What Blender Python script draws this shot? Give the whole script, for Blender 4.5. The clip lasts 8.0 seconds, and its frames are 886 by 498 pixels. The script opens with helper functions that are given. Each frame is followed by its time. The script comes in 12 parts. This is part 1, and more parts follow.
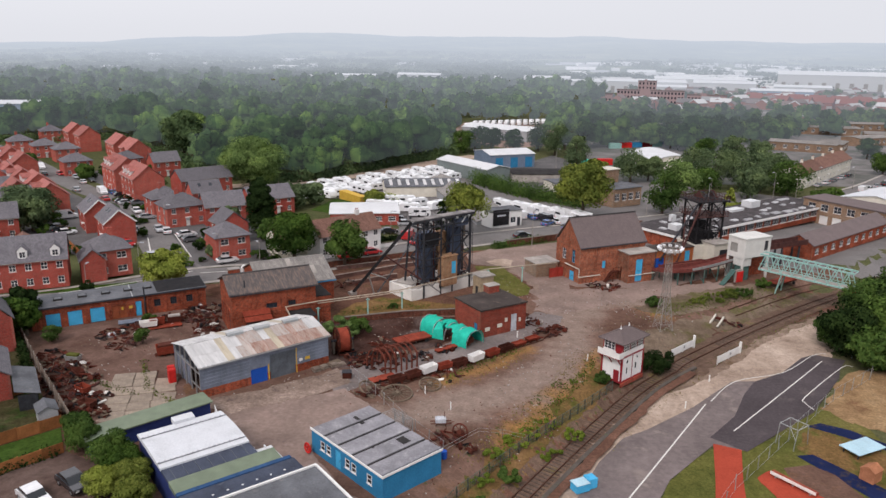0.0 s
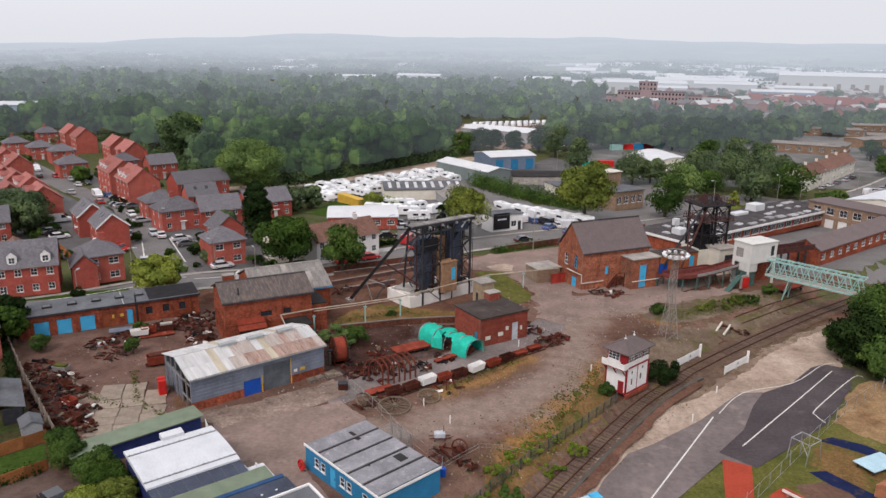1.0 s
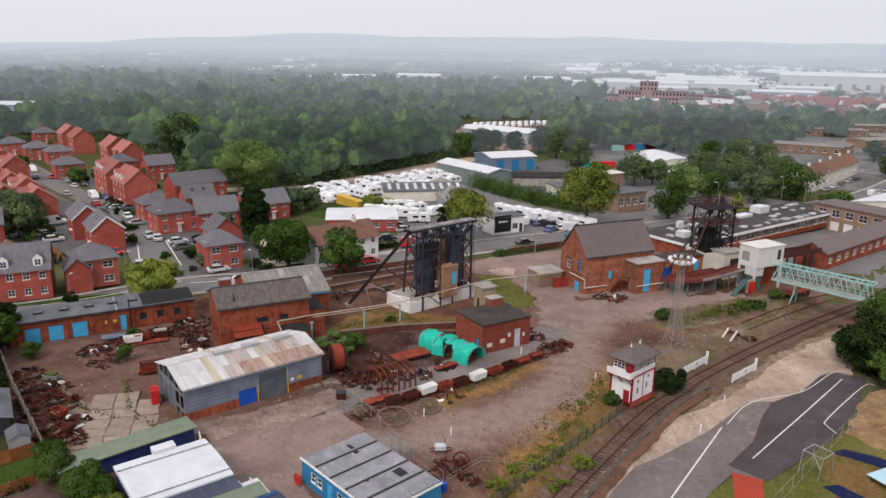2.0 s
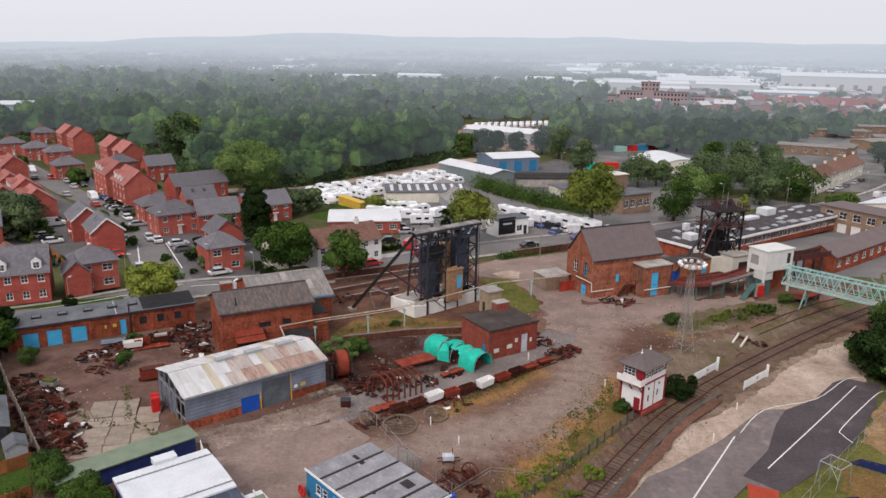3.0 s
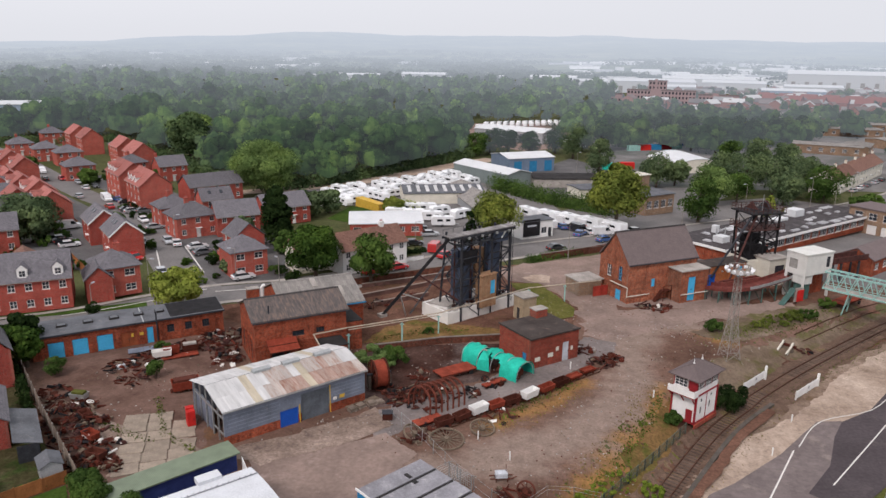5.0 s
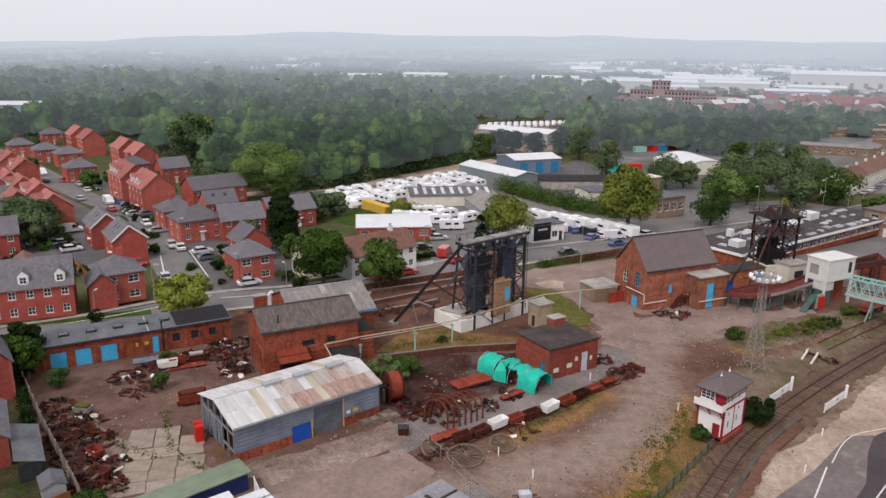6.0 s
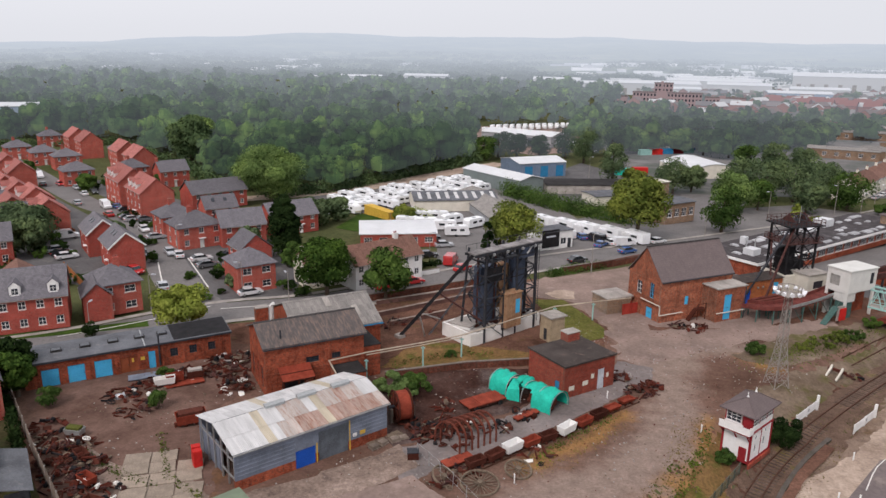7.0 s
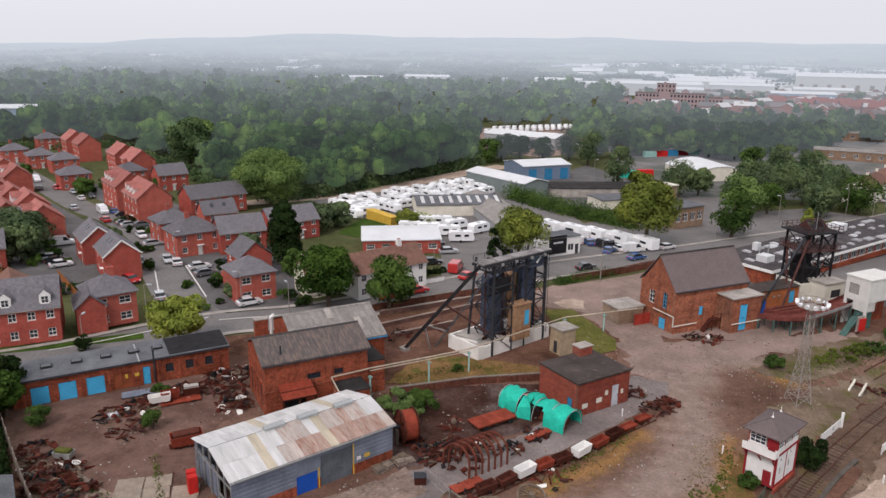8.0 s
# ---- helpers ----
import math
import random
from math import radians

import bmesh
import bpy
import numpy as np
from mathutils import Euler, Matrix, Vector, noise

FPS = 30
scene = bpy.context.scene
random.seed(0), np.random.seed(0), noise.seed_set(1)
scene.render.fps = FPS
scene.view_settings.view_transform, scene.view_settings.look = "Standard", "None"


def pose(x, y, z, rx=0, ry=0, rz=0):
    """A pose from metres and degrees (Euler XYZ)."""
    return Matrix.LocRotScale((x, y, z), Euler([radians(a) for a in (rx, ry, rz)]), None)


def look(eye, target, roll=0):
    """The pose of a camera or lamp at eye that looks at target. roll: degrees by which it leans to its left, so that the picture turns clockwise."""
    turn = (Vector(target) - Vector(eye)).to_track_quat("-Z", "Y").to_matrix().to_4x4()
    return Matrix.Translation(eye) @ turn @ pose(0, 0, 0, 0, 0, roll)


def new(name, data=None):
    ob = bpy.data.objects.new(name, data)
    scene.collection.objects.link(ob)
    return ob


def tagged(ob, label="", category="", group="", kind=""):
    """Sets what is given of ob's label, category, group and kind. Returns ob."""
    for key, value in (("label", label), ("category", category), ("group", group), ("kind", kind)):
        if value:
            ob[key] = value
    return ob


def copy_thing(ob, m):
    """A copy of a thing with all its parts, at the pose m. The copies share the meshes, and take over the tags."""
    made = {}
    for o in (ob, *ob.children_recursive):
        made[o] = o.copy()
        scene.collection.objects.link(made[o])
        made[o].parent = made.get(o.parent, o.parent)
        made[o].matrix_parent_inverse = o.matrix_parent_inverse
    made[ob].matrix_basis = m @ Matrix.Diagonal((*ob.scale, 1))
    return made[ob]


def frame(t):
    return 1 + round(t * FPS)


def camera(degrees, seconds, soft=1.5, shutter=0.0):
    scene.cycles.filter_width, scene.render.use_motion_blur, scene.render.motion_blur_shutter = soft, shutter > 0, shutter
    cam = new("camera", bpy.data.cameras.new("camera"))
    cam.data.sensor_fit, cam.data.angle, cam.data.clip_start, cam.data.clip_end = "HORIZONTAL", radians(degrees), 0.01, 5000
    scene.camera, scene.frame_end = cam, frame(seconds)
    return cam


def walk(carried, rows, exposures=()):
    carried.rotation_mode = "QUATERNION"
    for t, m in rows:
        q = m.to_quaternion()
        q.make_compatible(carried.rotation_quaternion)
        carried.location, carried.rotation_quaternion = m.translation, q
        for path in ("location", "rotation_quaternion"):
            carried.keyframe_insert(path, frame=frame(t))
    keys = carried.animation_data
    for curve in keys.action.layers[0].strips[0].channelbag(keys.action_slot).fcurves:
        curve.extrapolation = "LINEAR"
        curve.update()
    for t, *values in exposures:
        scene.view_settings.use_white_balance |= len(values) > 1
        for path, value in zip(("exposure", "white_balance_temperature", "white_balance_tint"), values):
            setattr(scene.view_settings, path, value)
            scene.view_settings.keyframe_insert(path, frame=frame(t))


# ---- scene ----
cam = camera(63.0, 8.0)
PATH = [
    (0, (0.855, -3.218, 42.4), (0.68, -1.298, 41.869), 0.8),
    (0.5, (0.755, -1.654, 42.433), (0.58, 0.266, 41.903), 0.8),
    (1, (0.666, -0.141, 42.461), (0.491, 1.779, 41.932), 0.8),
    (1.5, (0.508, 1.237, 42.514), (0.333, 3.158, 41.984), 0.8),
    (3, (-0.774, 4.383, 42.495), (-0.948, 6.304, 41.965), 0.9),
    (3.5, (-1.889, 5.096, 42.493), (-2.064, 7.017, 41.964), 0.9),
    (4, (-3.382, 5.674, 42.45), (-3.557, 7.595, 41.92), 0.9),
    (4.5, (-4.943, 6.363, 42.42), (-5.119, 8.282, 41.887), 0.8),
    (6, (-8.739, 10.607, 42.395), (-8.915, 12.527, 41.862), 0.8),
    (6.5, (-9.709, 12.668, 42.468), (-9.885, 14.588, 41.936), 0.8),
    (7, (-10.528, 15.004, 42.583), (-10.703, 16.924, 42.053), 0.9),
    (7.5, (-11.173, 17.242, 42.685), (-11.349, 19.163, 42.157), 0.8),
    (8, (-11.724, 19.123, 42.796), (-11.901, 21.044, 42.267), 0.8),
]
walk(cam, [(t, look(eye, target, roll)) for t, eye, target, roll in PATH], exposures=[(0.0, 0.1, 6300, 18), (8.0, 0.1, 6300, 18)])

# world: overcast day, pale sky, one broad soft sun
world = bpy.data.worlds.new("overcast_sky")
scene.world = world
world.use_nodes = True
_wn, _wl = world.node_tree.nodes, world.node_tree.links
_wn.clear()
_sky = _wn.new("ShaderNodeTexSky")
_sky.sky_type = "NISHITA"
_sky.sun_disc = False
_sky.sun_elevation = radians(48)
_sky.sun_rotation = radians(-35)
_sky.air_density, _sky.dust_density, _sky.ozone_density = 1.0, 6.0, 0.6
_grey = _wn.new("ShaderNodeHueSaturation")
_grey.inputs["Saturation"].default_value = 0.12
_bg = _wn.new("ShaderNodeBackground")
_bg.inputs["Strength"].default_value = 0.11
_out = _wn.new("ShaderNodeOutputWorld")
_cloud = _wn.new("ShaderNodeMix")
_cloud.data_type = "RGBA"
_cloud.inputs[0].default_value = 0.9
_cloud.inputs[7].default_value = (6.9, 7.2, 7.15, 1)
_wl.new(_sky.outputs[0], _grey.inputs["Color"])
_wl.new(_grey.outputs[0], _cloud.inputs[6])
_wl.new(_cloud.outputs[2], _bg.inputs["Color"])
_wl.new(_bg.outputs[0], _out.inputs["Surface"])
sun = new("sun", bpy.data.lights.new("sun", "SUN"))
sun.data.energy, sun.data.angle, sun.data.color = 1.9, radians(20), (1.0, 0.92, 0.84)
sun.matrix_world = look((-30, 40, 80), (0, 110, 0))

# ---- materials ----
def shader(name, rough=0.8, metal=0.0, spec=0.2):
    m = bpy.data.materials.new(name)
    m.use_nodes = True
    b = m.node_tree.nodes["Principled BSDF"]
    b.inputs["Roughness"].default_value = rough
    b.inputs["Metallic"].default_value = metal
    b.inputs["Specular IOR Level"].default_value = spec
    return m, m.node_tree.nodes, m.node_tree.links, b


def coords(n, l, world_space=False, swap=False, scale=1.0):
    """Metres: object space, or world space; swap turns a wall's x, z into a texture's x, y."""
    if world_space:
        src = n.new("ShaderNodeNewGeometry").outputs["Position"]
    else:
        src = n.new("ShaderNodeTexCoord").outputs["Object"]
    if swap:
        sep, com = n.new("ShaderNodeSeparateXYZ"), n.new("ShaderNodeCombineXYZ")
        l.new(src, sep.inputs[0])
        l.new(sep.outputs["X"], com.inputs["X"])
        l.new(sep.outputs["Z"], com.inputs["Y"])
        l.new(sep.outputs["Y"], com.inputs["Z"])
        src = com.outputs[0]
    return src


def noise_tex(n, l, vec, scale, detail=4.0, rough=0.6):
    t = n.new("ShaderNodeTexNoise")
    t.inputs["Scale"].default_value, t.inputs["Detail"].default_value, t.inputs["Roughness"].default_value = scale, detail, rough
    l.new(vec, t.inputs["Vector"])
    return t.outputs["Fac"]


def ramp(n, l, fac, stops):
    r = n.new("ShaderNodeValToRGB")
    e = r.color_ramp.elements
    while len(e) < len(stops):
        e.new(0.5)
    for k, (p, c) in zip(e, stops):
        k.position, k.color = p, (*c, 1)
    l.new(fac, r.inputs[0])
    return r.outputs[0]


def mixed(n, l, fac, a, b, kind="MIX"):
    x = n.new("ShaderNodeMix")
    x.data_type, x.blend_type = "RGBA", kind
    for sock, val in ((x.inputs[0], fac), (x.inputs[6], a), (x.inputs[7], b)):
        if isinstance(val, (int, float)):
            sock.default_value = val
        elif isinstance(val, tuple):
            sock.default_value = (*val, 1)
        else:
            l.new(val, sock)
    return x.outputs[2]


def bumped(n, l, b, height, strength=0.3, dist=0.02):
    k = n.new("ShaderNodeBump")
    k.inputs["Strength"].default_value, k.inputs["Distance"].default_value = strength, dist
    l.new(height, k.inputs["Height"])
    l.new(k.outputs[0], b.inputs["Normal"])


def times(c, k):
    return tuple(min(1.0, v * k) for v in c)


def worn(name, colour, rough=0.8, metal=0.0, big=0.35, small=6.0, vary=0.3, stain=None, stain_at=0.55, world_space=False, by_object=0.0, bump=0.2, spec=0.06):
    """A plain worn surface: two scales of noise on a base colour, and stains of another colour."""
    m, n, l, b = shader(name, rough, metal, spec)
    v = coords(n, l, world_space)
    large, fine = noise_tex(n, l, v, big, 5), noise_tex(n, l, v, small, 4)
    col = ramp(n, l, large, [(0.3, times(colour, 1 - vary)), (0.7, times(colour, 1 + vary * 0.8))])
    col = mixed(n, l, 0.5, col, ramp(n, l, fine, [(0.3, (0.35, 0.35, 0.35)), (0.7, (0.66, 0.66, 0.66))]), "OVERLAY")
    if stain:
        s = noise_tex(n, l, v, big * 2.3, 8, 0.7)
        f = ramp(n, l, s, [(stain_at, (0, 0, 0)), (min(1, stain_at + 0.12), (1, 1, 1))])
        col = mixed(n, l, f, col, stain)
    if by_object:
        info = n.new("ShaderNodeObjectInfo")
        hsv = n.new("ShaderNodeHueSaturation")
        mr = n.new("ShaderNodeMapRange")
        mr.inputs["To Min"].default_value, mr.inputs["To Max"].default_value = 1 - by_object, 1 + by_object
        l.new(info.outputs["Random"], mr.inputs["Value"])
        l.new(mr.outputs[0], hsv.inputs["Value"])
        l.new(col, hsv.inputs["Color"])
        col = hsv.outputs[0]
    l.new(col, b.inputs["Base Color"])
    if bump:
        bumped(n, l, b, fine, bump, 0.03)
    return m


def brickwork(name, a, c, mortar, dirt, scale=1.0, patchy=0.5, dirt_at=0.56):
    m, n, l, b = shader(name, 0.92, 0, 0.03)
    v = coords(n, l, swap=True)
    t = n.new("ShaderNodeTexBrick")
    t.inputs["Color1"].default_value, t.inputs["Color2"].default_value, t.inputs["Mortar"].default_value = (*times(a, 1.12), 1), (*times(c, 0.82), 1), (*mortar, 1)
    t.inputs["Scale"].default_value = 1.0
    t.inputs["Brick Width"].default_value, t.inputs["Row Height"].default_value, t.inputs["Mortar Size"].default_value = 0.225, 0.075, 0.008
    l.new(v, t.inputs["Vector"])
    w = coords(n, l)
    large = noise_tex(n, l, w, 0.45, 6, 0.65)
    col = mixed(n, l, min(1.0, patchy + 0.15), t.outputs["Color"], ramp(n, l, large, [(0.3, (0.2, 0.19, 0.19)), (0.52, (0.5, 0.5, 0.5)), (0.72, (0.78, 0.75, 0.7))]), "OVERLAY")
    patch = noise_tex(n, l, w, 2.6, 5, 0.75)
    col = mixed(n, l, min(1.0, patchy + 0.1), col, ramp(n, l, patch, [(0.32, (0.24, 0.22, 0.22)), (0.5, (0.5, 0.5, 0.5)), (0.68, (0.74, 0.72, 0.68))]), "OVERLAY")
    s = noise_tex(n, l, w, 1.1, 7, 0.7)
    col = mixed(n, l, ramp(n, l, s, [(dirt_at, (0, 0, 0)), (dirt_at + 0.16, (0.8, 0.8, 0.8))]), col, dirt)
    run = n.new("ShaderNodeMapping")
    run.inputs["Scale"].default_value = (2.2, 2.2, 0.22)
    l.new(w, run.inputs["Vector"])
    r = noise_tex(n, l, run.outputs[0], 1.0, 6, 0.7)
    col = mixed(n, l, ramp(n, l, r, [(0.54, (0, 0, 0)), (0.72, (patchy, patchy, patchy))]), col, times(dirt, 0.6))
    info, hsv, mr = n.new("ShaderNodeObjectInfo"), n.new("ShaderNodeHueSaturation"), n.new("ShaderNodeMapRange")
    mr.inputs["To Min"].default_value, mr.inputs["To Max"].default_value = 0.84, 1.12
    l.new(info.outputs["Random"], mr.inputs["Value"])
    l.new(mr.outputs[0], hsv.inputs["Value"])
    l.new(col, hsv.inputs["Color"])
    l.new(hsv.outputs[0], b.inputs["Base Color"])
    bumped(n, l, b, t.outputs["Fac"], -0.4, 0.01)
    return m


def roofing(name, colour, lichen, row=0.25, rough=0.75, ramped=0.55, course=0.15):
    """Slates or tiles in courses, with streaks and lichen."""
    m, n, l, b = shader(name, rough, 0, 0.06)
    v = coords(n, l)
    t = n.new("ShaderNodeTexBrick")
    t.inputs["Color1"].default_value, t.inputs["Color2"].default_value = (*times(colour, 1 - course), 1), (*times(colour, 1 + course), 1)
    t.inputs["Mortar"].default_value = (*times(colour, 1 - 3 * course), 1)
    t.inputs["Brick Width"].default_value, t.inputs["Row Height"].default_value, t.inputs["Mortar Size"].default_value = 0.28, row, 0.012
    t.inputs["Scale"].default_value = 1.0
    l.new(v, t.inputs["Vector"])
    large = noise_tex(n, l, v, 0.5, 6, 0.65)
    col = mixed(n, l, ramped, t.outputs["Color"], ramp(n, l, large, [(0.3, (0.33, 0.33, 0.34)), (0.7, (0.64, 0.63, 0.62))]), "OVERLAY")
    s = noise_tex(n, l, v, 1.7, 8, 0.75)
    col = mixed(n, l, ramp(n, l, s, [(0.58, (0, 0, 0)), (0.74, (0.55, 0.55, 0.55))]), col, lichen)
    info, hsv, mr = n.new("ShaderNodeObjectInfo"), n.new("ShaderNodeHueSaturation"), n.new("ShaderNodeMapRange")
    mr.inputs["To Min"].default_value, mr.inputs["To Max"].default_value = 0.85, 1.15
    l.new(info.outputs["Random"], mr.inputs["Value"])
    l.new(mr.outputs[0], hsv.inputs["Value"])
    l.new(col, hsv.inputs["Color"])
    l.new(hsv.outputs[0], b.inputs["Base Color"])
    bumped(n, l, b, t.outputs["Fac"], -0.3, 0.015)
    return m


def painted_haze(n, l, b, col):
    """Haze painted as emission over a dimmed base colour: from about y = 180 m, deepening towards the hills."""
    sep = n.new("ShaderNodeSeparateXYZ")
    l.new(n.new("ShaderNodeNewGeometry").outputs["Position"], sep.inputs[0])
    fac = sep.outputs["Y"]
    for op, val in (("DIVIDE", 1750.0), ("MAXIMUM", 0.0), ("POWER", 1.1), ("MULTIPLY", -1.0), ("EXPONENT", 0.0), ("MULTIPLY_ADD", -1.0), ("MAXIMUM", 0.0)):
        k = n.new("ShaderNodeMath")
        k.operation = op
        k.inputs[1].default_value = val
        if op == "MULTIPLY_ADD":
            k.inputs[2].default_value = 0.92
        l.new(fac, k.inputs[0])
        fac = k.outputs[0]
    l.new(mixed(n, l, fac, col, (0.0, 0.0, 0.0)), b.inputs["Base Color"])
    b.inputs["Emission Color"].default_value = (*HAZE_GLOW, 1)
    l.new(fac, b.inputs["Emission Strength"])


# colour of the painted haze that distant surfaces emit, though none is a lamp
HAZE_GLOW = (0.64, 0.715, 0.765)


def foliage(name, dark, light, sheen=0.0, air=False):
    m, n, l, b = shader(name, 0.8, 0, 0.02)
    g = n.new("ShaderNodeNewGeometry")
    v = g.outputs["Position"]
    col = ramp(n, l, g.outputs["Random Per Island"], [(0.0, dark), (1.0, light)])
    large, tree_size = noise_tex(n, l, v, 0.02, 4), noise_tex(n, l, v, 0.11, 2)
    col = mixed(n, l, 0.7, col, ramp(n, l, large, [(0.32, (0.34, 0.36, 0.36)), (0.68, (0.66, 0.64, 0.56))]), "OVERLAY")
    col = mixed(n, l, 0.75, col, ramp(n, l, tree_size, [(0.36, (0.26, 0.29, 0.28)), (0.5, (0.5, 0.5, 0.5)), (0.64, (0.74, 0.71, 0.6))]), "OVERLAY")
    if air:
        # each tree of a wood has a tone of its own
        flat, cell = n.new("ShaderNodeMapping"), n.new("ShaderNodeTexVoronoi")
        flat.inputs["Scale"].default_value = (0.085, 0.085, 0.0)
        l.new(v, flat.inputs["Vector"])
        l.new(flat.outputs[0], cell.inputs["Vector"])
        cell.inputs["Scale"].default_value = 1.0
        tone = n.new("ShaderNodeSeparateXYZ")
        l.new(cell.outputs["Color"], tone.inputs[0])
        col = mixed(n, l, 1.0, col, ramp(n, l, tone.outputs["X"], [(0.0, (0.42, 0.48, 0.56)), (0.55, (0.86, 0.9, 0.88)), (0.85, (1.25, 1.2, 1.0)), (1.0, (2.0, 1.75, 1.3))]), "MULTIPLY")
        # haze is painted over these leaves as emission
        painted_haze(n, l, b, col)
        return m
    l.new(col, b.inputs["Base Color"])
    b.inputs["Sheen Weight"].default_value = sheen
    # light comes through leaves as well as off them
    thin, both = n.new("ShaderNodeBsdfTranslucent"), n.new("ShaderNodeMixShader")
    both.inputs[0].default_value = 0.22
    l.new(col, thin.inputs["Color"])
    l.new(b.outputs[0], both.inputs[1])
    l.new(thin.outputs[0], both.inputs[2])
    l.new(both.outputs[0], n["Material Output"].inputs["Surface"])
    return m


def near_ways(n, l, v, ways, soft):
    """1 along straight ways (ax, ay, bx, by, half width), fading over their wandering edges."""
    def vec(op, a, b):
        k = n.new("ShaderNodeVectorMath")
        k.operation = op
        for sock, val in ((k.inputs[0], a), (k.inputs[1], b)):
            if isinstance(val, tuple):
                sock.default_value = val
            else:
                l.new(val, sock)
        return k

    w = n.new("ShaderNodeTexNoise")
    w.inputs["Scale"].default_value, w.inputs["Detail"].default_value, w.inputs["Roughness"].default_value = 0.16, 7, 0.68
    l.new(v, w.inputs["Vector"])
    off = vec("MULTIPLY", vec("SUBTRACT", w.outputs["Color"], (0.5, 0.5, 0.5)).outputs[0], (9.0, 9.0, 0.0)).outputs[0]
    p = vec("ADD", vec("MULTIPLY", v, (1.0, 1.0, 0.0)).outputs[0], off).outputs[0]
    best = None
    for ax, ay, bx, by, r in ways:
        ba = (bx - ax, by - ay, 0.0)
        pa = vec("SUBTRACT", p, (ax, ay, 0.0)).outputs[0]
        dot = vec("DOT_PRODUCT", pa, times(ba, 1 / (ba[0] ** 2 + ba[1] ** 2))).outputs["Value"]
        h = n.new("ShaderNodeMath")
        h.operation, h.use_clamp = "ADD", True
        h.inputs[1].default_value = 0.0
        l.new(dot, h.inputs[0])
        d = vec("LENGTH", vec("SUBTRACT", pa, vec("MULTIPLY", h.outputs[0], ba).outputs[0]).outputs[0], (0.0, 0.0, 0.0)).outputs["Value"]
        m = n.new("ShaderNodeMapRange")
        m.interpolation_type = "SMOOTHSTEP"
        for name, val in (("From Min", r - soft), ("From Max", r + soft), ("To Min", 1.0), ("To Max", 0.0)):
            m.inputs[name].default_value = val
        l.new(d, m.inputs["Value"])
        if best is None:
            best = m.outputs[0]
        else:
            k = n.new("ShaderNodeMath")
            k.operation = "MAXIMUM"
            l.new(best, k.inputs[0])
            l.new(m.outputs[0], k.inputs[1])
            best = k.outputs[0]
    return best


def ground_mix(name, stops, scale, patch, patch_scale, patch_at, fine=3.0, rough=0.95, grit=0.8, ways=()):
    """Loose ground in world space: broad tones, patches of another colour, fine grit; ways: (colour, softness, lines) of wear."""
    m, n, l, b = shader(name, rough, 0, 0.02)
    v = coords(n, l, True)
    col = ramp(n, l, noise_tex(n, l, v, scale, 8, 0.62), stops)
    p = noise_tex(n, l, v, patch_scale, 7, 0.68)
    col = mixed(n, l, ramp(n, l, p, [(patch_at, (0, 0, 0)), (patch_at + 0.13, (0.85, 0.85, 0.85))]), col, patch)
    for colour, soft, lines in ways:
        col = mixed(n, l, near_ways(n, l, v, lines, soft), col, colour)
    f = noise_tex(n, l, v, fine, 6, 0.7)
    col = mixed(n, l, grit, col, ramp(n, l, f, [(0.28, (0.24, 0.24, 0.24)), (0.72, (0.74, 0.73, 0.72))]), "OVERLAY")
    mid = noise_tex(n, l, v, fine * 0.22, 5, 0.7)
    col = mixed(n, l, 0.55, col, ramp(n, l, mid, [(0.3, (0.3, 0.29, 0.28)), (0.7, (0.7, 0.7, 0.7))]), "OVERLAY")
    l.new(col, b.inputs["Base Color"])
    bumped(n, l, b, f, 0.22, 0.08)
    return m


def corrugated(name, colour, stain, stain_at, pitch=0.15, metal=0.3, rough=0.55, by_object=0.1, run=False):
    """Corrugated sheet; run: stains drawn out down the slope."""
    m, n, l, b = shader(name, rough, metal, 0.4)
    v = coords(n, l)
    w = v
    if run:
        mp, inf, off = n.new("ShaderNodeMapping"), n.new("ShaderNodeObjectInfo"), n.new("ShaderNodeMath")
        off.operation = "MULTIPLY"
        off.inputs[1].default_value = 60.0
        l.new(inf.outputs["Random"], off.inputs[0])
        mp.inputs["Scale"].default_value = (2.6, 0.35, 1.0)
        l.new(off.outputs[0], mp.inputs["Location"])
        l.new(v, mp.inputs["Vector"])
        w = mp.outputs[0]
    big, s = noise_tex(n, l, w, 0.8, 6), noise_tex(n, l, w, 1.6, 8, 0.72)
    col = ramp(n, l, big, [(0.3, times(colour, 0.8)), (0.7, times(colour, 1.12))])
    col = mixed(n, l, ramp(n, l, s, [(stain_at, (0, 0, 0)), (stain_at + 0.2, (0.9, 0.9, 0.9))]), col, stain)
    info, hsv, mr = n.new("ShaderNodeObjectInfo"), n.new("ShaderNodeHueSaturation"), n.new("ShaderNodeMapRange")
    mr.inputs["To Min"].default_value, mr.inputs["To Max"].default_value = 1 - by_object, 1 + by_object
    l.new(info.outputs["Random"], mr.inputs["Value"])
    l.new(mr.outputs[0], hsv.inputs["Value"])
    l.new(col, hsv.inputs["Color"])
    l.new(hsv.outputs[0], b.inputs["Base Color"])
    w = n.new("ShaderNodeTexWave")
    w.inputs["Scale"].default_value = 0.314 / pitch
    w.inputs["Distortion"].default_value = 0
    l.new(v, w.inputs["Vector"])
    bumped(n, l, b, w.outputs["Fac"], 0.5, 0.03)
    return m


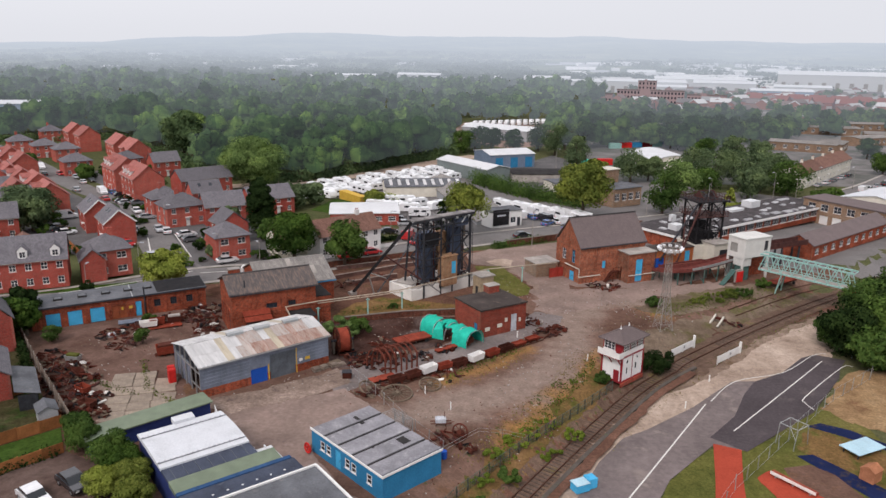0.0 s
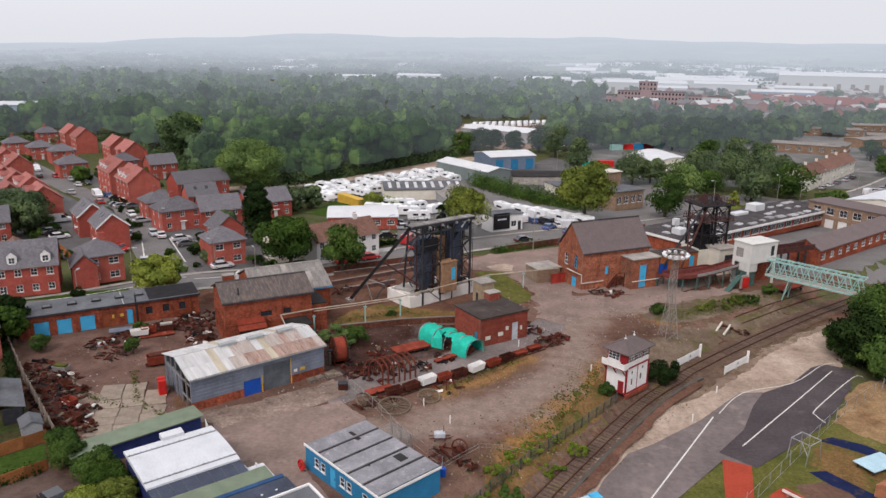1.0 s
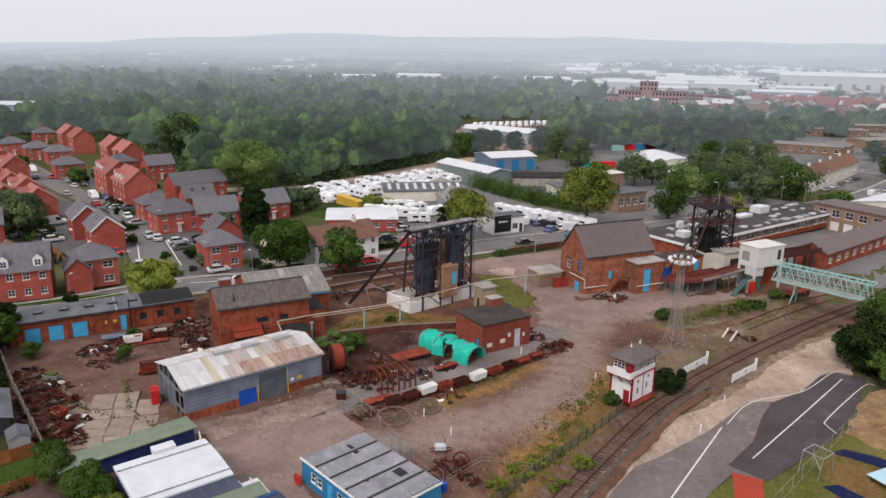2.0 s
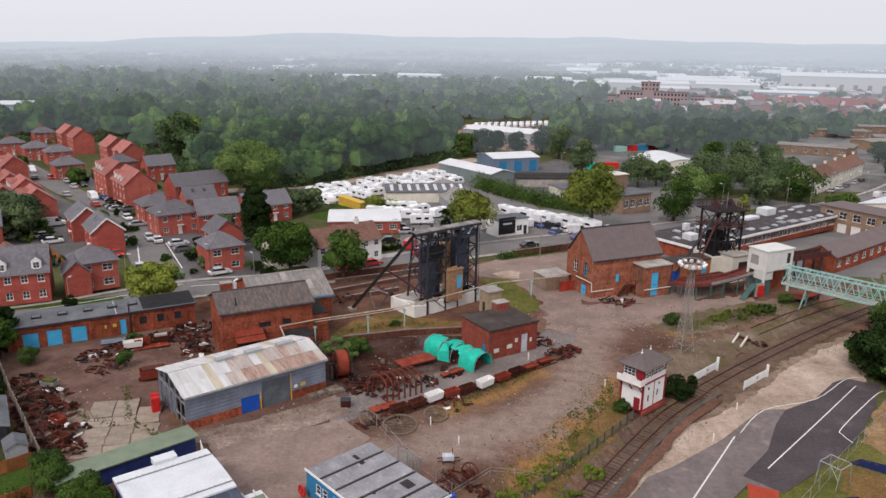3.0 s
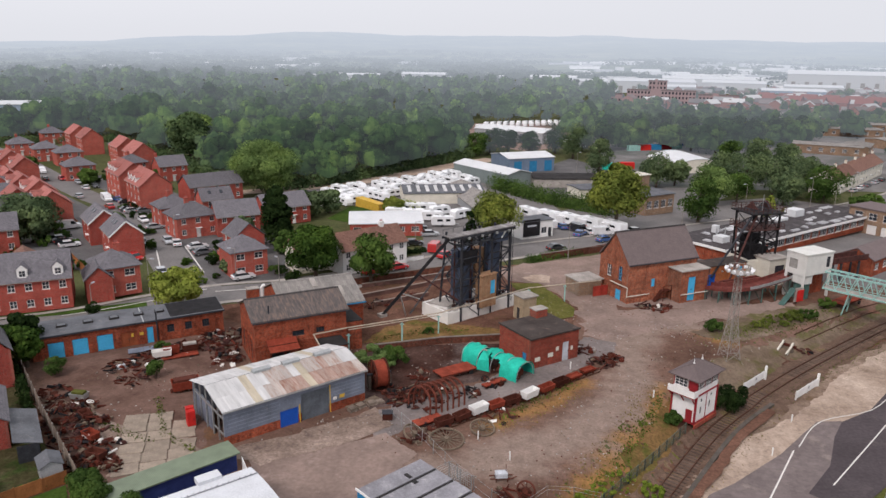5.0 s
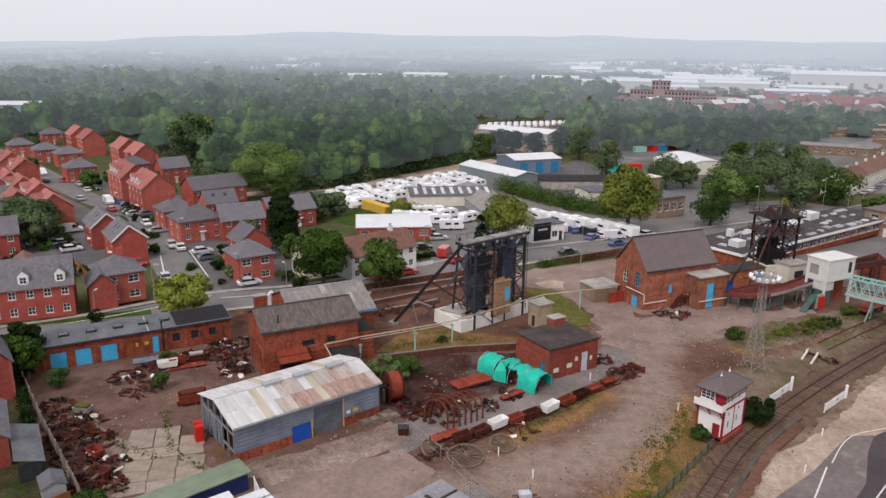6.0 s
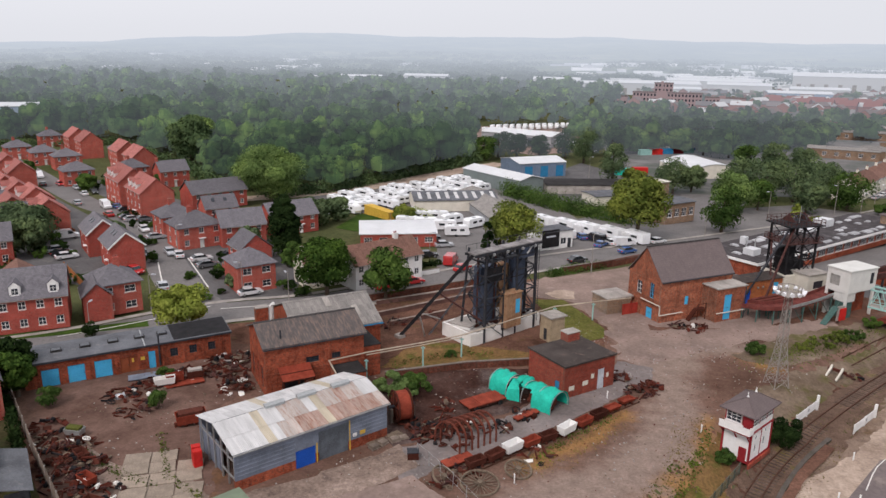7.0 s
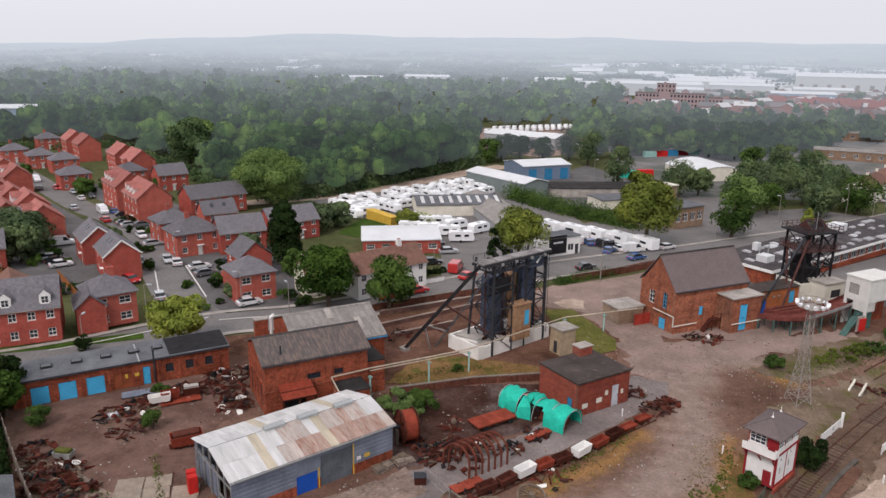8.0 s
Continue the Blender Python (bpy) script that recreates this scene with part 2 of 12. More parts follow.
BRICK_OLD = brickwork("old_orange_brick", (0.36, 0.081, 0.04), (0.25, 0.055, 0.029), (0.24, 0.115, 0.077), (0.085, 0.034, 0.025), patchy=0.6, dirt_at=0.53)
BRICK_RED = brickwork("red_house_brick", (0.41, 0.075, 0.056), (0.33, 0.058, 0.045), (0.3, 0.14, 0.11), (0.28, 0.062, 0.048), patchy=0.2)
BRICK_ORANGE = brickwork("orange_house_brick", (0.48, 0.106, 0.077), (0.4, 0.087, 0.065), (0.36, 0.17, 0.135), (0.35, 0.08, 0.061), patchy=0.2)
BRICK_BUFF = brickwork("buff_brown_brick", (0.30, 0.19, 0.12), (0.24, 0.15, 0.1), (0.26, 0.22, 0.18), (0.18, 0.12, 0.09), patchy=0.3)
BRICK_PUMP = brickwork("dark_red_brick", (0.32, 0.068, 0.044), (0.25, 0.051, 0.035), (0.21, 0.1, 0.075), (0.14, 0.042, 0.031), patchy=0.3)
SLATE = roofing("grey_slate", (0.152, 0.144, 0.157), (0.2, 0.185, 0.18), ramped=0.4)
SLATE_DARK = roofing("dark_grey_slate", (0.0542, 0.0498, 0.0498), (0.102, 0.0871, 0.0747))
SLATE_BROWN = roofing("brown_grey_slate", (0.158, 0.126, 0.124), (0.18, 0.153, 0.149), ramped=0.3, course=0.06)
TILE_RED = roofing("red_clay_tile", (0.37, 0.142, 0.122), (0.34, 0.18, 0.155), 0.3, ramped=0.4)
TILE_BROWN = roofing("brown_clay_tile", (0.2, 0.11, 0.085), (0.22, 0.15, 0.11), 0.3)
SHEET_GREY = roofing("weathered_asbestos_sheet", (0.24, 0.224, 0.208), (0.336, 0.32, 0.288), 1.2)
FELT = worn("grey_roof_felt", (0.128, 0.132, 0.144), 0.85, big=0.4, stain=(0.216, 0.208, 0.208), stain_at=0.58)
FELT_WORKS = worn("weathered_dark_felt", (0.068, 0.06, 0.062), 0.85, big=0.3, stain=(0.125, 0.115, 0.115), stain_at=0.54)
FELT_DARK = worn("dark_roof_felt", (0.0381, 0.0358, 0.0358), 0.9, big=0.4, stain=(0.0717, 0.0627, 0.0582), stain_at=0.6)
CLADDING = worn("grey_blue_sheet_cladding", (0.187, 0.212, 0.264), 0.6, 0.1, big=0.5, stain=(0.272, 0.264, 0.272), stain_at=0.6)
SHEET_WHITE = corrugated("whitened_corrugated_sheet", (0.612, 0.603, 0.594), (0.378, 0.306, 0.252), 0.6, run=True)
SHEET_RUST = corrugated("rusting_corrugated_sheet", (0.43, 0.32, 0.27), (0.25, 0.1, 0.058), 0.44, run=True)
SHEET_STAINED = corrugated("rust_stained_corrugated_sheet", (0.5, 0.44, 0.4), (0.3, 0.15, 0.1), 0.48, run=True)
SHEET_GRP = corrugated("olive_translucent_sheet", (0.46, 0.40, 0.30), (0.52, 0.46, 0.38), 0.6, metal=0, run=True)
ROOF_WHITE = worn("white_membrane_roof", (0.61, 0.625, 0.65), 0.5, big=0.5, vary=0.1, stain=(0.473, 0.482, 0.499), stain_at=0.68)
ROOF_GREEN = corrugated("faded_green_sheet", (0.17, 0.213, 0.14), (0.255, 0.243, 0.195), 0.6, metal=0)
NAVY = worn("navy_painted_cladding", (0.03, 0.045, 0.15), 0.5, big=0.6)
ROOF_DARK = worn("dark_blue_grey_roof", (0.06, 0.07, 0.1), 0.6, big=0.4, stain=(0.12, 0.13, 0.16), stain_at=0.6)
BLUE_DOOR = worn("bright_blue_paint", (0.07, 0.4, 0.68), 0.55, big=0.8, vary=0.12, stain=(0.16, 0.4, 0.58), stain_at=0.64)
BLUE_CABIN = worn("mid_blue_paint", (0.035, 0.2, 0.38), 0.5, big=0.6, vary=0.15)
BLUE_DEEP = worn("deep_blue_paint", (0.02, 0.09, 0.42), 0.5, big=0.8, vary=0.12)
WHITE = worn("white_paint", (0.78, 0.77, 0.75), 0.55, big=0.7, vary=0.08, stain=(0.6, 0.57, 0.52), stain_at=0.7)
WHITE_CLEAN = worn("white_gloss_panel", (0.8, 0.81, 0.82), 0.35, big=1.0, vary=0.06, by_object=0.06)
RENDER = worn("cream_render", (0.68, 0.64, 0.55), 0.85, big=0.5, vary=0.12, stain=(0.48, 0.43, 0.36), stain_at=0.66)
CREAM = worn("cream_painted_concrete", (0.6, 0.57, 0.49), 0.85, big=0.5, vary=0.12, stain=(0.42, 0.38, 0.32), stain_at=0.62)
CONCRETE = worn("weathered_concrete", (0.36, 0.33, 0.3), 0.9, big=0.4, stain=(0.22, 0.19, 0.17), stain_at=0.58)
STEEL_DARK = worn("dark_painted_steel", (0.0525, 0.0546, 0.063), 0.55, 0.3, big=1.2, stain=(0.137, 0.063, 0.042), stain_at=0.6)
STEEL_BLUE = worn("blue_grey_sheet_steel", (0.09, 0.112, 0.165), 0.5, 0.2, big=0.6, stain=(0.3, 0.18, 0.12), stain_at=0.64)
STEEL_BROWN = worn("red_brown_painted_steel", (0.0883, 0.0402, 0.0354), 0.6, 0.2, big=1.2, stain=(0.0412, 0.0287, 0.0295), stain_at=0.56)
STEEL_BLACK = worn("sooty_black_steel", (0.025, 0.024, 0.026), 0.7, 0.2, big=1.0, stain=(0.06, 0.035, 0.03), stain_at=0.6)
GALV = worn("galvanised_steel", (0.42, 0.43, 0.43), 0.45, 0.6, big=1.5, vary=0.15)
RUST = worn("rusty_iron", (0.098, 0.032, 0.022), 0.85, 0.2, big=1.3, stain=(0.0475, 0.0238, 0.0197), stain_at=0.55, by_object=0.4)
RUST_RED = worn("red_oxide_iron", (0.247, 0.0508, 0.0295), 0.75, 0.1, big=1.0, stain=(0.123, 0.0369, 0.0287), stain_at=0.58, by_object=0.15)
TEAL = worn("pale_teal_paint", (0.3, 0.5, 0.46), 0.6, 0.1, big=1.2, vary=0.15, stain=(0.4, 0.46, 0.42), stain_at=0.65)
TARP = worn("green_tarpaulin", (0.02, 0.46, 0.34), 0.45, big=0.9, vary=0.18, bump=0.4)
RED_PAINT = worn("dark_red_paint", (0.26, 0.025, 0.03), 0.5, big=1.0, vary=0.15)
RED_BRIGHT = worn("bright_red_paint", (0.55, 0.03, 0.025), 0.5, big=1.0, vary=0.15)
YELLOW = worn("yellow_paint", (0.6, 0.38, 0.06), 0.55, big=1.0, vary=0.15)
ASPHALT = worn("asphalt", (0.12, 0.115, 0.115), 0.92, big=0.12, small=2.0, vary=0.22, stain=(0.18, 0.165, 0.15), stain_at=0.57, world_space=True)
ASPHALT_NEW = worn("dark_asphalt", (0.078, 0.0646, 0.0684), 0.9, big=0.1, small=2.5, vary=0.3, stain=(0.115, 0.0969, 0.095), stain_at=0.55, world_space=True)
ASPHALT_OLD = worn("old_grey_asphalt", (0.245, 0.179, 0.152), 0.93, big=0.14, small=2.0, vary=0.3, stain=(0.32, 0.2406, 0.2093), stain_at=0.56, world_space=True)
LINE = worn("white_road_paint", (0.66, 0.64, 0.6), 0.8, big=2.0, vary=0.15, stain=(0.35, 0.33, 0.3), stain_at=0.66)
GREY_ROAD = worn("estate_road_asphalt", (0.176, 0.165, 0.16), 0.92, big=0.15, small=2.0, vary=0.15, world_space=True)
TIMBER = worn("orange_brown_fence_timber", (0.3, 0.12, 0.045), 0.8, big=0.8, by_object=0.2)
TIMBER_GREY = worn("weathered_grey_timber", (0.2, 0.16, 0.13), 0.85, big=0.8, by_object=0.25)
SLEEPER = worn("dark_tarred_timber", (0.1, 0.072, 0.058), 0.9, big=1.2, by_object=0.3)
RAIL = worn("rusty_rail_steel", (0.13, 0.065, 0.045), 0.6, 0.5, big=1.5)
TYRE = worn("black_rubber", (0.025, 0.025, 0.026), 0.85, big=2.0)
DIRT = ground_mix("bare_brown_dirt", [(0.3, (0.088, 0.05035, 0.03686)), (0.5, (0.15, 0.0893, 0.0679)), (0.72, (0.235, 0.152, 0.1183))], 0.06, (0.17, 0.09025, 0.04171), 0.11, 0.6, grit=0.5, ways=(
    ((0.29, 0.1568, 0.06014), 1.6, ((2.5, 71, 13, 89, 2.3), (13, 89, 14.5, 97, 1.2), (-7, 83, 5, 96, 0.9), (24, 117, 28, 112, 1.0))),
    ((0.24, 0.18, 0.15), 2.2, ((-17, 72, -6, 77, 2.2), (-6, 77, 3, 82.5, 3.8), (3, 83, 8, 90, 3.2), (8, 90, 11, 98, 2.8), (11, 98, 12, 112, 3.2), (12, 112, 16, 121, 4.5), (16, 121, 25, 119, 2.6), (9, 122, 3, 142, 2.8)))))
YARD_EARTH = ground_mix("grey_brown_yard_earth", [(0.3, (0.085, 0.04982, 0.0388)), (0.5, (0.142, 0.08742, 0.06984)), (0.72, (0.205, 0.1335, 0.1086))], 0.14, (0.1, 0.0486, 0.03036), 0.16, 0.6, grit=0.4)
VERGE = ground_mix("cinder_and_weed_verge", [(0.3, (0.1, 0.07125, 0.0485)), (0.5, (0.165, 0.1235, 0.09118)), (0.72, (0.235, 0.1805, 0.1377))], 0.16, (0.098, 0.095, 0.03104), 0.22, 0.5, grit=0.5)
SITE_EARTH = ground_mix("cinder_earth", [(0.3, (0.064, 0.03306, 0.02318)), (0.5, (0.132, 0.07058, 0.05083)), (0.72, (0.21, 0.1121, 0.08032))], 0.15, (0.116, 0.08274, 0.02891), 0.17, 0.58)
SAND = ground_mix("pale_sandy_track", [(0.3, (0.285, 0.214, 0.168)), (0.5, (0.392, 0.306, 0.245)), (0.72, (0.485, 0.39, 0.322))], 0.12, (0.222, 0.163, 0.126), 0.22, 0.57, grit=0.5)
SAND_EDGE = ground_mix("sand_strewn_earth", [(0.3, (0.145, 0.102, 0.078)), (0.5, (0.23, 0.168, 0.13)), (0.72, (0.33, 0.255, 0.205))], 0.2, (0.15, 0.098, 0.06), 0.3, 0.55, grit=0.6)
BALLAST = ground_mix("weedy_dark_ballast", [(0.3, (0.0949, 0.0616, 0.0466)), (0.55, (0.149, 0.0996, 0.0745)), (0.75, (0.207, 0.136, 0.103))], 0.3, (0.116, 0.102, 0.0311), 0.3, 0.58, 6.0)
GRASS = ground_mix("rough_grass", [(0.3, (0.0723, 0.0808, 0.0213)), (0.5, (0.111, 0.111, 0.0306)), (0.72, (0.157, 0.136, 0.0493))], 0.15, (0.162, 0.111, 0.0553), 0.2, 0.58)
LAWN = ground_mix("mown_lawn", [(0.3, (0.03, 0.062, 0.012)), (0.7, (0.06, 0.1, 0.02))], 0.2, (0.075, 0.09, 0.028), 0.5, 0.62)
SCRUB = ground_mix("weedy_scrub_ground", [(0.3, (0.118, 0.078, 0.03)), (0.5, (0.178, 0.108, 0.045)), (0.72, (0.23, 0.135, 0.066))], 0.2, (0.08, 0.097, 0.022), 0.25, 0.5)
STRAW = ground_mix("dry_straw_ground", [(0.3, (0.2, 0.122, 0.066)), (0.5, (0.288, 0.187, 0.099)), (0.72, (0.36, 0.252, 0.145))], 0.2, (0.128, 0.0576, 0.033), 0.14, 0.6)
LAND = ground_mix("green_brown_land", [(0.3, (0.056, 0.068, 0.028)), (0.5, (0.084, 0.092, 0.04)), (0.72, (0.12, 0.112, 0.06))], 0.03, (0.144, 0.12, 0.08), 0.05, 0.62)
SPORT_RED = worn("faded_red_tarmac", (0.37, 0.062, 0.035), 0.9, big=0.3, vary=0.15, world_space=True)
BLUE_MAT = worn("deep_blue_matting", (0.012, 0.019, 0.065), 0.85, big=0.4, stain=(0.06, 0.045, 0.04), stain_at=0.54, world_space=True)
LEAF_MID = foliage("mid_green_leaves", (0.0433, 0.0874, 0.0223), (0.0952, 0.151, 0.0394))
LEAF_DARK = foliage("dark_green_leaves", (0.013, 0.0274, 0.00976), (0.0338, 0.0571, 0.0185))
LEAF_LIME = foliage("yellow_green_leaves", (0.16, 0.205, 0.034), (0.31, 0.35, 0.08))
LEAF_OLIVE = foliage("olive_green_leaves", (0.105, 0.142, 0.03), (0.215, 0.245, 0.058))
LEAF_FRESH = foliage("fresh_green_leaves", (0.118, 0.19, 0.062), (0.215, 0.3, 0.105))
LEAF_WOOD = foliage("woodland_leaves", (0.058, 0.098, 0.048), (0.122, 0.176, 0.08))
LEAF_PARK = foliage("pale_park_leaves", (0.075, 0.115, 0.062), (0.15, 0.2, 0.1))
# leaves with painted haze that grows with distance
LEAF_WOOD_B = foliage("haze_painted_wood_leaves", (0.022, 0.054, 0.02), (0.058, 0.106, 0.036), 0, True)
LEAF_TOWN = foliage("haze_painted_town_leaves", (0.02, 0.045, 0.02), (0.052, 0.088, 0.034), 0, True)
BARK = worn("grey_brown_bark", (0.11, 0.085, 0.065), 0.9, big=1.5)
GLASS, _n, _l, _b = shader("window_glass", 0.08, 0, 0.6)
_b.inputs["Base Color"].default_value = (0.03, 0.035, 0.045, 1)
CAR_GLASS, _n, _l, _b = shader("tinted_car_glass", 0.06, 0, 0.6)
_b.inputs["Base Color"].default_value = (0.015, 0.018, 0.022, 1)
LAMP_WHITE = worn("white_enamel_floodlight", (0.8, 0.8, 0.82), 0.3, big=2.0, vary=0.05)


def car_paint(name, c):
    m, n, l, b = shader(name, 0.25, 0.1, 0.5)
    b.inputs["Coat Weight"].default_value = 0.6
    v = coords(n, l)
    l.new(ramp(n, l, noise_tex(n, l, v, 1.5, 4), [(0.3, times(c, 0.88)), (0.7, times(c, 1.08))]), b.inputs["Base Color"])
    return m


PAINT = {k: car_paint(k + "_car_paint", c) for k, c in dict(white=(0.75, 0.75, 0.76), silver=(0.45, 0.46, 0.48), black=(0.02, 0.02, 0.024), red=(0.5, 0.03, 0.03), blue=(0.05, 0.12, 0.32), grey=(0.14, 0.145, 0.155)).items()}


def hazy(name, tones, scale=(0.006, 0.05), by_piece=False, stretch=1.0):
    """Far backdrop beyond the wood: patches of several tones, or one tone a piece, with haze painted on as emission."""
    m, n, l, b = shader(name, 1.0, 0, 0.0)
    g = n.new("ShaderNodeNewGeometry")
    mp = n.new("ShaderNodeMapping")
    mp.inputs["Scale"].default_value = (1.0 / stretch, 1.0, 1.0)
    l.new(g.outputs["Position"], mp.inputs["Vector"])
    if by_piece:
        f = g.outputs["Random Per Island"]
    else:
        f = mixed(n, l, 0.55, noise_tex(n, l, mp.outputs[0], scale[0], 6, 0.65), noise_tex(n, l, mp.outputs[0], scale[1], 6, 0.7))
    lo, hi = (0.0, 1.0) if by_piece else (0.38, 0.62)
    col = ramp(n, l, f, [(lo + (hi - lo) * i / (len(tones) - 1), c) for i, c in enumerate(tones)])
    painted_haze(n, l, b, col)
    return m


# each of these emits painted haze, stronger the farther off it lies
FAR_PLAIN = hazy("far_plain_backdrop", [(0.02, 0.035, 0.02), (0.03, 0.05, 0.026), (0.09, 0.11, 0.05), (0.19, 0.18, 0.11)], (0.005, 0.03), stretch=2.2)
TOWN_GROUND = hazy("haze_painted_town_ground", [(0.05, 0.07, 0.035), (0.09, 0.09, 0.075), (0.15, 0.135, 0.125), (0.22, 0.21, 0.2)], (0.012, 0.06))
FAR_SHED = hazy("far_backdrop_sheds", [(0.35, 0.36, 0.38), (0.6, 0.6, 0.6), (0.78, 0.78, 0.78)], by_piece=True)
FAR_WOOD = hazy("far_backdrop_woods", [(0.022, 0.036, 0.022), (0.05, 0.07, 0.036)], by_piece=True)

# ---- mesh helpers ----
class Shape:
    """Collects vertices and faces of one mesh."""

    def __init__(self):
        self.v, self.f = [], []

    def add(self, verts, faces):
        k = len(self.v)
        self.v += [tuple(p) for p in verts]
        self.f += [tuple(i + k for i in f) for f in faces]
        return self

    def box(self, x0, y0, z0, x1, y1, z1):
        return self.add([(x0, y0, z0), (x1, y0, z0), (x1, y1, z0), (x0, y1, z0), (x0, y0, z1), (x1, y0, z1), (x1, y1, z1), (x0, y1, z1)],
                        [(0, 3, 2, 1), (4, 5, 6, 7), (0, 1, 5, 4), (1, 2, 6, 5), (2, 3, 7, 6), (3, 0, 4, 7)])

    def beam(self, a, b, w=0.15, h=None, up=(0, 0, 1)):
        """A bar of section w x h from a to b."""
        h = h or w
        a, b = Vector(a), Vector(b)
        d = (b - a).normalized()
        s = d.cross(Vector(up))
        if s.length < 1e-3:
            s = d.cross(Vector((1, 0, 0)))
        s.normalize()
        u = s.cross(d)
        pts = [p + s * (i * w / 2) + u * (j * h / 2) for p in (a, b) for i, j in ((-1, -1), (1, -1), (1, 1), (-1, 1))]
        return self.add(pts, [(0, 1, 2, 3), (7, 6, 5, 4), (0, 4, 5, 1), (1, 5, 6, 2), (2, 6, 7, 3), (3, 7, 4, 0)])

    def tube(self, a, b, r0, r1=None, n=8):
        r1 = r0 if r1 is None else r1
        a, b = Vector(a), Vector(b)
        d = (b - a).normalized()
        s = d.cross(Vector((0, 0, 1)))
        if s.length < 1e-3:
            s = Vector((1, 0, 0))
        s.normalize()
        u = s.cross(d)
        pts = [p + (s * math.cos(2 * math.pi * i / n) + u * math.sin(2 * math.pi * i / n)) * r for p, r in ((a, r0), (b, r1)) for i in range(n)]
        return self.add(pts, [tuple(range(n)), tuple(range(2 * n - 1, n - 1, -1))] + [(i, i + n, (i + 1) % n + n, (i + 1) % n) for i in range(n)])

    def path(self, pts, r, n=6):
        for a, b in zip(pts, pts[1:]):
            self.tube(a, b, r, r, n)
        return self

    def ring(self, c, r, tube, axis="y", n=24, m=6, width=None):
        """A hoop round an axis through c."""
        v, f = [], []
        for i in range(n):
            a = 2 * math.pi * i / n
            for j in range(m):
                b = 2 * math.pi * j / m
                rr, s = r + tube * math.cos(b), (width or tube) * math.sin(b)
                p = {"y": (rr * math.cos(a), s, rr * math.sin(a)), "z": (rr * math.cos(a), rr * math.sin(a), s), "x": (s, rr * math.cos(a), rr * math.sin(a))}[axis]
                v.append((c[0] + p[0], c[1] + p[1], c[2] + p[2]))
        for i in range(n):
            for j in range(m):
                f.append((i * m + j, i * m + (j + 1) % m, (i + 1) % n * m + (j + 1) % m, (i + 1) % n * m + j))
        return self.add(v, f)

    def prism(self, profile, y0, y1):
        """A closed outline in x, z drawn along y."""
        n = len(profile)
        pts = [(x, y0, z) for x, z in profile] + [(x, y1, z) for x, z in profile]
        return self.add(pts, [tuple(range(n)), tuple(range(2 * n - 1, n - 1, -1))] + [(i, i + n, (i + 1) % n + n, (i + 1) % n) for i in range(n)])

    def prism_z(self, outline, z0, z1):
        """A closed outline in x, y drawn upwards."""
        n = len(outline)
        pts = [(x, y, z0) for x, y in outline] + [(x, y, z1) for x, y in outline]
        return self.add(pts, [tuple(range(n - 1, -1, -1)), tuple(range(n, 2 * n))] + [(i, (i + 1) % n, (i + 1) % n + n, i + n) for i in range(n)])

    def boarded(self, x0, x1, width, z0, z1, y0=0.0, y1=0.06):
        """One panel of upright boards with a groove at every joint."""
        n = max(2, round((x1 - x0) / width))
        w = (x1 - x0) / n
        front = []
        for i in range(n):
            a = x0 + w * i
            front += [(a, y0 + 0.02), (a + 0.012, y0), (a + w - 0.012, y0)]
        return self.prism_z(front + [(x1, y0 + 0.02), (x1, y1), (x0, y1)], z0, z1)

    def prism_x(self, profile, x0, x1):
        """A closed outline in y, z drawn along x."""
        n = len(profile)
        pts = [(x0, y, z) for y, z in profile] + [(x1, y, z) for y, z in profile]
        return self.add(pts, [tuple(range(n - 1, -1, -1)), tuple(range(n, 2 * n))] + [(i, (i + 1) % n, (i + 1) % n + n, i + n) for i in range(n)])

    def mesh(self, name, smooth=False):
        me = bpy.data.meshes.new(name)
        me.from_pydata(self.v, [], self.f)
        me.validate()
        b = bmesh.new()
        b.from_mesh(me)
        bmesh.ops.remove_doubles(b, verts=b.verts, dist=1e-5)
        bmesh.ops.recalc_face_normals(b, faces=b.faces)
        b.to_mesh(me)
        b.free()
        if smooth:
            me.shade_smooth()
        return me


def part(name, shape, material, parent, label="", at=None, smooth=False):
    """Links a Shape or a mesh as ONE mesh object under a thing or a part."""
    me = shape.mesh(name, smooth) if isinstance(shape, Shape) else shape
    if not me.materials:
        me.materials.append(material)
    ob = new(name, me)
    ob.parent = parent
    if at is not None:
        ob.matrix_basis = at
    return tagged(ob, label)


def thing(name, x, y, z=0.0, turn=0.0, label="", category="", group="", kind=""):
    ob = new(name)
    ob.empty_display_size = 0.5
    ob.matrix_basis = pose(x, y, z, 0, 0, turn)
    return tagged(ob, label, category, group, kind)


def solid(name, shape, material, m=None, label="", category="", group="", kind="", smooth=False):
    """A thing of one mesh."""
    me = shape.mesh(name, smooth) if isinstance(shape, Shape) else shape
    if not me.materials:
        me.materials.append(material)
    ob = new(name, me)
    if m is not None:
        ob.matrix_basis = m
    return tagged(ob, label, category, group, kind)


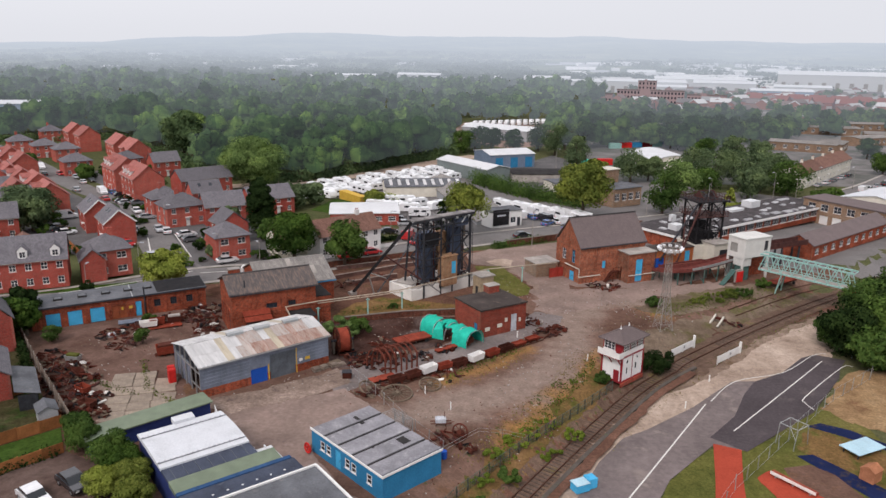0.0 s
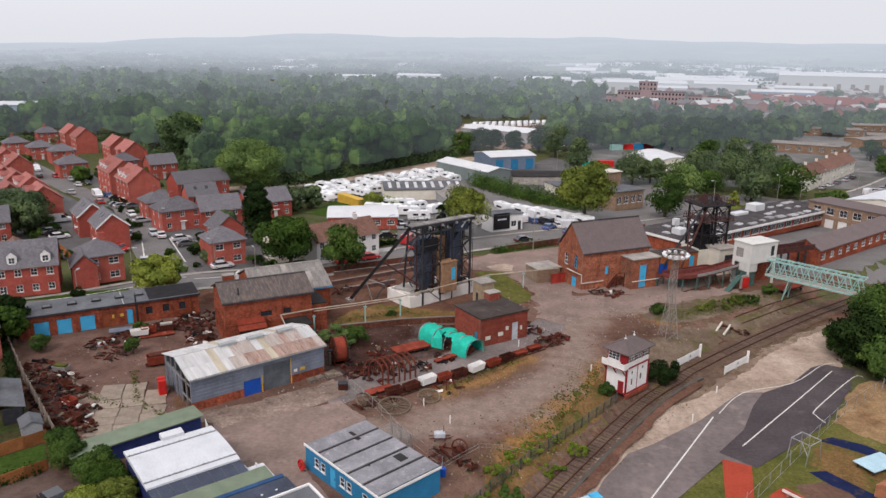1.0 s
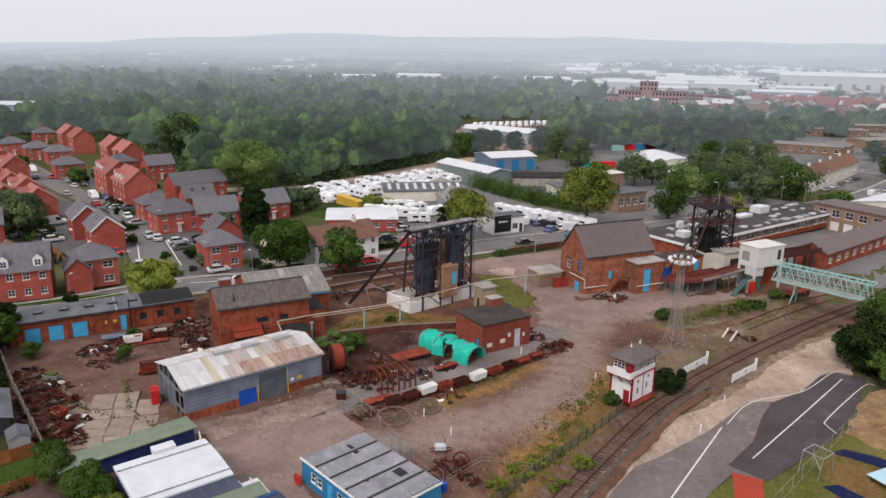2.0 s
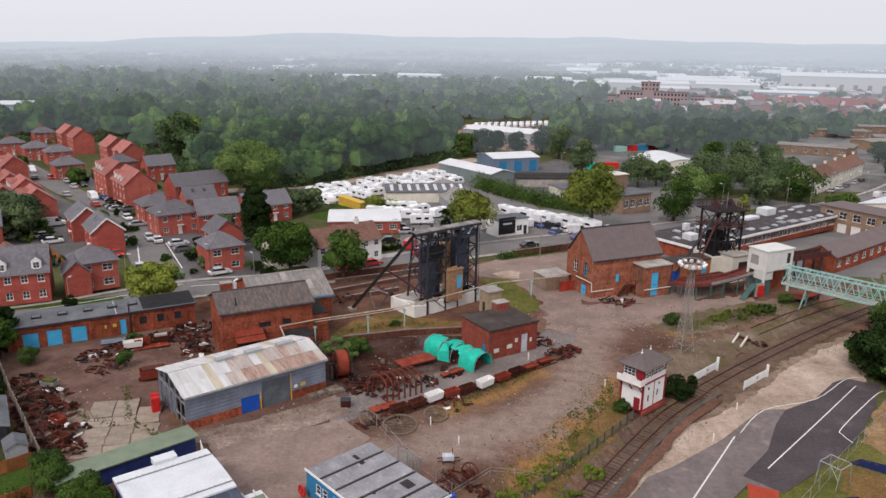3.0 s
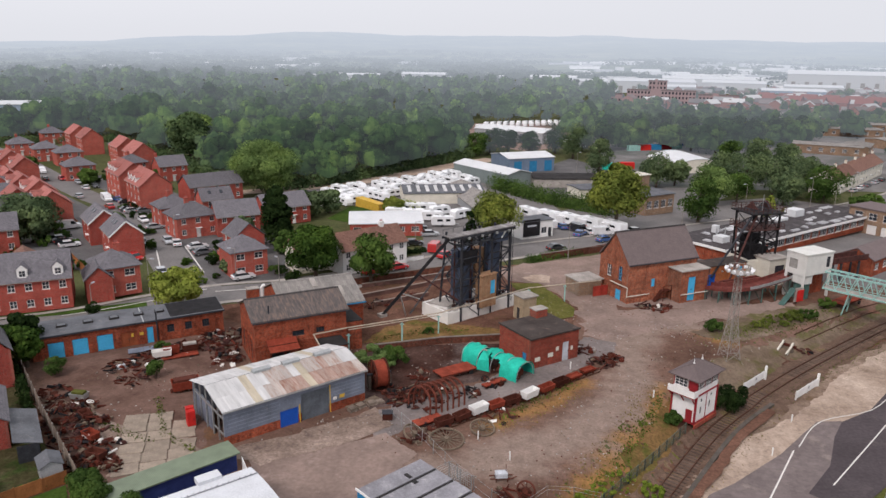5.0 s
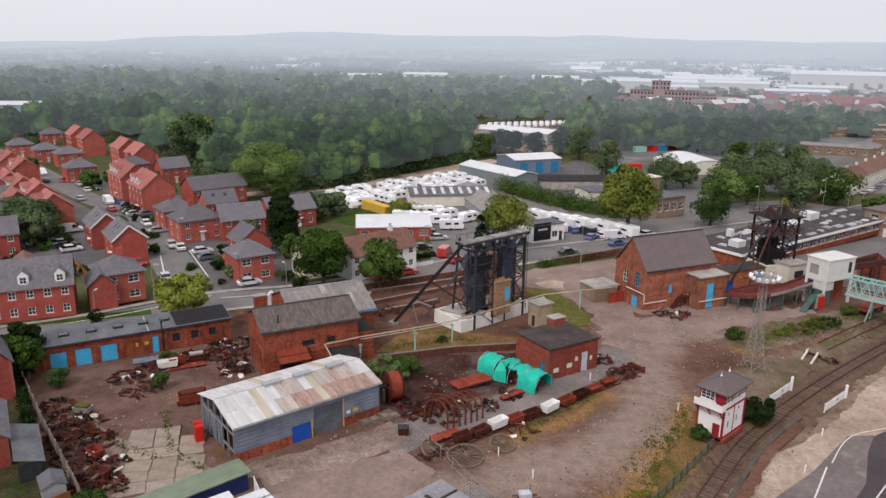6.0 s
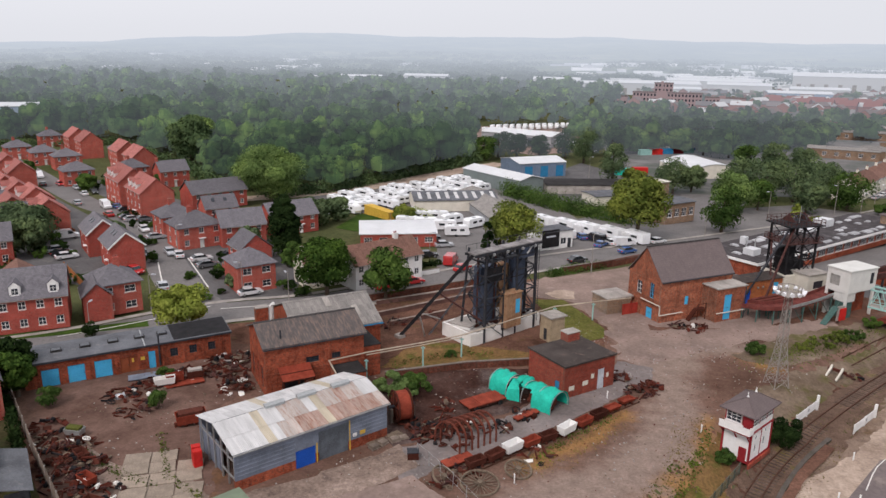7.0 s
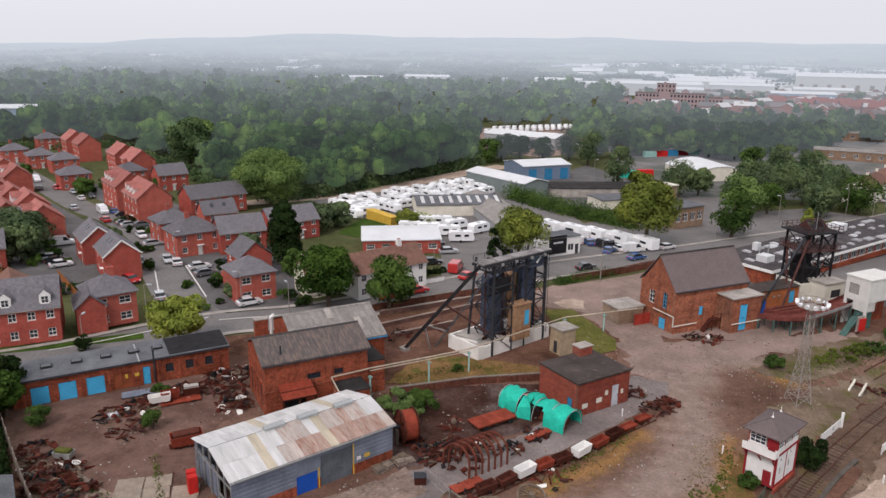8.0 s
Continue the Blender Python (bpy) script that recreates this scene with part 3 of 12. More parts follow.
def wall_shape(length, height, openings=(), thick=0.28, gable=0.0, z0=0.0):
    """A wall along x with its outer face at y = 0; openings are (x0, z0, x1, z1) and go through it; a gable stands on top."""
    s = Shape()
    xs = sorted({0.0, length, *[v for o in openings for v in (o[0], o[2])]})
    zs = sorted({z0, height, *[v for o in openings for v in (o[1], o[3])]})
    for xa, xb in zip(xs, xs[1:]):
        run = None
        for za, zb in zip(zs, zs[1:]):
            cx, cz = (xa + xb) / 2, (za + zb) / 2
            hole = any(o[0] < cx < o[2] and o[1] < cz < o[3] for o in openings)
            if hole:
                if run:
                    s.box(xa, 0, run[0], xb, thick, run[1])
                run = None
            else:
                run = (run[0], zb) if run else (za, zb)
        if run:
            s.box(xa, 0, run[0], xb, thick, run[1])
    if gable:
        s.prism([(0, height), (length, height), (length / 2, height + gable)], 0, thick)
    return s


WINDOWS = {}


def window_meshes(w, h, cols, rows, frame_mat):
    key = (round(w, 2), round(h, 2), cols, rows, frame_mat.name)
    if key not in WINDOWS:
        f, b = Shape(), 0.075
        f.box(0, 0, 0, b, 0.1, h).box(w - b, 0, 0, w, 0.1, h).box(b, 0, 0, w - b, 0.1, b).box(b, 0, h - b, w - b, 0.1, h)
        for i in range(1, cols):
            f.box(w * i / cols - 0.03, 0.01, b, w * i / cols + 0.03, 0.09, h - b)
        for j in range(1, rows):
            f.box(b, 0.015, h * j / rows - 0.03, w - b, 0.085, h * j / rows + 0.03)
        f.box(-0.08, -0.07, -0.09, w + 0.08, 0.05, -0.01)
        p = Shape().box(b * 0.5, 0.04, b * 0.5, w - b * 0.5, 0.06, h - b * 0.5)
        me, mp = f.mesh("window"), p.mesh("pane")
        me.materials.append(frame_mat)
        mp.materials.append(GLASS)
        WINDOWS[key] = me, mp
    return WINDOWS[key]


def window(parent, x, z, w, h, cols=2, rows=2, frame_mat=None, depth=0.06, label="white-framed window with small panes"):
    me, mp = window_meshes(w, h, cols, rows, frame_mat or WHITE)
    ob = part("window", me, None, parent, label, pose(x, depth, z))
    part("pane", mp, None, ob)
    return ob


def door(parent, x, z, w, h, material, label, ledges=2, depth=0.08, double=False):
    """A boarded door in its opening, in one or two leaves, with a handle."""
    leaves = 2 if double else 1
    for k in range(leaves):
        a, b = w * k / leaves + 0.02, w * (k + 1) / leaves - 0.02
        ob = part("door", Shape().boarded(a, b, 0.3, 0.03, h - 0.03), material, parent, label, pose(x, depth, z))
        hx = b - 0.14 if k == 0 else a + 0.1
        part("handle", Shape().box(hx, -0.06, h * 0.45, hx + 0.04, -0.002, h * 0.45 + 0.2), STEEL_DARK, ob)
    return ob


def gable_roof(length, width, eave, rise, over=0.3, thick=0.16, x0=0.0):
    """Two pitched slabs with the ridge along x, open below."""
    s = Shape()
    k = rise / (width / 2)
    for sign in (0, 1):
        y_e, y_r = (-over, width / 2) if sign == 0 else (width + over, width / 2)
        z_e, z_r = eave - over * k, eave + rise
        s.prism_x([(y_e, z_e), (y_r, z_r), (y_r, z_r + thick), (y_e, z_e + thick)], x0 - over, length + over)
    return s


def hip_roof(length, width, eave, rise, over=0.35, ridge_in=None):
    """A hipped roof with a closed soffit and a short ridge along x."""
    r = min(width / 2, length / 2) if ridge_in is None else ridge_in
    a, b, c, d = -over, length + over, -over, width + over
    z0, z1, zt = eave - 0.12, eave + 0.04, eave + rise
    low = [(a, c), (b, c), (b, d), (a, d)]
    v = [(x, y, z0) for x, y in low] + [(x, y, z1) for x, y in low] + [(r, width / 2, zt), (length - r + 0.01, width / 2, zt)]
    f = [(0, 3, 2, 1), (0, 1, 5, 4), (1, 2, 6, 5), (2, 3, 7, 6), (3, 0, 4, 7), (4, 5, 9, 8), (5, 6, 9), (6, 7, 8, 9), (7, 4, 8)]
    return Shape().add(v, f)


def four_walls(root, length, width, height, material, fronts=(), backs=(), rights=(), lefts=(), gable=0.0, thick=0.28, name="wall"):
    """Front along x at y = 0; the right end, back and left end follow round. Returns the four walls."""
    t = thick
    out = [part(name, wall_shape(length, height, fronts, t), material, root),
           part(name, wall_shape(width - 2 * t, height, rights, t, gable), material, root, at=pose(length, t, 0, 0, 0, 90)),
           part(name, wall_shape(length, height, backs, t), material, root, at=pose(length, width, 0, 0, 0, 180)),
           part(name, wall_shape(width - 2 * t, height, lefts, t, gable), material, root, at=pose(0, width - t, 0, 0, 0, -90))]
    return out


# ---- the lie of the land ----
TRACK = [(-12, 36), (-3, 51), (4.2, 64), (12.0, 77.2), (20.2, 90.0), (28.5, 99.5), (38.5, 109.9), (51, 121.9), (61, 130.8), (78, 145), (100, 163)]


def rise_fall(a, b, x):
    t = min(1.0, max(0.0, (x - a) / (b - a)))
    return t * t * (3 - 2 * t)


def track_side(x, y):
    """Metres to the right of the railway's centre line (left is negative), and the way along it."""
    best, side, along, run = 1e9, 0.0, 0.0, 0.0
    for (ax, ay), (bx, by) in zip(TRACK, TRACK[1:]):
        dx, dy = bx - ax, by - ay
        ll = math.hypot(dx, dy)
        k = min(1.0, max(0.0, ((x - ax) * dx + (y - ay) * dy) / (ll * ll)))
        px, py = x - ax - k * dx, y - ay - k * dy
        d = math.hypot(px, py)
        if d < best:
            best, side, along = d, math.copysign(d, dx * -py + dy * px), run + k * ll
        run += ll
    return side, along


def land(x, y):
    z = 0.0
    z -= 3.5 * rise_fall(150, 270, y)
    z += 0.5 * (1 - rise_fall(-55, -40, x)) * (1 - rise_fall(104, 116, y))
    if -40 < x < 130 and 20 < y < 200:
        d, s = track_side(x, y)
        z -= 1.7 * rise_fall(-8, -2.3, d) * (1 - rise_fall(150, 200, y))
        z -= 0.55 * rise_fall(-2.0, -1.5, d) * (1 - rise_fall(2.0, 2.4, d)) * (1 - rise_fall(70, 74, s))
    return z

# ---- ground ----
COURT_EARTH = ground_mix("oily_court_earth", [(0.3, (0.03, 0.01488, 0.0114)), (0.5, (0.058, 0.02976, 0.02375)), (0.72, (0.098, 0.06138, 0.0513))], 0.16, (0.118, 0.08928, 0.08265), 0.13, 0.5)
LANE_GREY = worn("grey_lane_tarmac", (0.2, 0.17, 0.161), 0.93, big=0.2, small=2.0, vary=0.28, stain=(0.26, 0.2064, 0.1813), stain_at=0.58, world_space=True)
ROAD_WORN = worn("worn_grey_road", (0.175, 0.1429, 0.1377), 0.93, big=0.18, small=1.6, vary=0.22, stain=(0.24, 0.1974, 0.1794), stain_at=0.56, world_space=True)
APRON = ground_mix("worn_apron_concrete", [(0.3, (0.15, 0.1109, 0.0912)), (0.5, (0.235, 0.1767, 0.1459)), (0.72, (0.325, 0.2519, 0.2112))], 0.2, (0.13, 0.094, 0.0816), 0.3, 0.58)


CINDER_PARK = ground_mix("brown_cinder_park", [(0.3, (0.075, 0.05, 0.042)), (0.5, (0.12, 0.082, 0.07)), (0.72, (0.165, 0.12, 0.103))], 0.2, (0.06, 0.04, 0.034), 0.2, 0.55, grit=0.4)
GARDEN_SOIL = ground_mix("dark_garden_soil", [(0.3, (0.03, 0.028, 0.014)), (0.5, (0.06, 0.055, 0.026)), (0.72, (0.1, 0.08, 0.05))], 0.3, (0.035, 0.06, 0.016), 0.35, 0.5)


def steps(*spans):
    out = []
    for a, b, d in spans:
        n = max(1, round((b - a) / d))
        out += [a + (b - a) * i / n for i in range(n)]
    return out + [spans[-1][1]]


def ground_sheet():
    xs = steps((-4600, -1000, 600), (-1000, -300, 100), (-300, -100, 10), (-100, -12, 2), (-12, 66, 0.8), (66, 120, 2), (120, 300, 15), (300, 1000, 100), (1000, 4600, 600))
    ys = steps((-600, 0, 100), (0, 44, 4), (44, 134, 0.8), (134, 300, 4), (300, 700, 40), (700, 1200, 100))
    v, nx = [], len(xs)
    for y in ys:
        for x in xs:
            v.append((x, y, land(x, y)))
    f = [(j * nx + i, j * nx + i + 1, (j + 1) * nx + i + 1, (j + 1) * nx + i) for j in range(len(ys) - 1) for i in range(nx - 1)]
    me = bpy.data.meshes.new("ground")
    me.from_pydata(v, [], f)
    me.shade_smooth()
    me.materials.append(LAND)
    return tagged(new("ground", me), "green-brown land falling gently away beyond the yard", "ground", kind="structure")


ground_sheet()


def inside(poly, x, y):
    hit, n = False, len(poly)
    for i in range(n):
        (ax, ay), (bx, by) = poly[i], poly[i - 1]
        if (ay > y) != (by > y) and x < (bx - ax) * (y - ay) / (by - ay) + ax:
            hit = not hit
    return hit


def laid(name, outline, lift, material, label, category, cell=1.0, ragged=0.0, kind="structure"):
    """A surface laid over the land within an outline, cut into cells that follow it; ragged: how far its edge wanders."""
    b = bmesh.new()
    pts = []
    for (ax, ay), (bx, by) in zip(outline, outline[1:] + outline[:1]):
        n = max(1, int(math.hypot(bx - ax, by - ay) / (0.7 * max(cell, 1.0)))) if ragged else 1
        for i in range(n):
            x, y = ax + (bx - ax) * i / n, ay + (by - ay) * i / n
            if ragged:
                x += ragged * (noise.noise((x * 0.35, y * 0.35, 1.7)) * 2 + noise.noise((x * 1.6, y * 1.6, 4.0)))
                y += ragged * (noise.noise((x * 0.35, y * 0.35, 9.1)) * 2 + noise.noise((x * 1.6, y * 1.6, 7.0)))
            pts.append((x, y))
    face = b.faces.new([b.verts.new((x, y, 0)) for x, y in pts])
    b.normal_update()
    bmesh.ops.triangulate(b, faces=[face])
    for axis in (0, 1):
        lo, hi = min(p[axis] for p in pts), max(p[axis] for p in pts)
        k = lo + cell
        while k < hi:
            co, no = [0, 0, 0], [0, 0, 0]
            co[axis], no[axis] = k, 1
            bmesh.ops.bisect_plane(b, geom=b.verts[:] + b.edges[:] + b.faces[:], plane_co=co, plane_no=no)
            k += cell
    for v in b.verts:
        v.co.z = land(v.co.x, v.co.y) + lift
    for face in b.faces:
        face.normal_update()
    bmesh.ops.reverse_faces(b, faces=[face for face in b.faces if face.normal.z < 0])
    me = bpy.data.meshes.new(name)
    b.to_mesh(me)
    b.free()
    me.shade_smooth()
    me.materials.append(material)
    return tagged(new(name, me), label, category, kind=kind)


def ribbon(pts, half):
    """An outline either side of a line."""
    left, right = [], []
    for i, (x, y) in enumerate(pts):
        (ax, ay), (bx, by) = pts[max(0, i - 1)], pts[min(len(pts) - 1, i + 1)]
        d = math.hypot(bx - ax, by - ay)
        nx, ny = -(by - ay) / d, (bx - ax) / d
        h = half[i] if isinstance(half, (list, tuple)) else half
        left.append((x + nx * h, y + ny * h))
        right.append((x - nx * h, y - ny * h))
    return right + left[::-1]


def smooth_line(pts, n=4):
    """Points along a smooth curve through those given."""
    out = []
    for i in range(len(pts) - 1):
        p0, p1, p2, p3 = (Vector(pts[max(0, min(len(pts) - 1, k))]) for k in (i - 1, i, i + 1, i + 2))
        for j in range(n):
            t = j / n
            out.append(tuple(0.5 * ((2 * p1) + (p2 - p0) * t + (2 * p0 - 5 * p1 + 4 * p2 - p3) * t * t + (3 * p1 - p0 - 3 * p2 + p3) * t ** 3)))
    return out + [tuple(pts[-1])]


def offset_line(pts, d):
    """The line moved d metres to its right."""
    out = []
    for i, (x, y) in enumerate(pts):
        (ax, ay), (bx, by) = pts[max(0, i - 1)], pts[min(len(pts) - 1, i + 1)]
        k = math.hypot(bx - ax, by - ay)
        out.append((x + (by - ay) / k * d, y - (bx - ax) / k * d))
    return out


laid("site_ground", [(-12, 30), (0, 56), (9, 72), (16, 84), (28, 95.5), (40, 107), (54, 118), (70, 126), (80, 140), (66, 150), (40, 146), (28, 140), (14, 141), (2, 152), (-8, 149), (-24, 138.6), (-36, 130.6), (-50, 121), (-62, 116), (-80, 104), (-84, 96), (-60, 70), (-46, 52), (-40, 30)], 0.012, SITE_EARTH, "dark trodden earth and cinders of the colliery site", "yard", cell=1.5)
laid("platform_surface", ribbon(offset_line([(-3, 51), (4.2, 64), (12.0, 77.2), (20.2, 90.0), (25.5, 96.2)], 3.1), 0.62), 0.36, SITE_EARTH, "dark cinder platform along the railway", "platform", ragged=0.2)
laid("yard", [(-8, 47), (1, 62), (9, 75), (15.5, 86.5), (15, 93), (23, 101), (33, 112), (47, 125), (58, 134), (66, 141), (60, 144), (48, 135), (28, 128), (14.4, 126), (9, 133), (3, 141), (-1, 151), (-8, 147), (-9, 143), (3, 133), (6.5, 124), (4.5, 118), (3, 111), (-6, 109), (-15, 108), (-26, 105), (-31, 110), (-52, 112), (-78, 97), (-72, 90), (-58, 77), (-47, 66), (-42, 58), (-40, 47)],
     0.03, DIRT, "bare brown gravel and dirt of a colliery yard", "yard", ragged=0.5)
laid("scrapyard_floor", [(-70, 93), (-62, 97.5), (-47, 108), (-41.5, 100), (-44, 93), (-44, 87), (-38.5, 76), (-42, 66), (-47, 66.5), (-58, 78)], 0.06, YARD_EARTH, "dark trodden earth with weeds among the scrap", "yard", ragged=0.5)
laid("scrapyard_concrete", [(-58.8, 83.6), (-55, 81.4), (-51.8, 78.9), (-47.4, 76.9), (-44.3, 76.5), (-43.9, 79.7), (-40, 75.6), (-37.6, 72.4), (-43.3, 69.1), (-45.5, 68.2), (-47.4, 72.6), (-53.9, 78.5)], 0.085, APRON, "cracked pale concrete floor of the scrapyard", "concrete", ragged=0.5)
laid("depot_tarmac", [(-33, 73.5), (-26, 76.5), (-19.5, 80.5), (-15, 76.5), (-18, 71), (-20.5, 66), (-12, 56), (-8, 50), (-22, 48), (-24, 58), (-27.5, 65)], 0.07, ASPHALT_OLD, "worn grey tarmac between the sheds", "tarmac", ragged=0.3)
laid("works_yard", [(34, 142), (50, 150), (66, 142), (84, 150), (112, 176), (106, 212), (98, 236), (80, 250), (52, 236), (30, 236), (8, 212), (14, 186), (20, 172), (30, 160)], 0.05, GREY_ROAD, "brown-grey tarmac between the works buildings", "tarmac", cell=4.0)
laid("concrete_apron", [(-36.5, 74.2), (-29, 79.5), (-21.8, 86), (-18.6, 82.5), (-24, 77.5), (-31.2, 72.6)], 0.1, APRON, "worn concrete apron before the shed", "concrete", ragged=0.4)
laid("yard_lane", [(-20.5, 78.6), (-8.6, 88.5), (0.4, 96.8), (9.6, 106.4), (10.5, 110.5), (6.5, 112.5), (-1.5, 103), (-11, 93.6), (-22.5, 84.8)], 0.06, LANE_GREY, "grey tarmac lane through the yard", "lane", ragged=0.35)
laid("scrap_court", [(-22, 85.5), (-11, 94.5), (-2.5, 102), (-6, 108), (-16, 107), (-25, 104.5), (-29, 98), (-27, 91)], 0.065, COURT_EARTH, "dark earth court littered with scrap", "yard", ragged=0.3)
laid("junction_tarmac", [(27, 122), (16, 115), (11, 112.5), (7, 113), (6.8, 120), (6.4, 127), (3.2, 135), (-4, 149), (-1, 151), (6, 143), (10, 135), (14, 126.5), (28, 128.5), (40, 133), (46, 134), (42, 129)], 0.055, ASPHALT_OLD, "patched grey tarmac in front of the engine house", "tarmac", ragged=1.1)
laid("track_earth", [(4, 58), (9, 68), (13, 75.5), (18, 83), (23, 90.4), (28, 95.5), (36, 105), (46, 114.5), (58, 124), (66, 128), (68, 122), (56, 112), (44, 102), (32, 93), (22, 80), (14, 68), (9, 58)], 0.04, BALLAST, "brown earth verge of the platform", "ground", ragged=0.3)
laid("sand_fringe", [(3.6, 60), (6.2, 66), (8.6, 71), (12, 76), (16.4, 81.4), (21.4, 87.9), (28.4, 93.8), (34, 100), (40.6, 107.8), (48.4, 115.4), (57, 122.4), (60, 118), (47, 101), (30, 86), (17.6, 74.9), (11, 65), (9, 60)], 0.07, SAND_EDGE, "brown earth strewn with sand beside the track", "ground", ragged=0.55)
laid("sand_track", [(5.4, 61), (7.6, 66), (9.7, 70.6), (13, 75.3), (17.3, 80.5), (22.5, 87), (29.7, 93), (35, 98.8), (41.7, 106.9), (49.4, 114.4), (58, 121), (60, 118), (56.5, 111), (49.5, 102.5), (46.5, 99.5), (42, 94.5), (37, 91.8), (33.8, 90.5), (30.7, 88.4), (27.6, 85.2), (23.2, 81.0), (17.6, 74.9), (14.2, 70.4), (11, 65), (9, 61)], 0.093, SAND, "pale sandy track along the railway", "track", ragged=0.4)
laid("tarmac_road", [(33.4, 88.7), (35.9, 92.7), (40.9, 96.3), (45.7, 102.1), (48.1, 103.6), (52, 102), (49.6, 98.2), (48.4, 95.4), (40.7, 84.4), (29.2, 73.6), (25.8, 76.4), (30.3, 82.2)], 0.112, ASPHALT_NEW, "dark tarmac turning area with white lines", "road", ragged=0.0)
laid("road_grey_patch", [(5, 50), (8, 60), (12, 69.4), (15.4, 75), (18.6, 77.4), (25.6, 84.0), (30.7, 90.0), (32.8, 92.4), (35.9, 92.9), (37, 90), (33, 80), (29, 73.8), (25.8, 74.8), (19.2, 66.8), (15, 58), (12, 50)], 0.102, ROAD_WORN, "older grey tarmac approach", "tarmac")
laid("grass_bank", [(19.2, 67.0), (25.8, 74.4), (28.6, 73.6), (31, 75.4), (39.0, 83.3), (42, 86), (46, 82), (46, 68), (36, 58), (15, 56)], 0.06, GRASS, "mossy rough grass beside the tarmac", "grass", ragged=0.25)
laid("red_sport_strip", [(25.8, 75.0), (28.7, 73.9), (27.1, 67.9), (25.4, 60), (22.2, 60), (24.1, 67.5)], 0.12, SPORT_RED, "faded red tarmac strip", "tarmac")
laid("play_earth", [(37.4, 79), (40, 81), (46, 77), (46.5, 66), (42.5, 66), (38, 71.5), (35.4, 74.4)], 0.085, SCRUB, "worn brown ground between play mats", "ground", ragged=0.4)
laid("straw_ground", [(41.9, 85.4), (48.2, 95.2), (52, 99), (70, 97), (66, 82), (54, 78), (46, 80.6)], 0.07, STRAW, "dry straw-coloured ground", "ground", ragged=0.4)
laid("engine_verge", [(28, 112.5), (40, 121), (50, 128), (58, 134.5), (50, 134), (40, 129.5), (30, 123), (24, 117)], 0.075, VERGE, "weedy verge with scrub before the screens", "verge", ragged=0.7)
laid("cinder_ground", [(17, 97), (21, 104), (30, 111.5), (45, 123.5), (60, 134.5), (68, 141), (63, 135.5), (52, 125.2), (40, 114), (30, 104.5), (23, 97.8)], 0.066, VERGE, "grey cinder ground with weeds beside the railway", "ground", ragged=0.7)
laid("rear_tarmac", [(-8, 146.5), (-1, 151.5), (12, 159.6), (24, 169), (34, 178), (40, 170), (44, 150), (40, 136), (30, 128), (14, 127), (8, 134), (0, 138), (-6, 139)], 0.045, ASPHALT_OLD, "grey-brown tarmac behind the engine house", "tarmac", cell=2.0)
laid("pale_slab", [(-3.4, 141.2), (-0.5, 143.7), (2.4, 142.9), (1.7, 138.9), (-1.0, 138.8)], 0.1, SAND, "pale worn concrete slab", "concrete", ragged=0.3)
laid("headstock_grass", [(-5.6, 137.7), (-0.4, 138.4), (3.0, 131), (5.6, 124.5), (5.0, 121), (2.5, 119.4), (0, 123), (-3, 127.6)], 0.09, GRASS, "sloping mossy grass bank", "grass", ragged=0.2)
laid("scrub_bank", [(-27, 106), (-25, 112), (-21, 116), (-13, 115), (-6.5, 114), (-7, 109.5), (-15, 107.8)], 0.09, SCRUB, "scrubby orange-green bank", "grass", ragged=0.4)
laid("railway_bed", ribbon(smooth_line(TRACK, 3), 2.3), 0.1, BALLAST, "dark weedy ballast of the railway", "ballast", ragged=0.25)
laid("weedy_strip", ribbon([(-9, 47), (-1.5, 60), (5.6, 72.4), (11.4, 82.6), (14.6, 90.5), (15.6, 94)], [1.5, 1.9, 2.1, 1.8, 1.3, 0.5]), 0.06, SCRUB, "weeds along the fence", "verge", ragged=0.9)

# public road, estate road, pavements and lots
MAIN = [(-120, 76), (-98, 92), (-78, 106.5), (-65, 118.5), (-56, 125), (-45, 129.5), (-33, 138), (-15, 153), (5, 167), (28, 181.5), (52, 199), (88, 226), (126, 262), (170, 316), (240, 400)]
ESTATE = [(-59, 124), (-66, 131), (-74, 142), (-84, 157), (-96, 176), (-113, 194), (-131, 209), (-156, 234), (-183, 262), (-222, 298), (-262, 330)]
laid("main_road", ribbon(smooth_line(MAIN, 4), 4.2), 0.08, GREY_ROAD, "grey tarmac main road", "road", cell=4.0)
laid("estate_road", ribbon(smooth_line(ESTATE, 4), 4.0), 0.1, GREY_ROAD, "grey tarmac estate road", "road", cell=4.0)
for k, off in enumerate((1, -1)):
    line = ribbon(smooth_line(MAIN, 4), 5.6)
    half = len(line) // 2
    edge = line[:half] if off > 0 else line[half:]
    edge2 = ribbon(smooth_line(MAIN, 4), 4.4)
    edge2 = edge2[:half] if off > 0 else edge2[half:]
    laid("pavement", edge + edge2[::-1], 0.16, CONCRETE, "pale grey pavement beside the road", "pavement", cell=4.0)
laid("caravan_lot", [(-75, 236), (-64, 241), (-29, 293), (-8, 258), (6, 226), (14, 186), (13, 168), (-4, 158), (-24, 150), (-26, 170), (-38, 196)], 0.06, GREY_ROAD, "grey tarmac lot of a caravan dealer", "tarmac", cell=5.0)
laid("lot_track", ribbon([(-92, 226), (-66, 247), (-30, 300), (-14, 322)], 4.5), 0.1, SAND, "pale track beside the wood", "track", cell=5.0)
laid("dealer_lawn", [(-53.5, 188), (-51.5, 208), (-42.5, 204), (-40, 186), (-48, 184.5)], 0.1, LAWN, "bright green lawn", "lawn", cell=5.0)
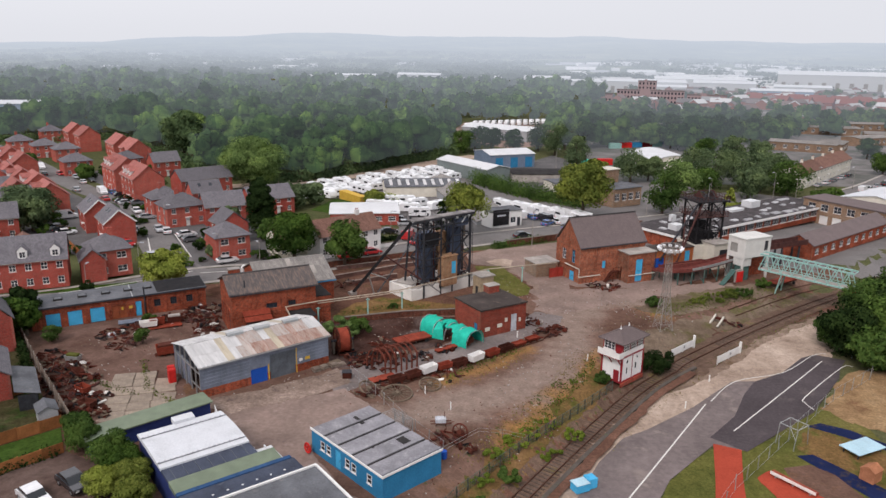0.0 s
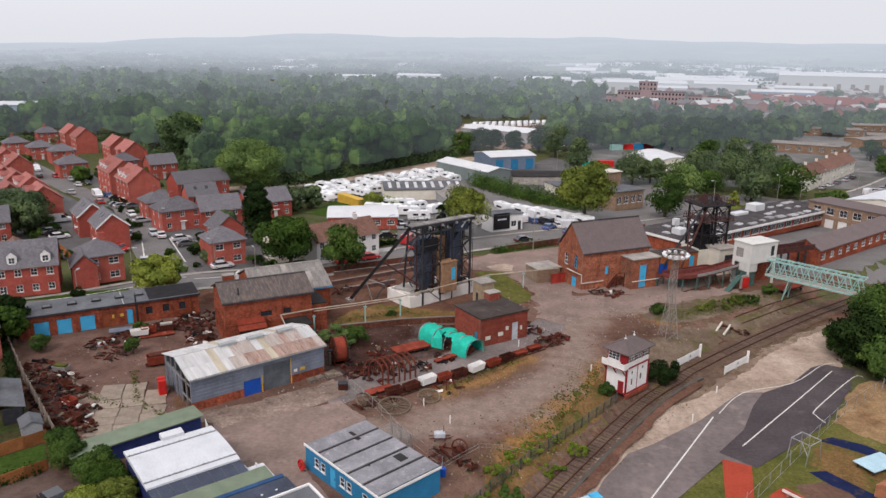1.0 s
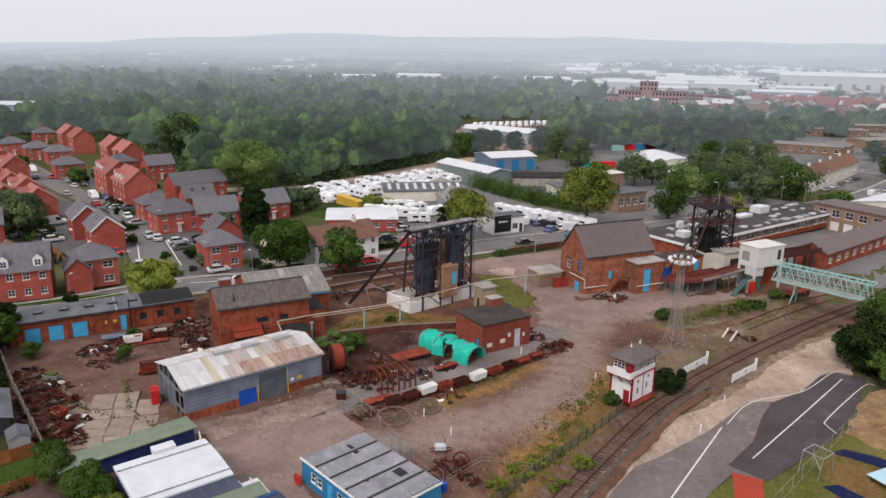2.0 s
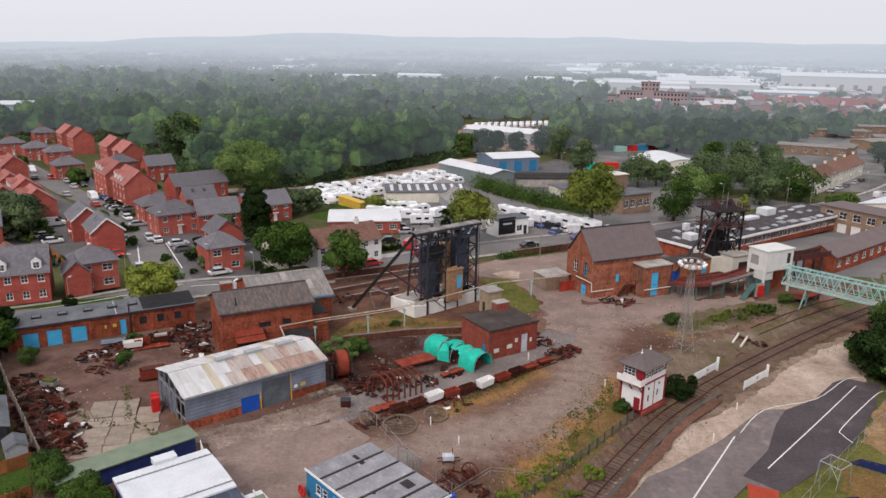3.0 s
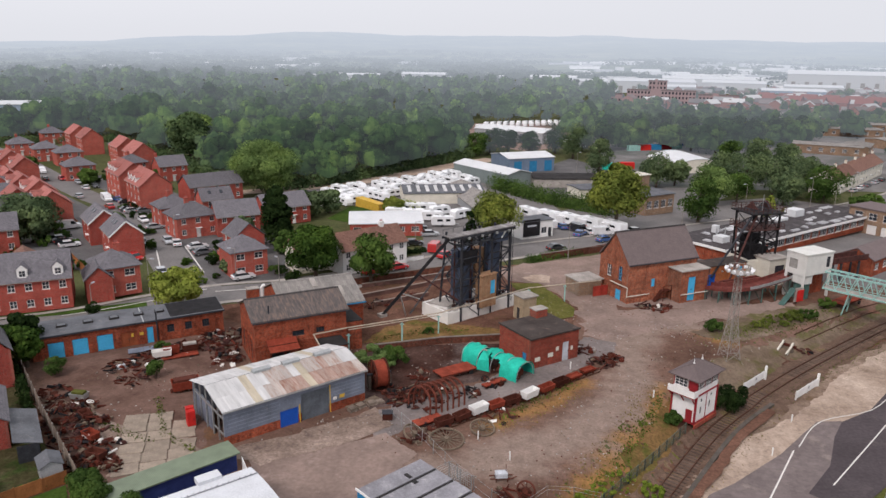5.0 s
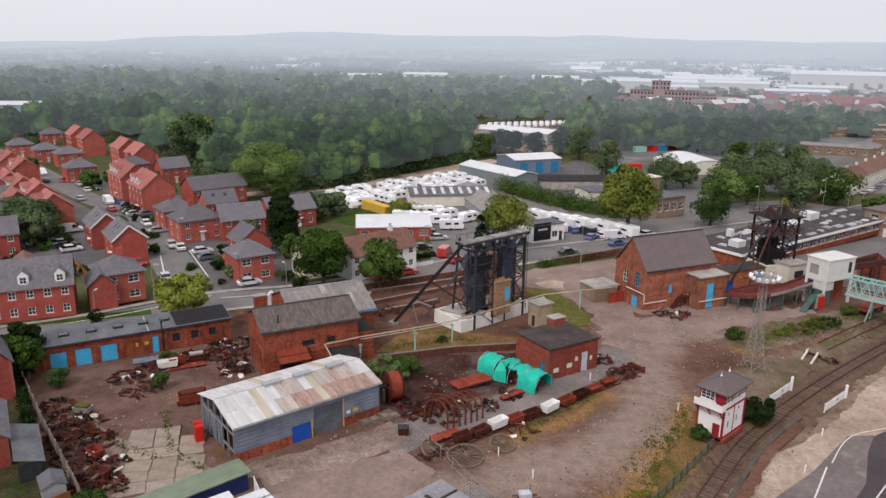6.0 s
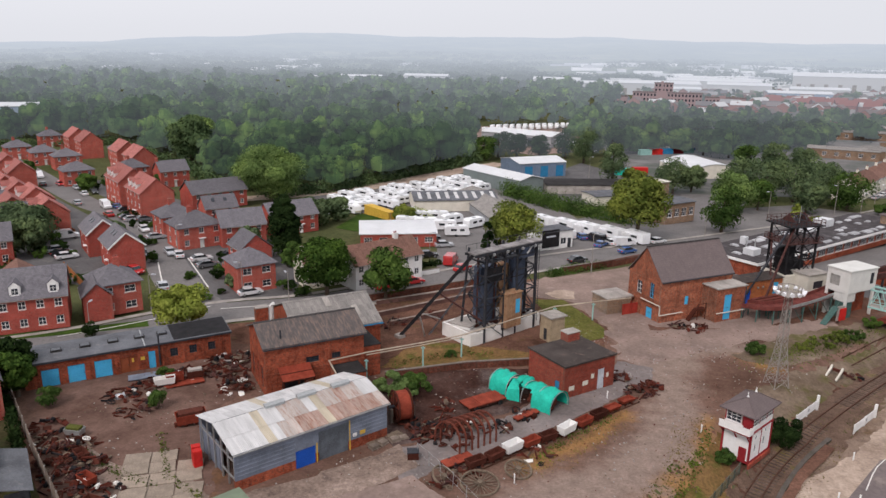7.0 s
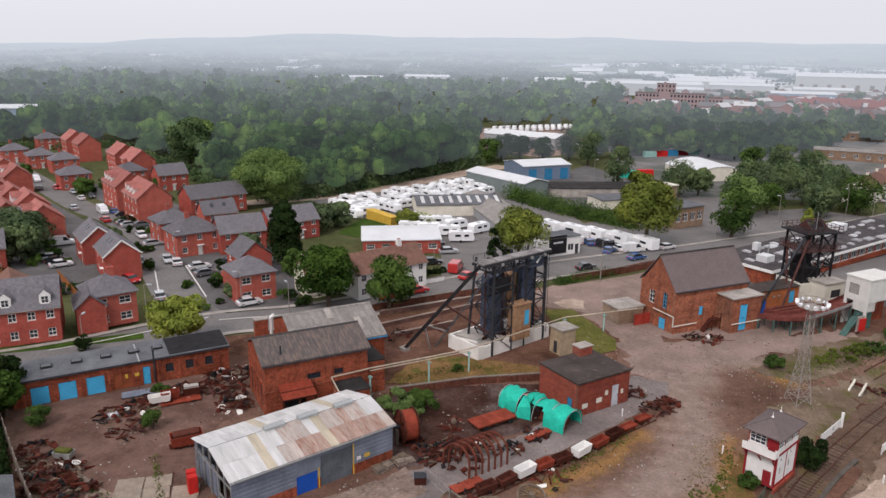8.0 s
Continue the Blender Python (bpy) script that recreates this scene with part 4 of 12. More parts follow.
laid("storage_lot", [(-35, 388), (-30, 478), (30, 490), (26, 372), (0, 350)], 0.06, ASPHALT_OLD, "grey storage lot among the trees", "tarmac", cell=20.0)
laid("back_lot", [(26, 230), (52, 230), (66, 250), (62, 276), (46, 270), (34, 264)], 0.075, GREY_ROAD, "brown-grey tarmac behind the offices", "tarmac", cell=5.0)
laid("works_lot", [(-8, 270), (20, 330), (34, 300), (48, 262), (30, 240), (8, 236)], 0.09, ASPHALT, "works yard tarmac", "tarmac", cell=6.0)
laid("town_ground", [(34, 262), (150, 270), (260, 420), (420, 700), (300, 900), (110, 800), (60, 560), (36, 400)], 0.07, TOWN_GROUND, "grey ground of the town beyond", "ground", cell=30.0)
laid("town_meadow", [(150, 470), (215, 465), (225, 520), (150, 540)], 0.12, GRASS, "pale meadow", "grass", cell=20.0)
laid("front_lawn", [(-84, 107), (-66, 116.5), (-67.5, 119), (-85, 109.8)], 0.12, LAWN, "grass strip before the houses", "lawn", cell=3.0)
laid("estate_drives", [(-70, 132), (-62, 128), (-48, 134), (-50, 150), (-62, 170), (-80, 186), (-104, 216), (-150, 258), (-160, 248), (-112, 200), (-84, 164)], 0.06, ASPHALT, "tarmac drives and parking courts", "tarmac", cell=5.0)
laid("estate_drives", [(-80, 142), (-88, 134), (-104, 140), (-130, 175), (-170, 215), (-240, 270), (-230, 290), (-160, 230), (-100, 172)], 0.065, ASPHALT, "tarmac drives and parking courts", "tarmac", cell=5.0)
laid("car_park_tarmac", [(-60, 44), (-36, 47), (-34, 58), (-46, 62), (-49.5, 57), (-60, 48)], 0.08, CINDER_PARK, "brown-grey cinder car park", "tarmac", cell=3.0)


def painted_line(pts, width=0.15, lift=0.11):
    laid("road_line", ribbon(pts, width / 2), lift + 0.02, LINE, "white painted road line", "road marking", cell=1.5, kind="structure")


painted_line([(12.6, 60.0), (16.6, 66.7), (27.4, 85.0)], 0.17, 0.125)
painted_line(smooth_line([(28.3, 85.9), (33.2, 92.4), (41, 96.3), (47.5, 103), (50, 104.2)]), 0.12)
painted_line([(29, 78.2), (38.7, 89.7), (48.3, 101.2)], 0.14)
painted_line(smooth_line([(41, 85.1), (40.6, 87), (41.4, 88.9), (50.3, 99.2), (52, 99.6)]), 0.13)
for a, b in (((-71.5, 133), (-81, 150)), ((-64.5, 136), (-76.5, 154))):
    painted_line([a, b], 0.25, 0.13)
for a, b in (((-66, 121.5), (-60, 126.5)), ((-58, 125.5), (-47, 129.5)), ((-77, 110), (-66, 120))):
    painted_line([a, b], 0.25, 0.13)

# ---- colliery buildings ----
def steel_shed():
    """Long sheeted shed: brick plinth, grey cladding, corrugated roof in separate sheets, open west end."""
    L, W, H, R = 18.0, 9.4, 4.35, 1.15
    root = thing("steel_shed", -36.3, 75.6, 0.0, 43.6, "grey-blue clad shed with a rust-streaked corrugated roof", "shed")
    doors = [(6.6, 0, 8.9, 2.1), (9.3, 0, 13.0, 3.5)]
    for a, b in ((0.0, 6.6), (8.9, 9.3), (13.0, L)):
        part("plinth", Shape().box(a, 0, 0, b, 0.3, 1.15), BRICK_OLD, root, "low brick plinth")
    clad_open = [(o[0], 1.15, o[2], o[3]) for o in doors]
    part("cladding", wall_shape(L, H, clad_open, 0.12, z0=1.15), CLADDING, root, at=pose(0, -0.02, 0))
    for k, z in enumerate((1.6, 2.05, 2.5, 2.95, 3.4, 3.85)):
        for a, b in ((0.0, 6.55), (13.05, L)) if z < 3.5 else ((0.0, L),):
            part("cladding_lap", Shape().prism_x([(-0.06, z), (-0.02, z), (-0.02, z + 0.09)], a, b), CLADDING, root)
    part("end_wall", wall_shape(W - 0.6, H, [], 0.2, R), CLADDING, root, at=pose(L, 0.3, 0, 0, 0, 90))
    part("rear_wall", wall_shape(L, H, [], 0.2), CLADDING, root, at=pose(L, W, 0, 0, 0, 180))
    # open end: posts and rails, dark inside, a strip of gable sheeting
    g = Shape()
    for y in (0.2, 1.8, 3.4, 5.4, 7.2, 9.0):
        g.beam((0.1, y, 0), (0.1, y, H + (R * (1 - abs(y - W / 2) / (W / 2))) - 0.1), 0.16)
    g.beam((0.1, 0.1, 3.2), (0.1, W - 0.1, 3.2), 0.14).beam((0.1, 0.1, 1.2), (0.1, 3.4, 1.2), 0.14)
    part("end_frame", g, GALV, root, "bare steel end posts")
    for k, y in enumerate((3.5, 4.5, 5.5, 6.4, 7.3, 8.2)):
        part("end_sheet", Shape().box(0.22, y, 0.1, 0.26, y + 0.86, 3.1 + 0.3 * (k % 2)), CLADDING, root, "loose grey sheet on the open end")
    part("inner_floor", Shape().box(0.3, 0.35, 0.1, L - 0.3, W - 0.3, 0.16), YARD_EARTH, root)
    part("door", Shape().box(0, 0, 0, 2.3, 0.06, 2.05).box(0.1, -0.02, 0.1, 2.2, 0, 0.2).box(0.1, -0.02, 1.8, 2.2, 0, 1.9), BLUE_DEEP, root, "deep blue sheet door", pose(6.6, 0.04, 0.02))
    zig = [(0.05 + 0.025 * (i % 2), 0.15 * (i // 2 + i % 2 * 0.3)) for i in range(46)]
    sh = Shape().prism_x(zig + [(0.11, 3.45), (0.11, 0.0)], 0, 3.7)
    part("shutter", sh, STEEL_GREY, root, "grey roller shutter", pose(9.3, 0.05, 0.02))
    for x, h in ((9.02, 2.3), (13.05, 3.6)):
        part("door_post", Shape().box(x, -0.06, 0, x + 0.12, 0.02, h), YELLOW, root, "faded yellow door post")
    n = Shape()
    n.box(13.5, -0.05, 1.5, 14.0, -0.025, 1.9)
    part("notice", n, WHITE, root, "white notice plate")
    part("notice", Shape().box(14.4, -0.05, 1.5, 15.1, -0.025, 1.95), YELLOW, root, "yellow notice plate")
    # purlins and roof sheets
    p = Shape()
    for k in range(0, 6):
        y = W / 2 * k / 5.0
        for yy in (y, W - y):
            p.beam((0, yy, H + R * k / 5.0 - 0.08), (L, yy, H + R * k / 5.0 - 0.08), 0.1)
    part("purlins", p, STEEL_DARK, root)
    # front: white, then olive strips between rusting sheets; back: mostly white
    front = "WWWWGWVVRRRGRRRRRRV", "WWWWGWWVVVWGVVRVVWW"
    back = "WWWWWWGWWWWWWWGWWWW", "WWWWWWGWWWWWWWGWWWW"
    wide = (L + 0.5) / len(front[0])
    slope = math.hypot(W / 2 + 0.35, R)
    cache = {}

    def sheet(lng, mat):
        key = (round(lng, 2), mat.name)
        if key not in cache:
            sh = Shape()
            sub = 12
            rows = [(wide * i / sub, y, 0.025 * (i % 2)) for y in (0, lng) for i in range(sub + 1)]
            sh.add(rows, [(i, i + 1, sub + 2 + i, sub + 1 + i) for i in range(sub)])
            me = bpy.data.meshes.new("roof_sheet")
            me.from_pydata(sh.v, [], sh.f)
            me.materials.append(mat)
            cache[key] = me
        return cache[key]

    ang = math.degrees(math.atan2(R, W / 2))
    kinds = {"W": SHEET_WHITE, "V": SHEET_STAINED, "R": SHEET_RUST, "G": SHEET_GRP}
    for side in (0, 1):
        for i in range(len(front[0])):
            for row in (0, 1):
                lng = slope * 0.52
                mat = kinds[(front if side == 0 else back)[row][i]]
                off = row * slope * 0.48
                x = -0.25 + i * wide
                dz = 0.015 + 0.03 * row + 0.004 * (i % 2)
                if side == 0:
                    m = pose(x, -0.35, H - 0.08, ang, 0, 0) @ Matrix.Translation((0, off, dz))
                else:
                    m = pose(x + wide, W + 0.35, H - 0.08, 0, 0, 180) @ pose(0, 0, 0, ang, 0, 0) @ Matrix.Translation((0, off, dz))
                part("roof_sheet", sheet(lng, mat), mat, root, at=m)
    for x in (5.5, 9.3, 13.6):
        v = Shape()
        v.prism_x([(-0.35, 0), (0.35, 0), (0.2, 0.3), (-0.2, 0.3)], 0, 2.2)
        v.prism_x([(-0.42, 0.3), (0.42, 0.3), (0.0, 0.46)], -0.05, 2.25)
        part("ridge_vent", v, GALV, root, "galvanised ridge ventilator", pose(x, W / 2, H + R + 0.02))
    gut = Shape().box(-0.2, -0.5, H - 0.22, L + 0.2, -0.38, H - 0.1)
    part("gutter", gut, GALV, root)
    return root


STEEL_GREY = worn("grey_shutter_steel", (0.13, 0.145, 0.165), 0.5, 0.3, big=0.6)
steel_shed()


def garage_row():
    """Long low brick workshop range with blue doors, under a felt roof with rooflights."""
    L, W, H = 25.5, 5.4, 3.3
    root = thing("garage_row", -69.9, 92.5, 0.5, 34.5, "long low orange brick garages with bright blue doors", "garages")
    doors = [(1.9, 0, 3.9, 2.35, "b"), (4.9, 0, 6.9, 2.4, "b"), (8.0, 0, 10.1, 2.4, "b"), (11.1, 0, 13.3, 2.2, "r"), (14.6, 0, 15.5, 2.5, "b")]
    wins = [(17.4, 1.2, 18.4, 2.4), (19.9, 1.2, 20.9, 2.4), (22.4, 1.2, 23.4, 2.4)]
    front = part("wall", wall_shape(L, H, [d[:4] for d in doors] + wins, 0.3), BRICK_OLD, root)
    part("wall", wall_shape(W - 0.6, H, [], 0.3), BRICK_OLD, root, at=pose(L, 0.3, 0, 0, 0, 90))
    part("wall", wall_shape(L, H, [], 0.3), BRICK_OLD, root, at=pose(L, W, 0, 0, 0, 180))
    part("wall", wall_shape(W - 0.6, H, [], 0.3), BRICK_OLD, root, at=pose(0, W - 0.3, 0, 0, 0, -90))
    for x in (1.2, 4.4, 7.4, 10.6, 13.9, 16.4, 19.1, 21.7, 24.4):
        part("pier", Shape().box(x - 0.16, -0.09, 0, x + 0.16, -0.001, H - 0.25), BRICK_OLD, root)
    part("roof", Shape().prism_x([(-0.18, H), (W + 0.2, H + 0.35), (W + 0.2, H + 0.5), (-0.18, H + 0.16)], -0.2, L + 0.2), FELT, root, "grey felt roof with pale seams")
    part("roof_decay", Shape().prism_x([(0.2, H + 0.19), (W, H + 0.505), (W, H + 0.53), (0.2, H + 0.215)], 18.0, L + 0.1), STEEL_BLACK, root, "burnt black stretch of roof")
    part("fascia", Shape().box(-0.22, -0.28, H - 0.05, L + 0.22, -0.19, H + 0.2), STEEL_DARK, root)
    for k, x in enumerate((3.2, 6.6, 10.0, 13.3, 16.2)):
        r = part("rooflight", Shape().box(0, 0, 0, 1.3, 0.9, 0.28), FELT_DARK, root, "dark boxed rooflight", pose(x, 2.4, H + 0.28, 3.5))
        part("glazing", Shape().box(0.1, 0.1, 0.283, 1.2, 0.8, 0.3), GLASS, r)
    part("roof_seam", Shape().box(14.2, -0.1, H + 0.163, 14.35, W + 0.1, H + 0.2), GALV, root, at=pose(0, 0, 0.0, 3.4))
    part("flue", Shape().tube((16.0, -0.18, 0.3), (16.0, -0.18, 4.6), 0.11).tube((16.0, -0.18, 4.6), (16.0, -0.18, 4.75), 0.17), STEEL_DARK, root, "black iron flue pipe")
    for x0, z0, x1, z1, c in doors:
        door(front, x0, z0 + 0.03, x1 - x0, z1 - z0 - 0.06, BLUE_DOOR if c == "b" else RUST_DOOR, "bright blue boarded garage door" if c == "b" else "red-brown timber double doors", double=c == "r")
    for x0, z0, x1, z1 in wins:
        window(front, x0, z0, x1 - x0, z1 - z0, 3, 3, STEEL_DARK, 0.12, "dark metal-framed window")
    part("notice", Shape().box(12.5, -0.02, 1.4, 12.8, 0.05, 1.9), YELLOW, root, "yellow notice plate")
    part("notice", Shape().box(13.6, -0.12, 1.5, 14.15, -0.095, 1.95), YELLOW, root, "yellow notice plate")
    return root


RUST_DOOR = worn("red_brown_door_paint", (0.26, 0.075, 0.035), 0.7, big=0.8)
garage_row()


def arch(x0, z0, x1, z1, rise, y0, y1, n=6):
    """A board with a segmental arched head."""
    top = [(x0 + (x1 - x0) * i / n, z1 - rise * (2 * i / n - 1) ** 2) for i in range(n + 1)]
    return Shape().prism([(x0, z0), (x1, z0)] + top[::-1], y0, y1)


def workshop():
    """Tall brick workshop with a dark slate roof, arched openings on its gable, and a rusty canopy."""
    L, W, H, R = 13.0, 8.4, 6.85, 1.7
    root = thing("brick_workshop", -39.7, 95.1, 0.0, 32.5, "soot-stained orange brick workshop under a dark slate roof", "workshop")
    fr = [(5.2, 3.9, 6.9, 4.9), (8.6, 3.9, 9.8, 4.9), (2.0, 0.0, 5.0, 2.6)]
    ends = [(0.7 + 1.62 * i, 0.9, 1.55 + 1.62 * i, 4.0) for i in range(4)] + [(7.0, 1.2, 7.5, 3.0)]
    walls = four_walls(root, L, W, H, BRICK_OLD, fr, [], [], ends, R, 0.4)
    for x0, z0, x1, z1 in fr[:2]:
        window(walls[0], x0, z0, x1 - x0, z1 - z0, 3, 2, STEEL_DARK, 0.15, "dark metal-framed window")
        part("arch_band", arch(x0 - 0.12, z1 - 0.16, x1 + 0.12, z1 + 0.2, 0.12, -0.05, -0.003), BRICK_OLD, walls[0])
    for k, (x0, z0, x1, z1) in enumerate(ends):
        part("shutter", Shape().box(x0 + 0.02, 0.1, z0 + 0.02, x1 - 0.02, 0.16, z1 - 0.02).box((x0 + x1) / 2 - 0.05, 0.05, z0, (x0 + x1) / 2 + 0.05, 0.1, z1), RED_PAINT_DULL if k % 3 else STEEL_DARK, walls[3], "boarded window")
        part("arch_band", arch(x0 - 0.14, z1 - 0.18, x1 + 0.14, z1 + 0.28, 0.2, -0.05, -0.003), BRICK_OLD, walls[3])
    part("backing", Shape().box(2.05, 1.5, 0, 4.95, 1.6, 2.6), STEEL_DARK, root)
    part("string_course", Shape().box(-0.06, -0.07, 3.1, L + 0.06, -0.003, 3.3), BRICK_OLD, root)
    part("eaves_course", Shape().box(-0.05, -0.1, H - 0.3, L + 0.05, -0.003, H - 0.04), BRICK_OLD, root)
    part("roof", gable_roof(L, W, H + 0.05, R, 0.35), ROOF_SOOT, root, "dark slate roof with brown rust streaks")
    part("ridge", Shape().prism_x([(W / 2 - 0.2, H + R + 0.16), (W / 2 + 0.2, H + R + 0.16), (W / 2, H + R + 0.34)], -0.35, L + 0.35), SLATE_DARK, root)
    part("gutter", Shape().box(-0.3, -0.5, H - 0.22, L + 0.3, -0.37, H - 0.1), STEEL_DARK, root)
    c = part("canopy", Shape().prism_x([(-2.5, 3.0), (0.0, 3.9), (0.0, 4.0), (-2.5, 3.1)], 1.5, 5.6), RUST_RED, root, "rusty red sheet canopy")
    for i in range(9):
        part("sheet_rib", Shape().prism_x([(-2.52, 3.1), (0.0, 4.01), (0.0, 4.06), (-2.52, 3.15)], 1.55 + 0.49 * i, 1.61 + 0.49 * i), RUST_RED, c)
    part("canopy_rail", Shape().beam((1.5, -2.52, 3.05), (5.6, -2.52, 3.05), 0.12).beam((1.5, -1.3, 3.55), (5.6, -1.3, 3.55), 0.1), RUST, root)
    for x in (1.6, 3.5, 5.5):
        part("canopy_post", Shape().box(x - 0.08, -2.5, 0, x + 0.08, -2.34, 3.0), RUST, root)
    for i in range(4):
        part("step", Shape().box(5.9, -0.4 - 0.3 * (4 - i), 0, 7.1, -0.4 - 0.3 * (3 - i), 0.2 * (i + 1)), CONCRETE, root, "worn concrete step")
    part("stovepipe", Shape().tube((2.3, 1.0, H + 0.3), (2.3, 1.0, H + 1.7), 0.12), STEEL_DARK, root, "black iron stovepipe")
    part("annex", wall_shape(2.6, 4.4, [], 0.3).box(0, 0.3, 0, 0.3, 6, 4.4).box(2.3, 0.3, 0, 2.6, 6, 4.4).box(0, 6, 0, 2.6, 6.3, 4.4), BRICK_OLD, root, "flat-topped brick annex", pose(L + 0.02, 0.8, 0))
    part("annex_roof", Shape().box(-0.1, -0.1, 4.4, 2.7, 6.4, 4.55), FELT_DARK, root, at=pose(L + 0.02, 0.8, 0))
    part("lean_to", wall_shape(3.6, 2.9, [(0.9, 0, 1.9, 2.0)], 0.25).box(0, 0.25, 0, 0.25, 3.4, 2.9).box(3.35, 0.25, 0, 3.6, 3.4, 2.9), BRICK_OLD, root, "low brick lean-to", pose(8.4, -3.4, 0))
    part("lean_to_roof", Shape().box(-0.1, -0.1, 2.9, 3.7, 3.38, 3.03), FELT_DARK, root, at=pose(8.4, -3.4, 0))
    return root


ROOF_SOOT = corrugated("sooty_slate_with_rust", (0.088, 0.076, 0.073), (0.2, 0.135, 0.105), 0.46, metal=0, rough=0.8, run=True)
RED_PAINT_DULL = worn("dull_red_boarding", (0.3, 0.07, 0.045), 0.75, big=1.2)
workshop()


def fitting_shop():
    """Long shed behind the workshop with a pale sheet roof."""
    L, W, H, R = 12.4, 12.6, 4.5, 2.5
    m = pose(-39.7, 95.1, 0, 0, 0, 32.5) @ pose(6.4, 8.45, 0)
    root = thing("fitting_shop", *m.translation[:2], 0.0, 32.5, "long brick shed with a pale grey sheet roof", "shed")
    t = 0.35
    part("wall", wall_shape(L, H, [], t), BRICK_OLD, root)
    part("wall", wall_shape(W - 0.7, H, [(2, 1.3, 3.5, 2.8), (6, 1.3, 7.5, 2.8)], t, R), BRICK_OLD, root, at=pose(L, 0.35, 0, 0, 0, 90))
    part("wall", wall_shape(L, H, [], t), BRICK_OLD, root, at=pose(L, W, 0, 0, 0, 180))
    part("wall", wall_shape(W - 0.7, H, [], t, R), BRICK_OLD, root, at=pose(0, W - 0.35, 0, 0, 0, -90))
    k = R / (W / 2)
    part("roof", gable_roof(L, W, H + 0.02, R, 0.3, 0.14), SHEET_GREY, root, "pale grey weathered sheet roof")
    part("ridge_cap", Shape().prism_x([(W / 2 - 0.25, H + R + 0.12), (W / 2 + 0.25, H + R + 0.12), (W / 2, H + R + 0.28)], -0.3, L + 0.3), SHEET_GREY, root)
    part("gutter", Shape().box(7.9, -0.5, H - 0.25, L + 0.35, -0.34, H - 0.1), BLUE_CABIN, root, "blue gutter")
    for x, y in ((5.6, 4.2), (9.2, 1.6)):
        part("rooflight", Shape().box(0, 0, 0, 0.9, 2.3, 0.05), CONCRETE, root, "pale rooflight sheet", pose(x, y, H + y * k + 0.18, math.degrees(math.atan(k))))
    st = thing("brick_stack", -48.4, 116.2, 0.0, 32.5, "squat old brick stack with a stone cap", "stack")
    part("shaft", Shape().box(0, 0, 0, 1.9, 1.2, 3.9), BRICK_OLD, st)
    part("cap", Shape().box(-0.08, -0.08, 3.9, 1.98, 1.28, 4.06), CONCRETE, st)
    part("vent_pipe", Shape().tube((2.4, 0.3, 0), (2.4, 0.3, 4.0), 0.28, 0.28, 10).tube((2.4, 0.3, 4.0), (2.9, 0.2, 4.4), 0.3, 0.3, 10), WHITE, st, "pale vent pipe")
    return root


fitting_shop()


